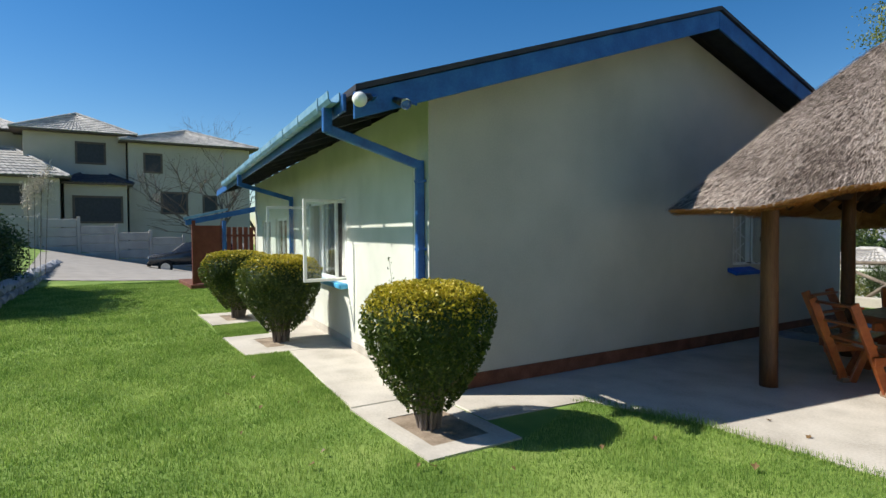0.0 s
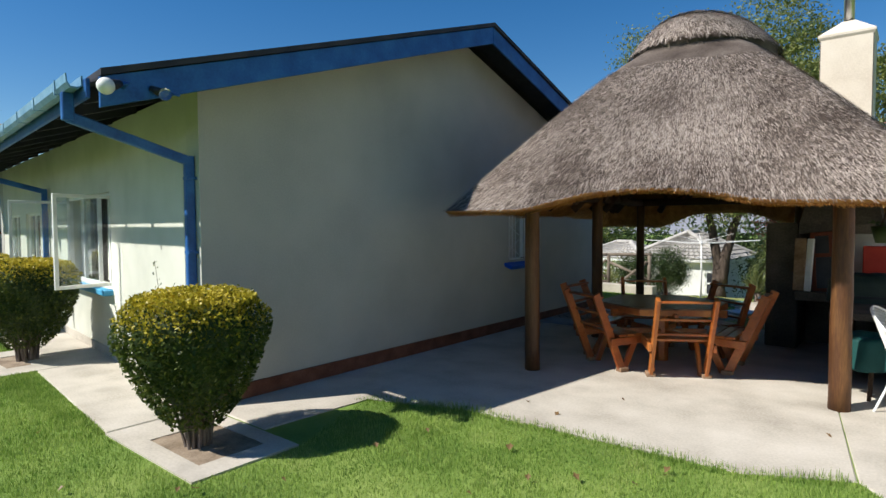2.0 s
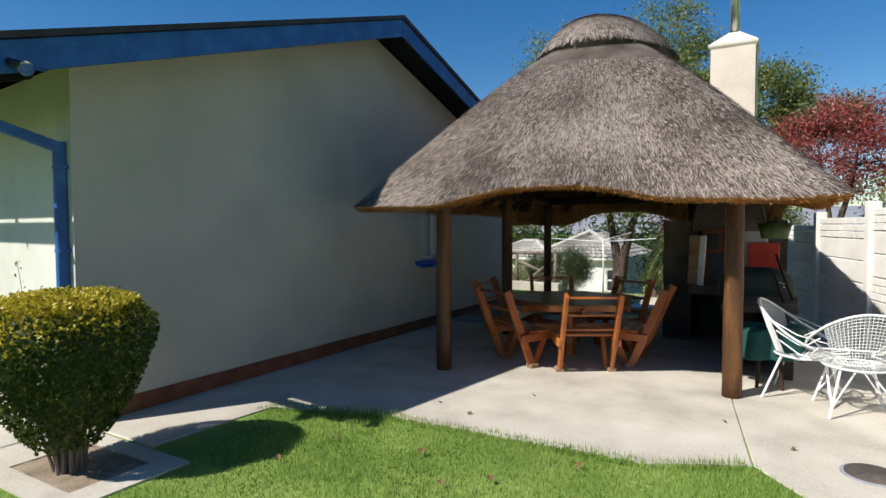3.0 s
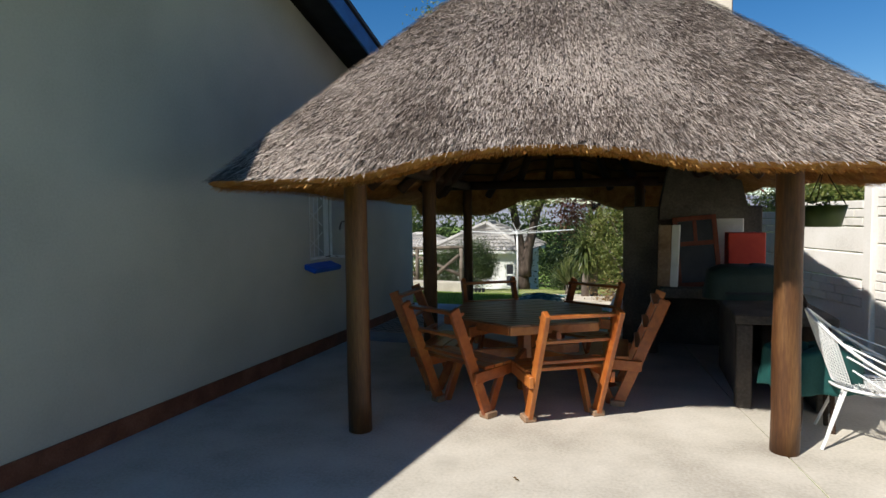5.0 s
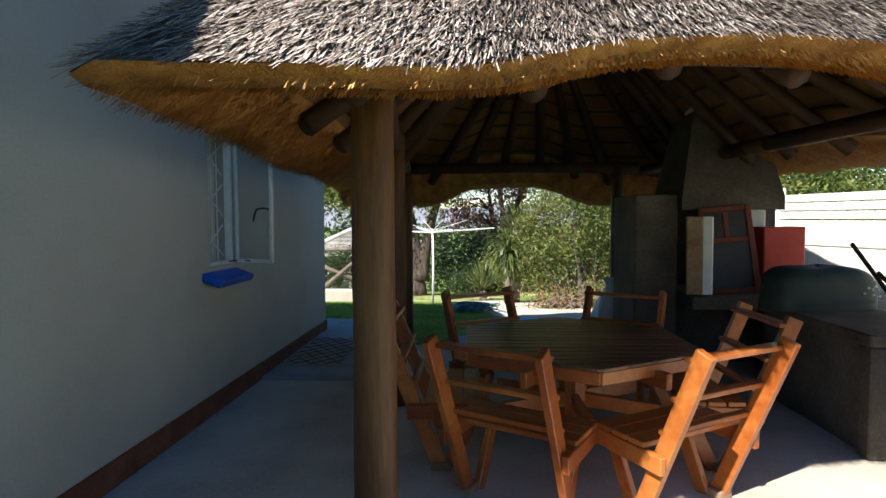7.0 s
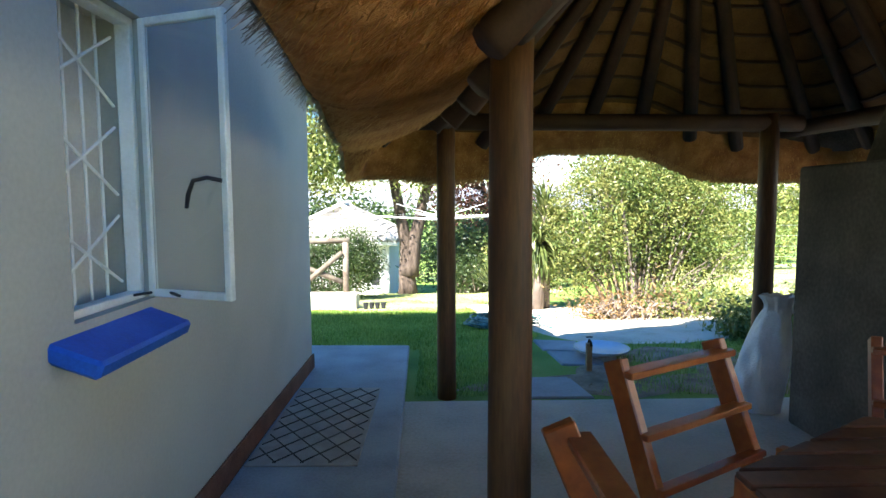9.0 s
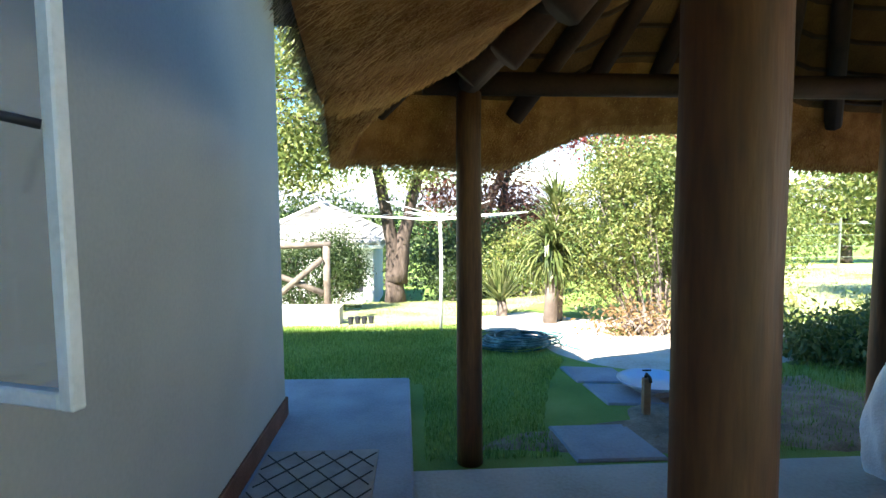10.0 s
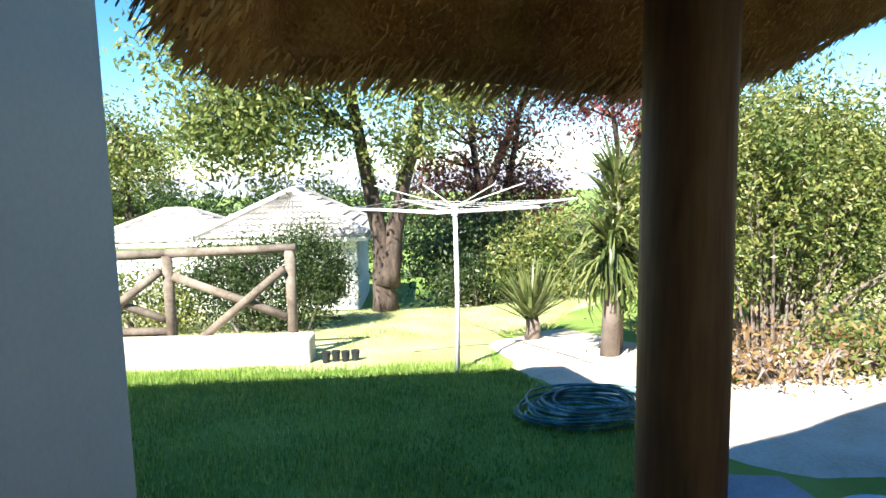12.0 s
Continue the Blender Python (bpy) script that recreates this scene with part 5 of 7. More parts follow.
# ---------- white precast wall ----------
def precast_wall():
    w = thing("boundary_wall", "white precast concrete panel wall with slotted posts", "wall", (5.08, 13.2, 0), kind="structure")
    d = Vector((0.49, -1.57, 0)).normalized()
    step = 1.645
    rot = Matrix.Rotation(math.atan2(d.y, d.x), 4, "Z")
    me_post = mesh_of("wall_post", box(bmesh.new(), -0.065, 0.065, -0.075, 0.075, -0.75, 1.84, 0.01), WALLPANEL)
    me_panel = mesh_of("wall_panel", box(bmesh.new(), 0.067, step - 0.067, -0.025, 0.025, 0.004, 0.286, 0.012), WALLPANEL)
    bm = bmesh.new()
    for r in range(3):
        for k in range(6):
            off = 0.14 * (r % 2)
            a = 0.075 + k * 0.29 - off
            b = a + 0.275
            a, b = max(a, 0.07), min(b, step - 0.07)
            if b - a > 0.05:
                box(bm, a, b, -0.033, 0.033, 0.006 + r * 0.094, 0.092 + r * 0.094, 0.006)
    me_brick = mesh_of("wall_panel", bm, WALLPANEL)
    for i in range(8):
        lift = -0.08 + 0.11 * min(i, 4)
        p = d * (step * i)
        o = new("wall_post", me_post)
        o.parent = w
        o.matrix_basis = Matrix.Translation(p + Vector((0, 0, lift))) @ rot
        if i == 7:
            break
        for j in range(-2, 6):
            o = new("wall_panel", me_brick if j in (5, 2) else me_panel)
            o.parent = w
            o.matrix_basis = Matrix.Translation(p + Vector((0, 0, lift + 0.03 + 0.288 * j))) @ rot
    return w


precast_wall()
# hanging pot on the wall end
pot = thing("hanging_pot", "dark green hanging plant pot with trailing shoots", "plant pot", (5.02, 7.9, 1.55))
part("pot", rod(bmesh.new(), [(0, 0, 0), (0, 0, 0.16)], [0.12, 0.16], 20), DARKLEAF, pot, "dark green pot", True)
for k in range(3):
    part("hanger", rod(bmesh.new(), [(0.155 * math.cos(k * 2.09), 0.155 * math.sin(k * 2.09), 0.15), (0, 0, 0.44)], 0.004, 5), DARKRUST, pot)
c = np.column_stack([RNG.normal(0, 0.09, 30), RNG.normal(0, 0.09, 30), RNG.uniform(0.13, 0.22, 30)])
quads("foliage", leaf_quads(c, 0.07, 0.03, 0.4), DARKLEAF, pot, "thin drooping leaves")["kind"] = "stuff"


# ---------- trees and garden ----------
def tree(name, label, x, y, trunk_r, stems, crown, leafmat, n_leaf, leaf, seed, barkmat=None, droop=0.3, twigs=60, clump=0.38):
    """A tree: tapered stems through given points, limbs that fork towards clumps of the crown, and leaves round the twig ends."""
    t = thing(name, label, "tree", (x, y, ground_z(x, y) - 0.05))
    rng = np.random.default_rng(seed)
    bm = bmesh.new()
    tops = []
    for st in stems:
        pts = [Vector(p) for p in st]
        fine = []
        for a, b in zip(pts, pts[1:]):
            for k in range(4):
                q = a.lerp(b, k / 4)
                fine.append(q + Vector((noise.noise(q * 1.3 + Vector((seed, 0, 0))), noise.noise(q * 1.3 + Vector((0, seed, 0))), 0)) * trunk_r * 0.35)
        fine.append(pts[-1])
        n = len(fine)
        rod(bm, fine, [trunk_r * (1.25 - 0.25 * min(1, i / 3)) * (1 - 0.75 * i / (n - 1)) for i in range(n)], 10, 0.12)
        tops += fine[n // 2:]
    centers = []
    for cx, cy, cz, rx, ry, rz, k in crown:
        for _ in range(k):
            d = rng.normal(size=3)
            d /= np.linalg.norm(d)
            s = rng.uniform(0.35, 1.0) ** 0.6
            centers.append(Vector((cx + d[0] * rx * s, cy + d[1] * ry * s, cz + d[2] * rz * s)))
    for i, c in enumerate(centers):
        if i >= twigs:
            break
        a = min(tops, key=lambda p: (p - c).length + 0.6 * max(0, p.z - c.z))
        mid = a.lerp(c, 0.5) + Vector((rng.normal() * 0.2, rng.normal() * 0.2, 0.25))
        L = (c - a).length
        rod(bm, [a, mid, c], [0.012 + 0.014 * L, 0.008 + 0.007 * L, 0.006], 6)
    part("trunk", bm, barkmat or BARK, t, "dark rough trunk and limbs" if not barkmat else "bare grey branches", True)
    if n_leaf:
        per = n_leaf // len(centers)
        cs = np.array([list(c) for c in centers])
        c = np.repeat(cs, per, axis=0)
        off = rng.normal(size=c.shape) * clump
        off[:, 2] *= 0.75
        c = c + off
        out = unit(off)
        quads("crown", leaf_quads(c, leaf, leaf * 0.42, droop, out * 0.4), leafmat, t, "loose crown of small leaves")["kind"] = "stuff"
    return t


tree("garden_tree", "tall loose-crowned green tree with a forked dark trunk", 0.46, 20.1, 0.19,
     [[(0, 0, 0), (-0.05, 0, 1.2), (-0.35, 0, 3.0), (-0.9, 0.3, 6.5)], [(0.02, 0, 0.5), (0.15, 0, 1.4), (0.55, 0.1, 2.8), (0.9, 0.4, 6.0)]],
     [(-1.7, -0.5, 4.1, 1.5, 1.4, 1.3, 55), (-0.6, 0.3, 6.0, 2.4, 1.8, 2.0, 70), (1.6, 0.5, 5.6, 2.2, 1.7, 2.0, 60), (-1.9, -0.8, 2.9, 0.9, 0.9, 0.5, 26), (0.2, -0.3, 3.4, 1.4, 1.0, 0.8, 26), (-1.8, 0.8, 8.0, 1.9, 1.3, 1.1, 50), (1.2, 0.8, 8.2, 1.8, 1.3, 1.0, 45)],
     TREELEAF, 60000, 0.115, 11, clump=0.30)
tree("rust_tree", "rust-brown autumn tree with fine dark twigs", 2.6, 24.0, 0.2,
     [[(0, 0, 0), (0.1, 0, 1.4), (-0.2, 0, 3.6)], [(0, 0, 0.6), (0.5, 0, 2.0), (0.9, 0.2, 3.9)]],
     [(0.0, 0, 3.2, 1.9, 1.2, 1.5, 70), (0.9, -0.4, 1.9, 1.5, 1.0, 0.9, 40)], RUSTLEAF, 9000, 0.13, 12, droop=0.5, twigs=100, clump=0.30)
tree("red_tree", "red-leaved autumn tree beyond the wall", 6.4, 25.4, 0.14,
     [[(0, 0, 0), (0.1, 0, 2.2), (-0.4, 0, 5.4)], [(0, 0, 1.2), (0.5, 0, 3.2), (0.9, 0.2, 5.6)]],
     [(0.2, 0, 4.9, 2.5, 1.6, 1.9, 110)], PINKLEAF, 14000, 0.13, 13, droop=0.2, twigs=70, clump=0.28)
tree("pine_like_tree", "broad dark green tree with open sky gaps", 2.9, 27.5, 0.16,
     [[(0, 0, 0), (0.1, 0, 3.0), (-0.6, 0, 8.5)], [(0, 0, 2.0), (1.4, 0.2, 5.0), (2.4, 0.2, 7.8)]],
     [(-1.8, 0, 8.2, 1.8, 1.4, 1.3, 40), (1.0, 0, 8.2, 2.2, 1.6, 1.2, 50), (3.0, 0.2, 7.0, 2.0, 1.5, 0.9, 42), (0.2, -0.4, 5.9, 1.8, 1.3, 0.9, 32)],
     SHRUBLEAF, 46000, 0.14, 14, droop=0.0, clump=0.32)
tree("left_tree", "pale grey-green tree by the cottage", -7.6, 29.0, 0.22,
     [[(0, 0, 0), (0.1, 0, 1.6), (0.0, 0, 4.4)]], [(0, 0, 3.6, 1.4, 1.2, 2.1, 60)], SHRUBLEAF, 9000, 0.16, 15, droop=0.2)
tree("far_tree", "grey-green tree behind the back lawn", 11.5, 31.0, 0.22,
     [[(0, 0, 0), (0.1, 0, 1.6), (0.0, 0, 4.0)]], [(0, 0, 3.0, 3.2, 1.6, 1.9, 80)], SHRUBLEAF, 12000, 0.19, 16, droop=0.4)
tree("far_tree", "grey-green bushy tree far behind the lawn", 17.5, 30.0, 0.22,
     [[(0, 0, 0), (0.1, 0, 1.6), (0.0, 0, 4.0)]], [(0, 0, 2.6, 3.6, 1.6, 1.9, 80)], SHRUBLEAF, 11000, 0.2, 17, droop=0.4)
tree("green_tree", "mid-green leafy tree under the larger crowns", 2.2, 21.6, 0.12,
     [[(0, 0, 0), (0.1, 0, 0.9), (0.2, 0, 1.6)]], [(0.1, 0, 0.95, 1.2, 0.9, 0.8, 50)], DARKLEAF, 9000, 0.12, 18)


def shrub_mass(name, label, x, y, lobes, mat, n, leaf, seed, base_z=None, stems=30, droop=0.15, clump=0.16):
    s = thing(name, label, "shrub", (x, y, (ground_z(x, y) if base_z is None else base_z) - 0.02))
    rng = np.random.default_rng(seed)
    bm = bmesh.new()
    cs = []
    for cx, cy, cz, rx, ry, rz, k in lobes:
        for _ in range(k):
            d = rng.normal(size=3)
            d /= np.linalg.norm(d)
            f = rng.uniform(0.2, 1.0) ** 0.45
            cs.append((cx + d[0] * rx * f, cy + d[1] * ry * f, max(0.08, cz + d[2] * rz * f)))
    cs = np.array(cs)
    for i in range(min(stems, len(cs))):
        c = Vector(cs[rng.integers(len(cs))])
        p = Vector((c.x * 0.35 + rng.normal() * 0.1, c.y * 0.35 + rng.normal() * 0.1, 0))
        rod(bm, [p, p.lerp(c, 0.55) + Vector((0, 0, 0.12)), c], [0.018, 0.012, 0.005], 5)
    part("woody_growth", bm, PALEBARK, s, "thin woody stems")["kind"] = "stuff"
    per = max(1, n // len(cs))
    c = np.repeat(cs, per, axis=0)
    off = rng.normal(size=c.shape) * clump
    c = c + off
    c[:, 2] = np.maximum(c[:, 2], 0.03)
    quads("leaves", leaf_quads(c, leaf, leaf * 0.4, droop, unit(off) * 0.4), mat, s, "many small leaves")["kind"] = "stuff"
    return s


shrub_mass("garden_shrub", "large loose olive-green shrub with dry growth at its foot", 4.15, 15.9,
           [(-0.9, 0, 1.2, 0.55, 0.6, 1.0, 70), (-0.2, -0.2, 1.5, 0.55, 0.6, 1.0, 90), (0.5, 0.1, 1.35, 0.6, 0.6, 0.9, 80), (1.2, 0.0, 1.1, 0.55, 0.6, 0.75, 60), (-0.55, 0.1, 2.2, 0.35, 0.4, 0.4, 26), (0.2, 0.0, 2.35, 0.3, 0.3, 0.35, 20), (0.9, 0.1, 1.95, 0.35, 0.4, 0.4, 24)], SHRUBLEAF, 44000, 0.062, 21, stems=90, clump=0.15)
shrub_mass("dry_growth", "dry brown stalks and dead leaves under the shrub", 3.7, 14.9, [(0, 0, 0.14, 1.0, 0.35, 0.13, 50)], DRY, 1300, 0.07, 22, stems=90)
shrub_mass("low_plants", "low green leafy plants beside the sandy strip", 4.7, 15.0, [(0, 0, 0.18, 0.8, 0.4, 0.18, 50)], SHRUBLEAF, 3000, 0.07, 23, stems=20)
shrub_mass("grassy_mound", "long weedy grass on the shaded bank", 5.3, 13.6, [(0, 0, 0.10, 0.95, 0.8, 0.10, 90), (0.3, 0.1, 0.2, 0.5, 0.5, 0.12, 40)], SHRUBLEAF, 9000, 0.085, 24, stems=40, droop=0.9, clump=0.12)
shrub_mass("cottage_hedge", "dense clipped hedge before the cottage", -0.95, 18.3, [(0.1, 0, 0.72, 0.85, 0.5, 0.68, 220), (0.55, 0.1, 0.8, 0.4, 0.45, 0.6, 80), (-0.6, 0.0, 0.7, 0.5, 0.4, 0.55, 80)], DARKLEAF, 26000, 0.055, 25, clump=0.10)
shrub_mass("fence_plants", "leafy plants behind the log fence", -2.6, 18.4, [(0, 0, 0.45, 0.9, 0.4, 0.4, 70)], SHRUBLEAF, 5000, 0.07, 26)
shrub_mass("far_shrub", "dark shrub in the back of the garden", 1.9, 20.4, [(0, 0, 0.45, 0.7, 0.4, 0.4, 60)], DARKLEAF, 4500, 0.08, 27)
shrub_mass("far_shrub", "olive shrub in the back of the garden", 3.2, 20.2, [(0, 0, 0.7, 1.0, 0.5, 0.7, 90)], SHRUBLEAF, 7000, 0.09, 28)
shrub_mass("far_hedge", "grey-green growth along the back boundary", 9.0, 25.0, [(0, 0, 0.9, 4.5, 0.7, 0.9, 200)], SHRUBLEAF, 12000, 0.13, 29, clump=0.3)
shrub_mass("far_hedge", "grey-green growth at the far boundary", -3.0, 31.0, [(0, 0, 0.9, 8.0, 0.8, 1.0, 220)], DARKLEAF, 12000, 0.17, 30, clump=0.35)


shrub_mass("far_woods", "dull grey-green woods below the hills", -14.0, 52.0, [(0, 0, 2.2, 26.0, 2.0, 2.2, 420)], DARKLEAF, 16000, 0.5, 31, clump=0.7)


def yucca(x, y, trunk_h, n, L, seed, droop, label):
    t = thing("yucca", label, "yucca", (x, y, ground_z(x, y)))
    rng = np.random.default_rng(seed)
    if trunk_h > 0.2:
        part("trunk", rod(bmesh.new(), [(0, 0, -0.05), (0.02, 0, trunk_h * 0.5), (0, 0, trunk_h)], [0.09, 0.08, 0.07], 12, 0.2), PALEBARK, t, "", True)
    q = []
    for i in range(n):
        a = rng.uniform(0, 2 * math.pi)
        el = rng.uniform(-1.3 if droop > 0.35 else 0.35, 1.45)
        l = L * rng.uniform(0.75, 1.1)
        z0 = trunk_h * (1 - 0.3 * rng.random()) + 0.03
        o = np.array([math.cos(a), math.sin(a), 0])
        s = np.array([-math.sin(a), math.cos(a), 0])
        p, e = np.array([0.03 * o[0], 0.03 * o[1], z0]), el
        w0 = 0.018
        for k in range(4):
            d = o * math.cos(e) + np.array([0, 0, math.sin(e)])
            p2 = p + d * l / 4
            w1 = w0 if k < 2 else w0 * (1 - (k - 1) / 2.2)
            q.append([p - s * w0, p + s * w0, p2 + s * w1, p2 - s * w1])
            p, w0 = p2, w1
            e -= droop * (0.35 + 0.2 * k)
    q = np.array(q)
    q[:, :, 2] = np.maximum(q[:, :, 2], 0.01)
    quads("leaves", q, YUCCALEAF, t, "long pointed strap leaves")["kind"] = "stuff"
    return t


yucca(2.64, 15.78, 1.10, 260, 0.62, 41, 0.85, "tall yucca with drooping strap leaves")
yucca(2.80, 16.1, 1.62, 110, 0.55, 43, 0.3, "tall yucca behind with arching leaves")
yucca(2.15, 16.85, 0.26, 110, 0.68, 42, 0.04, "young spiky yucca in the sandy bed")

# sandy bed and trodden earth
def ragged_bed(name, pts, ctr, lift, mat, label, cat, seed):
    bm = bmesh.new()
    ctr = Vector(ctr)
    rings = []
    for f in (1.0, 0.92, 0.75, 0.55, 0.35, 0.12):
        ring = []
        for i in range(len(pts) * 5):
            a, b = Vector(pts[i // 5]), Vector(pts[(i // 5 + 1) % len(pts)])
            p = ctr + (a.lerp(b, (i % 5) / 5) - ctr) * f
            p += Vector((noise.noise((p.x * 2.4, p.y * 2.4, seed)), noise.noise((p.x * 2.4, p.y * 2.4, seed + 6)))) * 0.14
            ring.append((p.x, p.y, ground_z(p.x, p.y) - 0.012 + (lift + 0.02 * noise.noise((p.x * 1.5, p.y * 1.5, 3)) if f < 1 else -0.012)))
        ring.append(ring[0])
        rings.append(ring)
    sheet(bm, rings)
    bmesh.ops.recalc_face_normals(bm, faces=bm.faces)
    for f in bm.faces:
        if f.normal.z < 0:
            f.normal_flip()
    return tagged(part(name, bm, mat, None, smooth=True), label, cat, kind="structure")


ragged_bed("sand_bed", [(1.55, 16.9), (1.75, 15.3), (2.1, 14.5), (2.35, 13.7), (2.9, 13.3), (3.8, 13.25), (5.0, 13.9), (6.6, 14.6), (6.4, 15.4), (4.6, 15.6), (3.2, 16.2), (2.6, 17.6)], (3.4, 15.0), 0.022, SAND, "pale dry sandy bed beside the lawn", "sand", 1)
ragged_bed("lawn_dry", [(-6.0, 16.6), (-0.1, 15.75), (1.5, 15.7), (2.0, 17.3), (4.0, 19.5), (3.6, 22.4), (-0.4, 22.9), (-6.0, 22.6)], (-0.4, 19.0), 0.03, DRYLAWN, "sun-bleached dry lawn towards the cottage", "lawn", 5)
ragged_bed("lawn_field", [(5.6, 16.2), (9.0, 15.6), (16.0, 17.5), (24.0, 22.0), (24.0, 30.0), (12.0, 29.0), (6.5, 24.0)], (12.0, 22.0), 0.03, DRYLAWN, "sun-bleached dry field beyond the shrubs", "lawn", 6)
ragged_bed("bare_earth", [(1.2, 11.7), (2.3, 11.58), (4.2, 11.6), (4.5, 12.4), (4.2, 13.1), (3.3, 13.1), (2.7, 12.6), (2.3, 12.1), (1.6, 12.0)], (3.3, 12.2), 0.012, SOIL, "bare trodden earth behind the shelter", "soil", 3)
slab("paver", [(1.82, 11.53), (2.36, 11.53), (2.28, 12.05), (1.77, 12.05)], -0.06, 0.006, STEPCONC, "square concrete stepping slab in the grass")
slab("paver", [(2.30, 12.44), (2.72, 12.40), (2.72, 12.86), (2.25, 12.92)], -0.06, 0.006, STEPCONC, "concrete stepping slab under the dish")
slab("paver", [(2.22, 12.97), (2.70, 12.92), (2.64, 13.34), (2.19, 13.42)], -0.06, 0.004, STEPCONC, "tilted concrete stepping slab beyond the dish")

# dish, tap, hose, sack, mat
dish = thing("dish", "shallow round enamel dish turned up on the ground", "dish", (2.74, 12.70, -0.01))
bm = bmesh.new()
rows = []
for r, z in ((0.001, 0.05), (0.12, 0.054), (0.20, 0.068), (0.25, 0.095), (0.27, 0.112), (0.275, 0.107), (0.25, 0.082), (0.19, 0.055), (0.12, 0.035), (0.001, 0.03)):
    rows.append([(r * math.cos(2 * math.pi * i / 40), r * math.sin(2 * math.pi * i / 40), z) for i in range(41)])
sheet(bm, rows)
bmesh.ops.recalc_face_normals(bm, faces=bm.faces)
# blue-white tone puts the reflected sky into the bowl's colour
part("bowl", bm, material("sky_tinted_enamel", [(0.48, 0.55, 0.66), (0.6, 0.66, 0.74)], rough=0.15, scale=4, bump=0, spec=0.7), dish, "", True)
part("foot", rod(bmesh.new(), [(0, 0, -0.01), (0, 0, 0.05)], [0.16, 0.12], 20), STEPCONC, dish)
tap = thing("garden_tap", "small standpipe tap on a short post", "tap", (2.49, 12.21, 0.0))
part("post", box(bmesh.new(), -0.025, 0.025, -0.025, 0.025, -0.02, 0.26, 0.004), RAWWOOD, tap)
part("spout", rod(bmesh.new(), [(0, 0.03, 0.24), (0, 0.0, 0.29), (0.0, -0.06, 0.28), (0, -0.075, 0.25)], 0.011, 8), DARKRUST, tap, "dark metal spout", True)
part("tap_handle", rod(bmesh.new(), [(-0.03, 0, 0.315), (0.03, 0, 0.315)], 0.007, 6), DARKRUST, tap)


def hose_coil(x, y):
    h = thing("garden_hose", "green garden hose lying in a loose coil on the grass", "hose", (x, y, ground_z(x, y) + 0.01))
    pts = []
    for i in range(16 * 22):
        a = 2 * math.pi * i / 22
        k = i / (16 * 22)
        r = 0.36 - 0.14 * abs(math.sin(k * 9)) + 0.03 * math.sin(a * 0.37)
        pts.append((r * 1.25 * math.cos(a) + 0.05 * math.sin(k * 20) + 0.12 * k, r * 0.8 * math.sin(a) + 0.04 * math.cos(k * 17), 0.015 + 0.12 * k + 0.012 * math.sin(a * 2 + k * 30)))
    part("coil", rod(bmesh.new(), pts, 0.0095, 6, 0, False), HOSE, h, "", True)
    part("tail", rod(bmesh.new(), [(0.4, 0.0, 0.06), (0.6, -0.1, 0.02), (0.75, -0.35, 0.015), (0.62, -0.5, 0.012)], 0.0095, 6), HOSE, h, "", True)
    return h


hose_coil(1.86, 14.25)


def sack(x, y, w, h):
    bm = bmesh.new()
    rows = []
    for j in range(25):
        t = j / 24
        row = []
        for i in range(49):
            a = 2 * math.pi * i / 48
            r = w * (0.85 + 0.25 * math.sin(t * 2.6)) * (1 - 0.5 * t ** 2.2)
            r *= 1 + 0.10 * noise.noise((math.cos(a) * 3, math.sin(a) * 3, t * 5)) + 0.05 * math.sin(a * 7 + t * 9)
            row.append((r * math.cos(a) + 0.12 * t * t, r * math.sin(a), h * t + 0.03 * noise.noise((a, t * 4, 2)) * t))
        rows.append(row)
    sheet(bm, rows)
    bmesh.ops.recalc_face_normals(bm, faces=bm.faces)
    o = thing("plastic_sack", "crumpled white plastic sack standing by the hearth", "sack", (x, y, 0.0))
    part("bag", bm, PLASTIC, o, "", True)
    bm = bmesh.new()
    rows = [[((0.085 - 0.02 * math.sin(j * 0.8) + 0.02 * j / 4) * (1 + 0.3 * math.sin(i * 2.1)) * math.cos(2 * math.pi * i / 24) + 0.12, (0.085 - 0.02 * math.sin(j * 0.8) + 0.02 * j / 4) * (1 + 0.3 * math.sin(i * 2.1)) * math.sin(2 * math.pi * i / 24), h - 0.02 + 0.03 * j + 0.01 * math.sin(i * 1.7)) for i in range(25)] for j in range(5)]
    sheet(bm, rows)
    part("gathered_neck", bm, PLASTIC, o, "gathered open top of the sack", True)
    return o


sack(3.50, 11.28, 0.17, 0.74)
mat_ = thing("lattice_mat", "worn diamond-patterned mat lying on the slab", "mat", (0.36, 10.98, 0.036))
part("base", box(bmesh.new(), -0.32, 0.32, -0.68, 0.68, 0, 0.010, 0.003), material("mat_fibre", [(0.30, 0.25, 0.21), (0.42, 0.36, 0.31)], rough=0.95, scale=8, fine=120, bump=0.5), mat_)
bm = bmesh.new()
for k in range(-9, 10):
    for s in (-1, 1):
        p = []
        for t in np.linspace(-0.7, 0.7, 57):
            xx = s * t * 0.75 + k * 0.16
            if abs(xx) < 0.31 and abs(t) < 0.66:
                p.append((xx, t, 0.013))
        if len(p) > 2:
            rod(bm, [p[0], p[-1]], 0.004, 5)
part("lattice", bm, DARKROUGH, mat_, "dark raised diamond lattice")

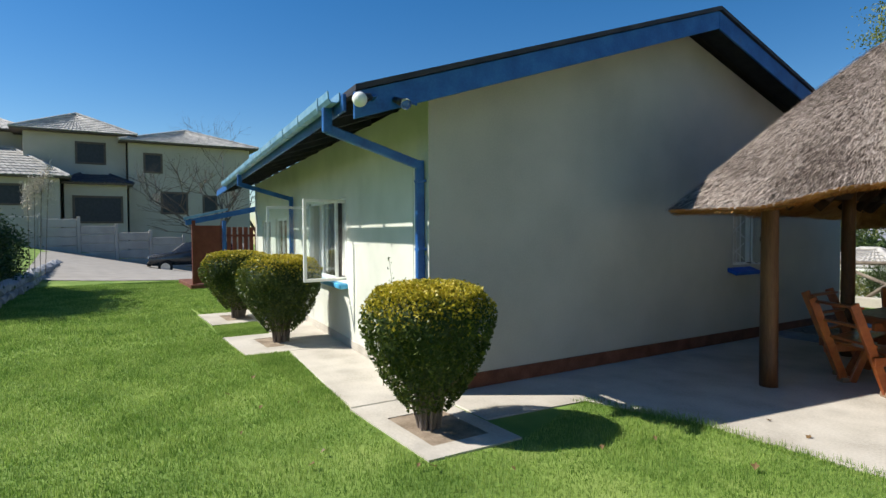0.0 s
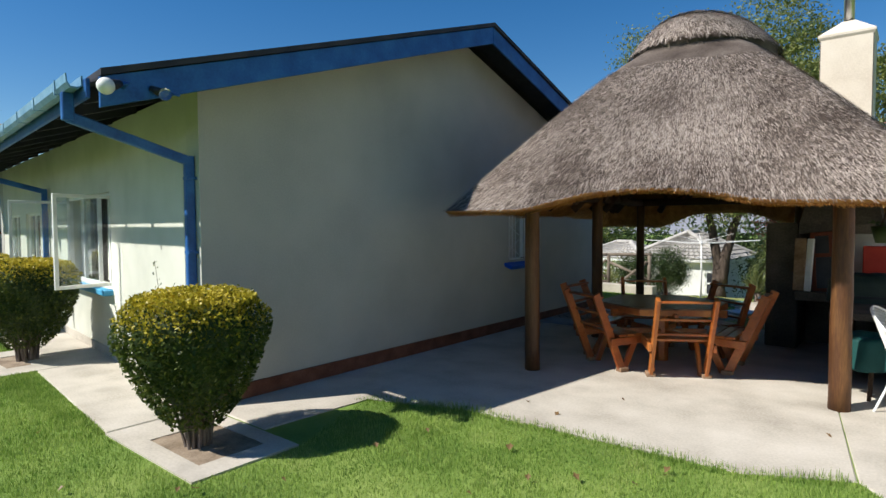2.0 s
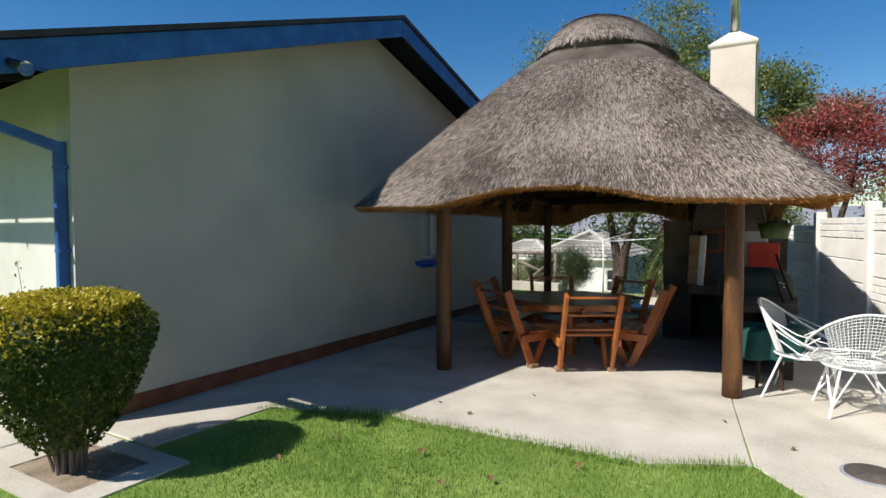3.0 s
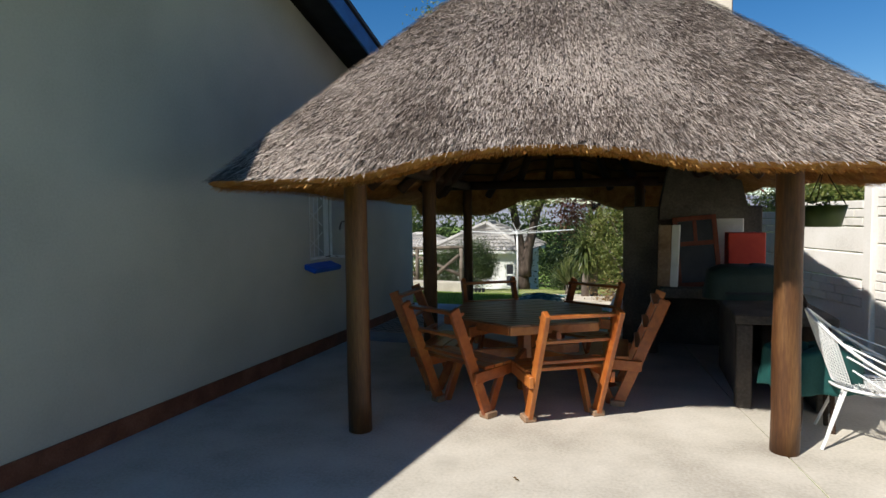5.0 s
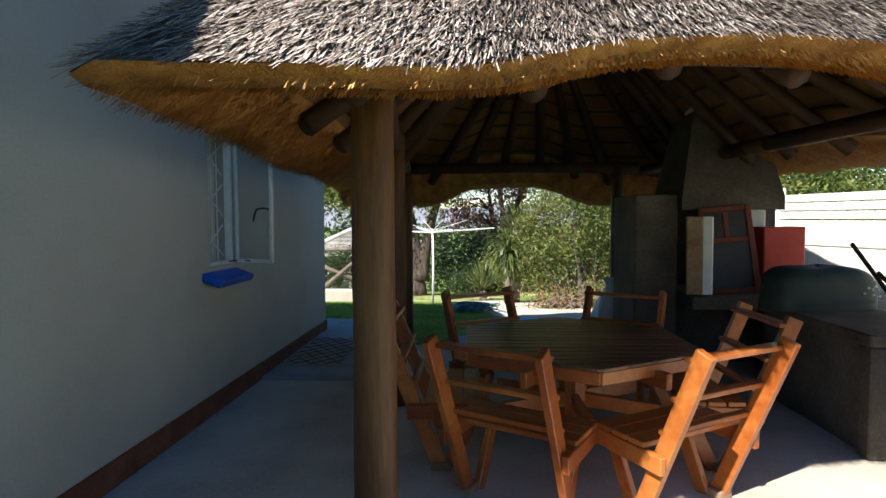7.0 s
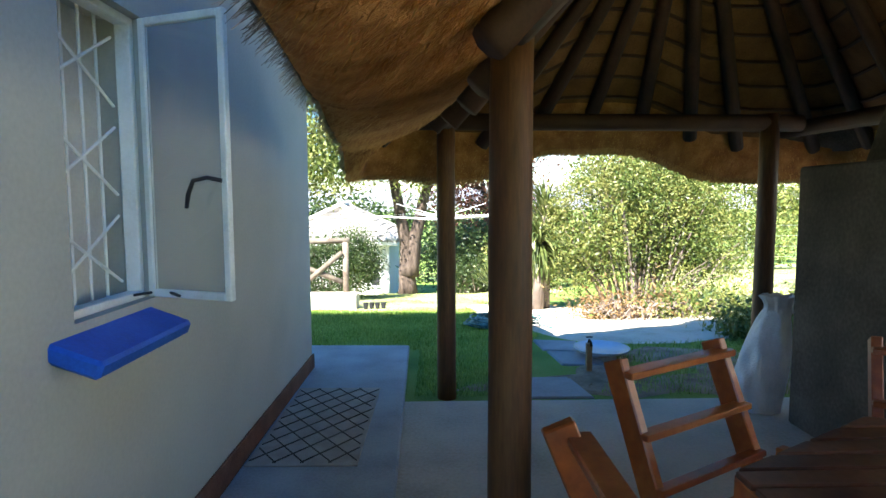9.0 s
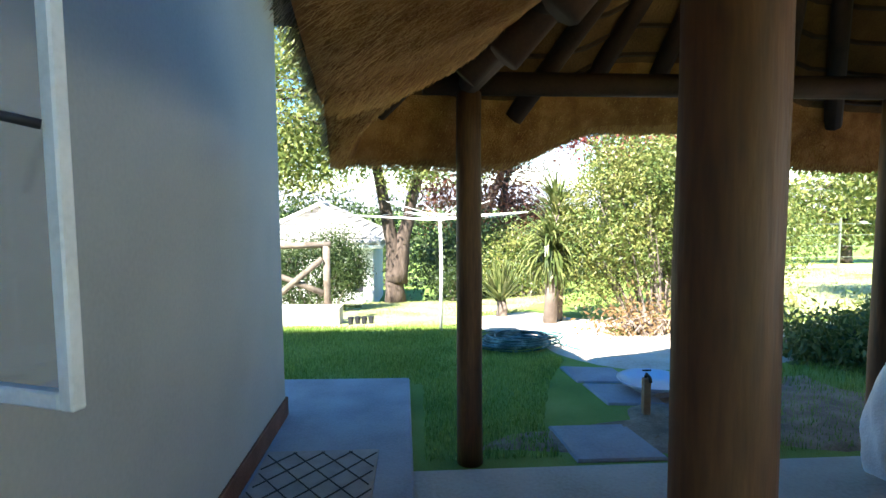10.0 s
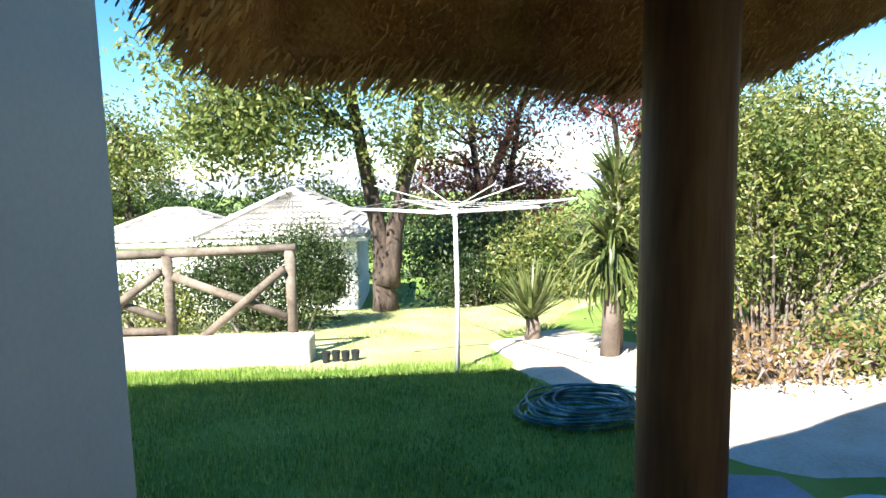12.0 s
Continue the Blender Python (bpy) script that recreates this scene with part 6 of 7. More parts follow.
# clothes line
cl = thing("clothes_line", "white rotary clothes line with sagging wires", "clothes line", (1.20, 15.5, ground_z(1.2, 15.5)))
part("pole", rod(bmesh.new(), [(0, 0, -0.05), (0.01, 0, 0.7), (0, 0, 1.36)], [0.022, 0.02, 0.018], 12), WHITEWIRE, cl, "", True)
ends = []
for k in range(4):
    a = radians(20 + 90 * k)
    e = Vector((1.25 * math.cos(a), 1.25 * math.sin(a), 1.44))
    ends.append(e)
    part("arm", rod(bmesh.new(), [(0, 0, 1.36), e], 0.011, 8), WHITEWIRE, cl)
    part("strut", rod(bmesh.new(), [(0, 0, 1.40), e * 0.55 + Vector((0, 0, 0.80))], 0.005, 6), WHITEWIRE, cl)
part("hub", rod(bmesh.new(), [(0, 0, 1.33), (0, 0, 1.43)], 0.028, 12), WHITEWIRE, cl)
for f in (0.45, 0.65, 0.82, 0.98):
    for k in range(4):
        a, b = ends[k], ends[(k + 1) % 4]
        h0 = Vector((0, 0, 1.36))
        p, q = h0.lerp(a, f), h0.lerp(b, f)
        part("wire", rod(bmesh.new(), [p, (p + q) / 2 + Vector((0, 0, -0.03)), q], 0.0022, 4), WHITEWIRE, cl)

# log fence on a kerb
fx = [(-0.33, 16.30), (-1.50, 16.36), (-2.75, 16.45), (-4.1, 16.6)]
fence = thing("log_fence", "weathered round-log fence with crossed braces", "fence", (-0.33, 16.30, 0))
inv = Matrix.Translation((0.33, -16.30, 0))
def fadd(nm, p, q, r):
    bm = rod(bmesh.new(), [p, q], r, 10, 0.06)
    bmesh.ops.transform(bm, matrix=inv, verts=bm.verts)
    part(nm, bm, FENCEWOOD, fence, "", True)
for i, (x, y) in enumerate(fx):
    fadd("post", (x, y, -0.2), (x, y, 0.89 - 0.03 * i), 0.05)
    if i:
        px, py = fx[i - 1]
        d = (Vector((x, y)) - Vector((px, py))).normalized() * 0.05
        fadd("top_rail", (px + 0.06, py, 0.94 - 0.03 * i), (x, y, 0.91 - 0.03 * i), 0.044)
        fadd("brace", (px + d.x, py + d.y, 0.24), (x - d.x, y - d.y, 0.66), 0.042)
        fadd("brace", (px + d.x, py + d.y - 0.06, 0.72), (x + 0.28, y - d.y - 0.06, 0.04), 0.042)
        if i == 2:
            fadd("low_rail", (px, py, 0.12), (x, y, 0.12), 0.045)
bm = bmesh.new()
for i in range(1, 4):
    (ax, ay), (bx, by) = ((-0.12, 16.12), (-2.4, 16.2), (-4.4, 16.35), (-6.2, 16.5))[i - 1:i + 1]
    bar(bm, (ax, ay, -0.06), (bx + 0.01, by, -0.06), 0.30, 0.30, 0.01)
tagged(part("kerb_back", bm, CONCRETE), "pale concrete retaining kerb under the log fence", "kerb", kind="structure")
pots = thing("pot_group", "small dark clay pots at the kerb end", "pot", (0.02, 15.98, ground_z(0.1, 16.0)))
for k in range(4):
    part("pot", rod(bmesh.new(), [(0.09 * k, 0.02 * (k % 2), 0), (0.09 * k, 0.02 * (k % 2), 0.12)], [0.03, 0.042], 12), BLACKCLOTH, pots)


# ---------- roofs with tile courses ----------
def tiled_face(name, parent, corners, nu, nv, mat, inv):
    """A sloping roof face (eave a, eave b, top b, top a) of lapped wavy tiles."""
    a, b, c, d = [Vector(p) for p in corners]
    nrm = (b - a).cross(d - a).normalized()
    if nrm.z < 0:
        nrm = -nrm
    bm = bmesh.new()
    courses = []
    for j in range(nv):
        r0 = []
        r1 = []
        v0, v1 = j / nv, (j + 1) / nv
        for i in range(nu * 3 + 1):
            u = i / (nu * 3)
            w = (0.035, 0.0, 0.012)[i % 3]
            r0.append(a.lerp(b, u).lerp(d.lerp(c, u), v0) + nrm * (0.045 + w))
            r1.append(a.lerp(b, u).lerp(d.lerp(c, u), v1) + nrm * (0.005 + w))
        courses += [[p - nrm * 0.045 for p in r0], r0, r1] if j == 0 else [r0, r1]
    sheet(bm, courses)
    bmesh.ops.recalc_face_normals(bm, faces=bm.faces)
    bmesh.ops.transform(bm, matrix=inv, verts=bm.verts)
    return part(name, bm, mat, parent, "lapped grey roof tiles")


def hip_house(name, label, x0, x1, y0, y1, z0, ze, rise, over, wallmat, tilemat, ridge_axis, pitch_in, windows, kind_cat="house", nu=22, nv=9, wing=None):
    h = thing(name, label, kind_cat, ((x0 + x1) / 2, (y0 + y1) / 2, z0))
    inv = Matrix.Translation((-(x0 + x1) / 2, -(y0 + y1) / 2, -z0))

    def add(nm, bm, mat, lab="", smooth=False, parent=None):
        bmesh.ops.transform(bm, matrix=inv, verts=bm.verts)
        return part(nm, bm, mat, parent or h, lab, smooth)
    add("wall", box(bmesh.new(), x0, x1, y0, y1, z0 - 0.5, ze, 0.02), wallmat, "plastered walls")
    X0, X1, Y0, Y1 = x0 - over, x1 + over, y0 - over, y1 + over
    add("eave_board", box(bmesh.new(), X0, X1, Y0, Y1, ze - 0.10, ze - 0.002, 0.01), NBTRIM if wallmat is NBWALL else WHITEPAINT, "eave boarding")
    if ridge_axis == "y":
        r0, r1 = Vector(((X0 + X1) / 2, Y0 + pitch_in, ze + rise)), Vector(((X0 + X1) / 2, Y1 - pitch_in, ze + rise))
    else:
        r0, r1 = Vector((X0 + pitch_in, (Y0 + Y1) / 2, ze + rise)), Vector((X1 - pitch_in, (Y0 + Y1) / 2, ze + rise))
    A, B, C, D = (Vector((X0, Y0, ze)), Vector((X1, Y0, ze)), Vector((X1, Y1, ze)), Vector((X0, Y1, ze)))
    faces = [(A, B, r0, r0), (B, C, r1, r0), (C, D, r1, r1), (D, A, r0, r1)] if ridge_axis == "y" else [(A, B, r1, r0), (B, C, r1, r1), (C, D, r0, r1), (D, A, r0, r0)]
    for f in faces:
        tiled_face("roof_face", h, f, nu, nv, tilemat, inv)
    for p in ((A, r0), (B, r0 if ridge_axis == "y" else r1), (C, r1), (D, r1 if ridge_axis == "y" else r0), (r0, r1)):
        add("ridge", rod(bmesh.new(), [p[0] + Vector((0, 0, 0.05)), p[1] + Vector((0, 0, 0.05))], 0.09, 8), tilemat, "ridge tiles")
    for face, u0, u1, zz0, zz1 in windows:
        if face == "x1":
            bx = (x1 - 0.02, x1 + 0.03, u0, u1)
            fr = (x1 - 0.02, x1 + 0.05)
            bits = [(fr[0], fr[1], u0 - 0.14, u0, zz0 - 0.14, zz1 + 0.14), (fr[0], fr[1], u1, u1 + 0.14, zz0 - 0.14, zz1 + 0.14), (fr[0], fr[1], u0, u1, zz0 - 0.14, zz0), (fr[0], fr[1], u0, u1, zz1, zz1 + 0.14)]
            pane = (x1 - 0.01, x1 + 0.012, u0, u1, zz0, zz1)
        else:
            bits = [(u0 - 0.06, u0, y0 - 0.03, y0 + 0.02, zz0 - 0.06, zz1 + 0.06), (u1, u1 + 0.06, y0 - 0.03, y0 + 0.02, zz0 - 0.06, zz1 + 0.06), (u0, u1, y0 - 0.03, y0 + 0.02, zz0 - 0.06, zz0), (u0, u1, y0 - 0.03, y0 + 0.02, zz1, zz1 + 0.06), (u0, u1, y0 - 0.025, y0 + 0.02, (zz0 + zz1) / 2 - 0.03, (zz0 + zz1) / 2 + 0.03)]
            pane = (u0, u1, y0 - 0.012, y0 + 0.01, zz0, zz1)
        win = new("window")
        win.parent = h
        for b in bits:
            add("frame", box(bmesh.new(), *b, 0.005), NBTRIM if wallmat is NBWALL else WHITEPAINT, "", False, win)
        add("pane", box(bmesh.new(), *pane), DARKGLASS, "dark reflecting pane", False, win)
    return h


gz = ground_z(-2, 24)
hip_house("cottage", "small white cottage with a pale tiled hip roof", -3.4, -0.22, 23.3, 27.2, gz - 0.15, 0.40, 0.95, 0.25, COTWALL, TILE, "y", 1.6,
          [("y0", -0.74, -0.50, -0.85, -0.08)], "cottage", 16, 8)
hip_house("cottage_wing", "low white wing of the cottage with a pale roof", -6.0, -3.43, 24.0, 26.6, gz - 0.15, 0.30, 0.6, 0.22, COTWALL, TILE, "x", 1.2, [], "cottage", 12, 6)

# the large neighbouring house, in three roofed blocks
nz = 0.2
hip_house("neighbour_house", "two-storey beige house with a grey tiled hip roof", -54.0, -43.0, -2.7, 3.4, nz, 8.75, 1.7, 0.7, NBWALL, TILE, "x", 3.2,
          [("x1", 0.4, 2.0, 6.7, 8.0)], "house", 30, 10)
hip_house("neighbour_annex", "set-back beige upper storey with a grey tiled hip roof", -56.0, -45.5, -11.0, -2.8, nz, 8.9, 1.8, 0.7, NBWALL, TILE, "y", 3.4,
          [], "house", 30, 10)
hip_house("neighbour_wing", "beige two-storey wing with a grey tiled hip roof", -54.0, -42.4, 3.5, 12.0, nz, 8.3, 1.5, 0.6, NBWALL, TILE, "x", 3.6,
          [("x1", 4.6, 5.6, 6.2, 7.4), ("x1", 5.7, 7.3, 3.2, 4.6), ("x1", 8.6, 9.4, 3.3, 4.4)], "house", 30, 10)
hip_house("neighbour_garage", "single-storey beige wing with a grey tiled roof", -49.0, -40.0, -12.0, -0.6, nz, 5.35, 2.2, 0.6, NBWALL, TILE, "y", 3.4,
          [("x1", -3.9, -2.7, 3.6, 4.7)], "house", 34, 10)
hip_house("neighbour_porch", "porch with a dark blue tiled roof and a wide window", -46.0, -41.0, -0.4, 3.3, nz, 5.1, 0.9, 0.4, NBWALL, TILEDARK, "y", 1.6,
          [("x1", 0.2, 2.9, 2.5, 4.1)], "porch", 18, 6)

# stepped precast wall at the foot of the neighbour's plot
fw = thing("plot_wall", "grey precast concrete wall stepping down the slope", "wall", (-34, 0, 0), kind="structure")
tops = [(-6.9, 3.0), (-5.0, 2.9), (-3.1, 2.75), (-1.4, 2.62), (0.42, 2.5), (2.3, 2.1), (4.1, 1.72), (5.95, 1.42), (7.8, 1.1), (9.6, 0.8)]
for i, (y, z) in enumerate(tops):
    part("wall_post", box(bmesh.new(), -0.09, 0.09, y - 0.09, y + 0.09, z - 2.9, z + 0.14, 0.02), GREYWALL, fw)
    if i < len(tops) - 1:
        y2, z2 = tops[i + 1]
        for k in range(5):
            part("wall_panel", box(bmesh.new(), -0.03, 0.03, y + 0.092, y2 - 0.092, z2 - 0.5 - 0.52 * k + 0.02, z2 - 0.52 * k, 0.02), GREYWALL, fw)

# driveway
bm = bmesh.new()
rows = []
for i in range(12):
    y = -1.2 + i * 1.0
    rows.append([(x + (0.35 * y if x > -24 else 0) - 0.0, y, ground_z(x + (0.35 * y if x > -24 else 0), y) + 0.01) for x in (-33.8, -30, -27, -24.5, -22, -20.5, -19.2, -18.6)])
sheet(bm, rows)
bmesh.ops.recalc_face_normals(bm, faces=bm.faces)
for f in bm.faces:
    if f.normal.z < 0:
        f.normal_flip()
tagged(part("driveway", bm, TAR, None, smooth=True), "pale brick-paved driveway sloping past the lawn", "driveway", kind="structure")


def car(x, y, z, rot):
    c = thing("car", "dark grey off-road car parked on the driveway", "car", (x, y, z))
    prof = [(-2.1, 0.45), (-2.15, 0.85), (-2.05, 1.02), (-1.0, 1.12), (-0.35, 1.66), (1.2, 1.72), (1.95, 1.62), (2.15, 1.1), (2.15, 0.5)]
    bm = bmesh.new()
    a = [bm.verts.new((p, -0.88 + (0.14 if q > 1.2 else 0), q)) for p, q in prof]
    b = [bm.verts.new((p, 0.88 - (0.14 if q > 1.2 else 0), q)) for p, q in prof]
    bm.faces.new(a)
    bm.faces.new(b[::-1])
    for i in range(len(prof)):
        j = (i + 1) % len(prof)
        bm.faces.new((a[j], a[i], b[i], b[j]))
    bmesh.ops.recalc_face_normals(bm, faces=bm.faces)
    bmesh.ops.bevel(bm, geom=list(bm.edges), offset=0.06, segments=2, affect="EDGES")
    part("body", bm, CARPAINT, c, "dark grey body", True)
    for sy in (-1, 1):
        part("side_window", box(bmesh.new(), -0.45, 1.7, 0.765 * sy - 0.012, 0.765 * sy + 0.012, 1.2, 1.52, 0.01), DARKGLASS, c)
        part("headlight", box(bmesh.new(), -2.17, -2.0, sy * 0.62 - 0.16, sy * 0.62 + 0.16, 0.78, 0.93, 0.02), STEEL, c, "clear headlight")
        for wx in (-1.35, 1.4):
            w = part("wheel", rod(bmesh.new(), [(wx, sy * 0.68, 0.36), (wx, sy * 0.92, 0.36)], 0.36, 28), TYRE, c, "black tyre")
            part("rim", rod(bmesh.new(), [(wx, sy * 0.90, 0.36), (wx, sy * 0.935, 0.36)], [0.24, 0.22], 20), STEEL, w, "silver rim")
    part("windscreen", bar(bmesh.new(), (-0.97, 0, 1.17), (-0.42, 0, 1.60), 0.03, 1.3, 0.005, (0, 1, 0)), DARKGLASS, c)
    part("bumper", box(bmesh.new(), -2.22, -2.0, -0.86, 0.86, 0.42, 0.62, 0.04), TYRE, c)
    c.rotation_euler = (0, 0, rot)
    return c


car(-29.0, 5.7, ground_z(-29.0, 5.7) + 0.02, radians(84))

# bare trees before the neighbour's house
def bare_tree(x, y, z, h, seed, mat):
    t = thing("bare_tree", "leafless tree with fine grey twigs", "tree", (x, y, z))
    rng = random.Random(seed)
    bm = bmesh.new()

    def grow(p, d, L, r, depth):
        q = p + d * L
        mid = p + d * L * 0.5 + Vector((rng.gauss(0, 0.05), rng.gauss(0, 0.05), 0)) * L
        rod(bm, [p, mid, q], [r, r * 0.85, r * 0.65], 5 if depth < 3 else 3, 0, False)
        if depth == 0:
            return
        for _ in range(3 if depth > 1 else 3):
            nd = (d + Vector((rng.gauss(0, 0.55), rng.gauss(0, 0.55), rng.gauss(0.12, 0.3)))).normalized()
            grow(p.lerp(q, rng.uniform(0.55, 1.0)), nd, L * rng.uniform(0.62, 0.85), r * 0.55, depth - 1)
    for s in range(2):
        grow(Vector((0, 0, -0.2)), Vector((rng.gauss(0, 0.1), rng.gauss(0, 0.35), 1)).normalized(), h * 0.33, 0.13, 5)
    part("branch_work", bm, mat, t, "bare grey branches")
    return t


bare_tree(-33.0, 7.6, -0.4, 8.2, 5, DARKTWIG)
bare_tree(-56.0, 17.0, 0.0, 16.0, 6, DARKTWIG)

# planting at the left of the lawn: stone edge, pampas and dark shrubs
bm = bmesh.new()
rng = random.Random(9)
edge_stones = thing("stone_edge", "low rough stone retaining edge beside the lawn", "stone wall", (-9, -1.2, 0), kind="structure")
me_s = []
for k in range(6):
    b = bmesh.new()
    bmesh.ops.create_icosphere(b, subdivisions=1, radius=0.22)
    for v in b.verts:
        v.co = Vector((v.co.x * rng.uniform(0.9, 1.3), v.co.y * 0.8, v.co.z * rng.uniform(0.6, 0.9)))
    me_s.append(mesh_of("stone", b, STEPCONC))
for i in range(60):
    for j in range(2):
        o = new("stone", me_s[rng.randrange(6)])
        o.parent = edge_stones
        o.matrix_basis = Matrix.Translation((4.5 - i * 0.36 + 9 - 9, -0.35 + 0.02 * i + rng.gauss(0, 0.04), 0.10 + 0.24 * j)) @ Matrix.Rotation(rng.uniform(0, 6), 4, "Z")
shrub_mass("border_shrub", "dark leafy border shrub beside the lawn", -15.0, -1.7, [(0, 0, 1.2, 1.6, 0.8, 1.2, 160), (-1.5, 0, 1.0, 1.2, 0.8, 1.0, 80)], DARKLEAF, 11000, 0.12, 51, clump=0.2)
shrub_mass("border_shrub", "dark leafy border shrub on the stone edge", -11.0, -2.0, [(0, 0, 1.0, 1.8, 0.8, 1.0, 120)], DARKLEAF, 9000, 0.11, 52, clump=0.2)
tree("border_tree", "dark tree at the edge of the lawn", -16.5, -4.4, 0.18, [[(0, 0, 0), (0, 0.1, 2), (0, 0.4, 4.2)]], [(0, 0.6, 4.6, 1.5, 1.1, 1.4, 70), (0.5, -0.8, 3.0, 1.2, 1.2, 1.0, 30)], DARKLEAF, 9000, 0.16, 53)
tree("border_tree", "dark leafy tree shading the lawn", -14.0, -4.6, 0.2, [[(0, 0, 0), (0, 0.1, 2), (0, 0.2, 5.0)]], [(0, 0, 5.2, 2.6, 1.3, 1.3, 90)], DARKLEAF, 11000, 0.18, 54)
pam = thing("pampas_plume", "pale feathery pampas plumes in the border", "grass", (-18.6, -0.9, 0.3))
for k in range(4):
    part("stalk", rod(bmesh.new(), [(0.1 * k, 0.15 * k, 0), (0.12 * k, 0.2 * k, 2.6 + 0.15 * k)], 0.012, 5), PALEBARK, pam)
c = np.concatenate([np.column_stack([0.12 * k + RNG.normal(0, 0.09, 500), 0.2 * k + RNG.normal(0, 0.09, 500), 2.6 + 0.15 * k + RNG.normal(0, 0.32, 500)]) for k in range(4)])
quads("plume", leaf_quads(c, 0.16, 0.016, 0.3), material("plume_fluff", [(0.5, 0.44, 0.36), (0.62, 0.56, 0.48)], bump=0), pam, "pale feathery plume")["kind"] = "stuff"

# far porch of the house: posts, slatted screen and blue beam
porch = thing("porch", "blue beamed porch with a red-brown slatted screen", "porch", (-14.6, 4.75, 0))
inv = Matrix.Translation((10.5, -2.9, 0))
def padd(nm, bm, mat, lab=""):
    bmesh.ops.transform(bm, matrix=inv, verts=bm.verts)
    part(nm, bm, mat, porch, lab)
padd("porch_floor", box(bmesh.new(), -12.0, -9.4, 1.5, 2.79, -0.05, 0.12, 0.01), PLINTH, "red painted porch floor")
for y in (1.62, 2.5):
    padd("post", box(bmesh.new(), -9.62, -9.52, y - 0.05, y + 0.05, 0.12, 2.05, 0.006), PORCHWOOD if y < 2 else BLUE)
padd("beam", bar(bmesh.new(), (-9.57, 1.4, 1.98), (-9.57, 3.6, 2.45), 0.06, 0.16), BLUE, "blue painted beam")
padd("roof_edge", bar(bmesh.new(), (-9.5, 1.35, 2.10), (-9.5, 2.6, 2.40), 0.10, 0.07), GUTTERBLUE, "pale roof edge")
for k in range(6):
    y = 2.58 + k * 0.17
    padd("slat", box(bmesh.new(), -9.60, -9.56, y, y + 0.12, 0.14, 1.85, 0.004), PORCHWOOD)
padd("screen_rail", box(bmesh.new(), -9.56, -9.53, 2.56, 3.6, 1.55, 1.62, 0.004), PORCHWOOD)
padd("screen_panel", box(bmesh.new(), -9.62, -9.60, 1.68, 2.44, 0.14, 1.9, 0.004), PORCHWOOD, "closed red-brown screen panel")

# added planting beyond the boundary wall and behind the lawn, blocking low sky light
shrub_mass("sky_block_hedge", "unseen tall dark hedge added to block low sky light", 2.0, -7.5, [(0, 0, 1.6, 11.0, 0.8, 1.6, 300)], DARKLEAF, 12000, 0.22, 61, clump=0.4)
tree("added_tree", "leafy tree added beyond the white wall to block sky light", 13.5, 11.5, 0.2, [[(0, 0, 0), (0, 0.1, 2), (0, 0.4, 4.2)]], [(0, 0, 4.4, 2.0, 2.6, 2.2, 110)], SHRUBLEAF, 15000, 0.17, 62)
tree("added_tree", "bushy green tree close beyond the white wall", 8.4, 16.0, 0.16, [[(0, 0, 0), (0, 0.1, 1.2), (0, 0.4, 2.6)]], [(0, 0, 2.3, 1.3, 1.5, 1.2, 80)], SHRUBLEAF, 13000, 0.12, 63)
tree("added_tree", "unseen leafy tree added behind the lawn corner to block sky light", 11.0, 1.0, 0.2, [[(0, 0, 0), (0, 0.1, 2), (0, 0.4, 4.2)]], [(0, 0, 4.2, 2.4, 3.0, 2.2, 110)], SHRUBLEAF, 12000, 0.2, 64)

# distant hills
bm = bmesh.new()
rows = []
for j, (yy, k) in enumerate(((700, 0.0), (760, 0.75), (900, 1.0))):
    rows.append([(x, yy, -12 + k * (30 + 16 * noise.noise((x * 0.004, 1, 0)) + 6 * noise.noise((x * 0.016, 3, 0)))) for x in range(-1200, 1201, 30)])
sheet(bm, rows)
bmesh.ops.recalc_face_normals(bm, faces=bm.faces)
tagged(part("backdrop_hills", bm, HILL, None, smooth=True), "low hazy grey hills on the horizon", "hills", kind="structure")

# wire fence on the back boundary
wf = thing("wire_fence", "thin wire fence along the back of the garden", "fence", (8.0, 22.5, 0))
for k in range(7):
    part("post", rod(bmesh.new(), [(-3 + k * 2.2, 0.0, -1.0), (-3 + k * 2.2, 0.0, 1.0)], 0.03, 8), STEEL, wf)
for j in range(6):
    part("strand", rod(bmesh.new(), [(-3, 0, -0.55 + 0.28 * j), (10.2, 0, -0.55 + 0.28 * j)], 0.006, 4), STEEL, wf)


# ---------- grass and litter, last ----------
def inside(poly, x, y):
    r = np.zeros(len(x), bool)
    n = len(poly)
    for i in range(n):
        (x0, y0), (x1, y1) = poly[i], poly[(i + 1) % n]
        c = ((y0 > y) != (y1 > y)) & (x < (x1 - x0) * (y - y0) / (y1 - y0 + 1e-12) + x0)
        r ^= c
    return r


def scatter(poly, n):
    xs, ys = [p[0] for p in poly], [p[1] for p in poly]
    x, y = RNG.uniform(min(xs), max(xs), n), RNG.uniform(min(ys), max(ys), n)
    k = inside(poly, x, y)
    return np.column_stack([x[k], y[k]])


def turf(name, poly, n, h, w, label, mat=BLADE):
    xy = scatter(poly, n)
    z = np.array([ground_z(a, b) for a, b in xy]) - 0.014
    dens = np.array([noise.noise((a * 1.3, b * 1.3, 2)) for a, b in xy])
    q = blades(xy, z, h * (1 + 0.45 * dens), w)
    return tagged(quads(name, q, mat), label, "grass", kind="stuff")


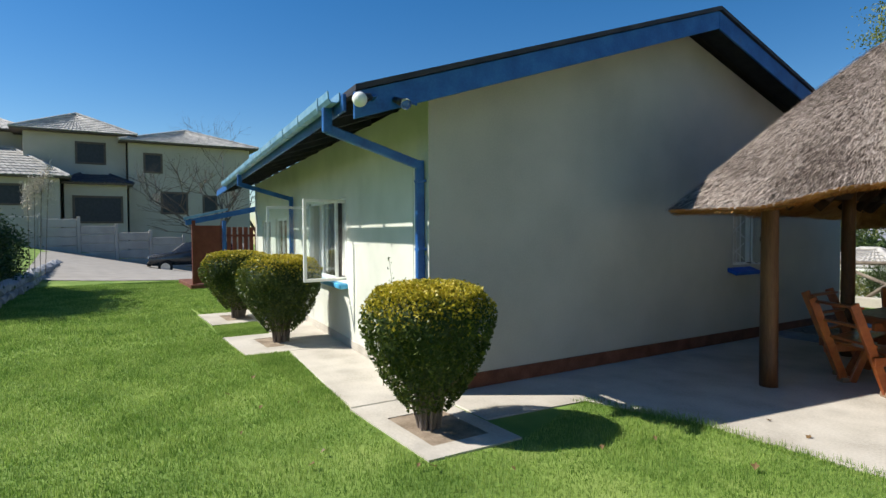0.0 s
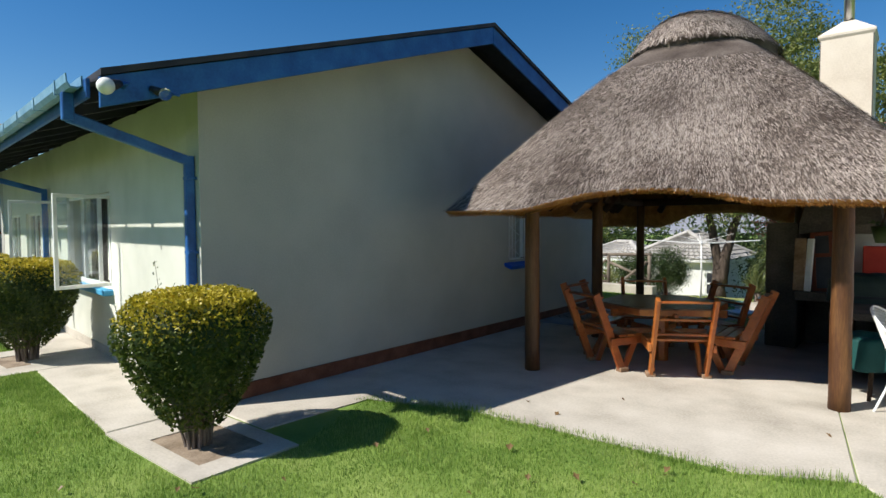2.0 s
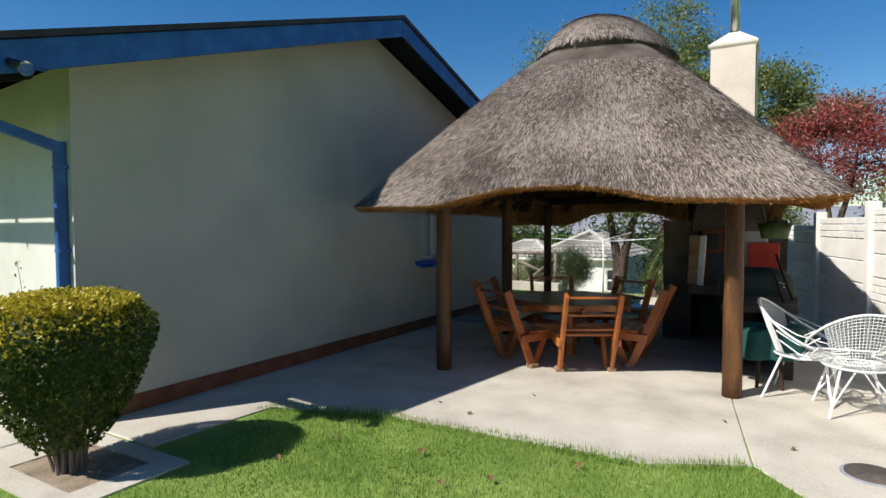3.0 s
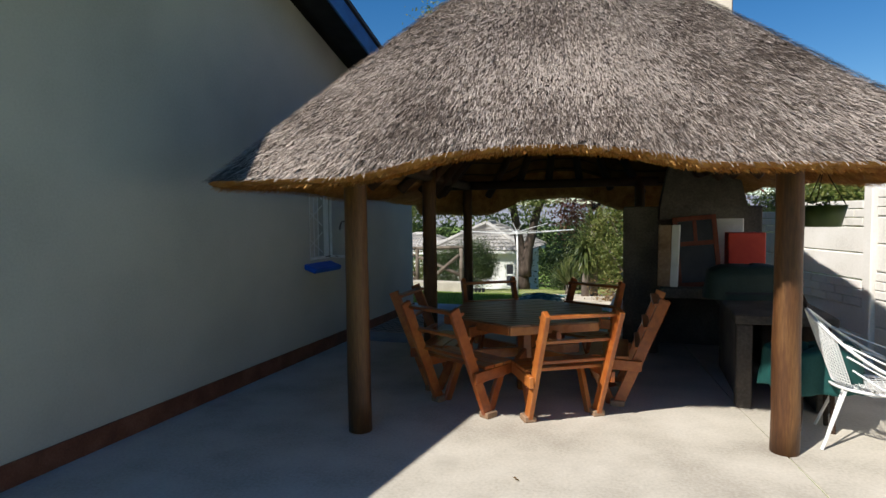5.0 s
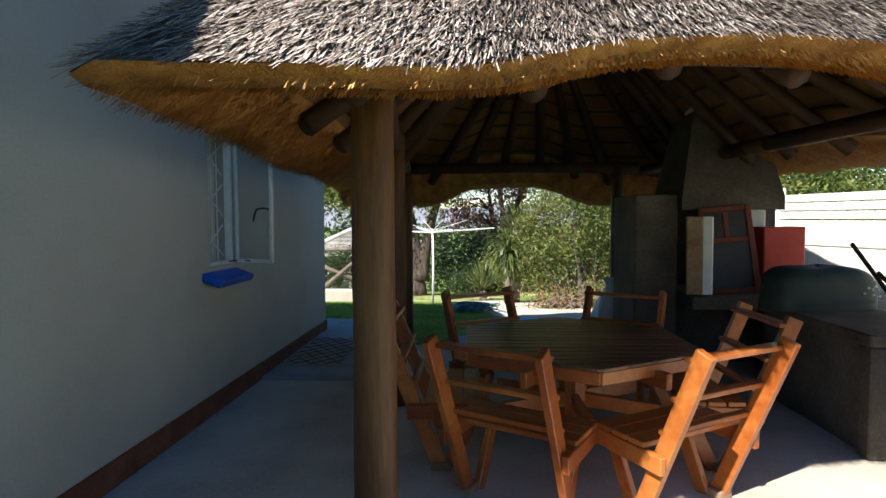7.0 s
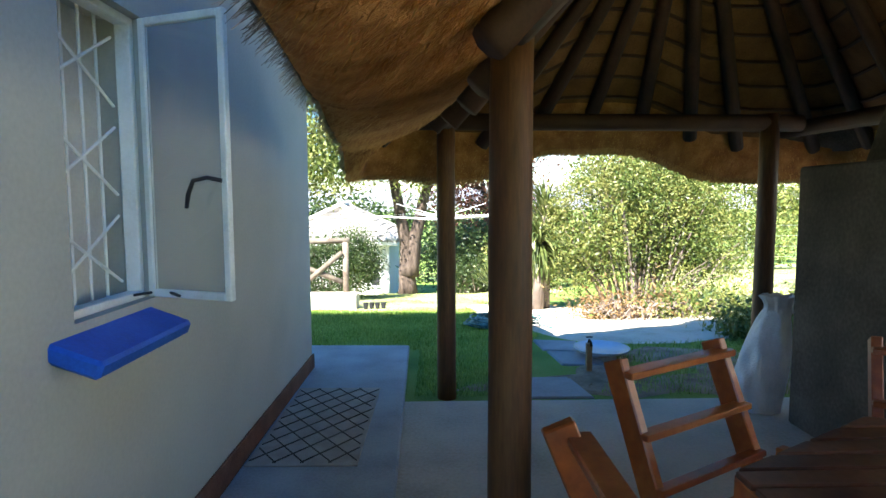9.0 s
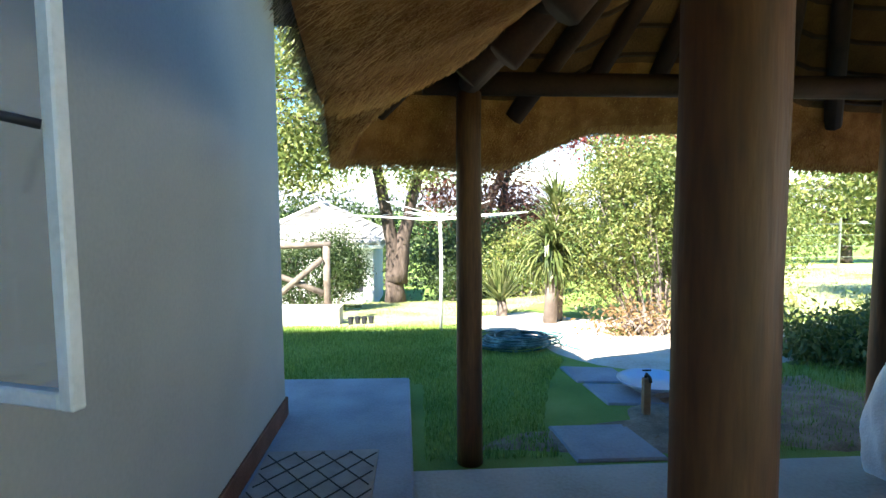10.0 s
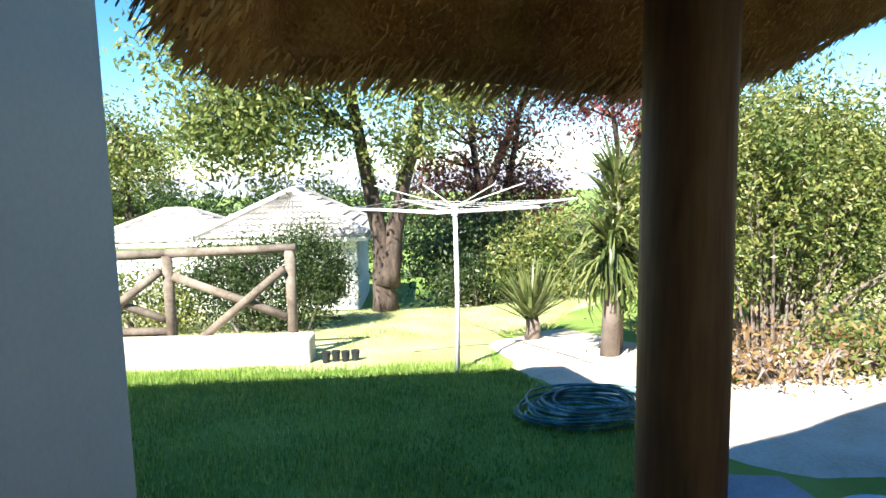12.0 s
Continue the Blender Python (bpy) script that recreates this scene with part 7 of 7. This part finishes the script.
turf("grass_sparse", [(2.42, 11.6), (4.2, 11.6), (5.6, 13.2), (4.0, 13.3), (3.05, 13.2), (2.78, 12.3)], 7000, 0.05, 0.008, "thin grass and weeds on the bare earth")
front_edge = [(1.47, 2.78), (1.47, 3.66), (0.96, 4.8)] + edge + [(5.3, 5.2), (6.4, 5.0)]
turf("grass_near", [(6.4, 1.6), (1.6, 1.6), (0.0, 1.6), (-0.05, 2.76), (1.47, 2.76)] + front_edge[1:], 150000, 0.030, 0.006, "short green lawn grass with dry bits")
turf("grass_mid", [(2.6, -0.2), (-4.5, -0.2), (-4.5, 2.5), (-3.0, 2.5), (-3.0, 2.76), (-0.05, 2.76), (0.0, 1.6), (2.6, 1.6)], 100000, 0.032, 0.009, "short green lawn grass beside the path")
turf("grass_far", [(-4.5, -0.2), (-17, -0.2), (-17, 2.7), (-12, 2.75), (-4.5, 2.5)], 70000, 0.035, 0.016, "short green lawn grass further along")
turf("grass_path", [(-0.05, 2.74), (-0.05, 2.79), (-2.98, 3.09), (-2.98, 2.5)], 16000, 0.032, 0.009, "short green lawn grass against the path")
turf("grass_path", [(-4.62, 2.5), (-4.62, 3.26), (-5.98, 3.40), (-5.98, 2.6)], 9000, 0.032, 0.011, "short green lawn grass between the shrub surrounds")
turf("grass_path", [(-7.62, 2.68), (-7.62, 3.57), (-12.2, 4.04), (-17.0, 4.1), (-17.0, 2.68)], 26000, 0.035, 0.016, "short green lawn grass along the far path")
turf("grass_border", [(2.6, -1.4), (-17.0, -1.4), (-17.0, -0.2), (2.6, -0.2)], 60000, 0.035, 0.014, "short green lawn grass by the stone edge")
turf("grass_back", [(-2.5, 13.0), (0.95, 13.0), (0.95, 11.6), (1.75, 11.6), (1.75, 12.1), (2.0, 13.0), (2.3, 13.7), (1.7, 15.4), (1.5, 17.0), (-0.05, 16.2), (-2.4, 16.8)], 90000, 0.035, 0.009, "short green lawn grass behind the house")
turf("grass_bright", [(1.5, 17.0), (0.0, 16.5), (-0.2, 20.5), (4.0, 20.5), (2.6, 17.6)], 34000, 0.05, 0.013, "bleached lawn grass towards the cottage", DRYBLADE)
turf("grass_field", [(5.8, 16.4), (9.0, 15.8), (15.0, 17.5), (20.0, 22.0), (14.0, 26.0), (7.0, 22.0)], 30000, 0.07, 0.02, "bleached grass of the field", DRYBLADE)
turf("grass_edge", [(0.9, 4.72), (2.0, 5.08), (4.3, 5.18), (4.9, 5.5), (4.9, 5.68), (4.3, 5.36), (2.0, 5.26), (0.95, 4.95)], 12000, 0.06, 0.006, "longer ragged grass at the slab edge")


def fallen_leaf(x, y, s, rot, z):
    bm = bmesh.new()
    pts = [(0.0, -1.0), (0.45, -0.35), (0.85, 0.05), (0.45, 0.35), (0.2, 1.0), (-0.25, 0.45), (-0.85, 0.2), (-0.4, -0.4)]
    vs = [bm.verts.new((px * s, py * s, 0.012 * abs(px) + 0.006 * py)) for px, py in pts]
    c = bm.verts.new((0, 0, 0.0))
    for i in range(len(vs)):
        bm.faces.new((c, vs[i], vs[(i + 1) % len(vs)]))
    o = part("fallen_leaf", bm, DRY)
    o.matrix_basis = Matrix.Translation((x, y, z)) @ Matrix.Rotation(rot, 4, "Z") @ Matrix.Rotation(0.3, 4, "X")
    return tagged(o, "dry curled brown leaf lying on the grass", "leaf", "fallen leaves")


rl = random.Random(4)
for k in range(46):
    x, y = rl.uniform(-2.0, 4.6), rl.uniform(1.7, 5.1)
    if y > 2.6 and x < 1.5:
        continue
    fallen_leaf(x, y, rl.uniform(0.018, 0.04), rl.uniform(0, 6.3), 0.035)
for x, y in ((2.3, 5.75), (2.7, 5.6), (3.0, 6.4), (5.2, 6.1), (4.7, 6.5), (1.2, 12.0), (2.4, 11.8), (2.9, 12.2), (3.1, 11.7)):
    fallen_leaf(x, y, 0.03, x * 7, 0.008)
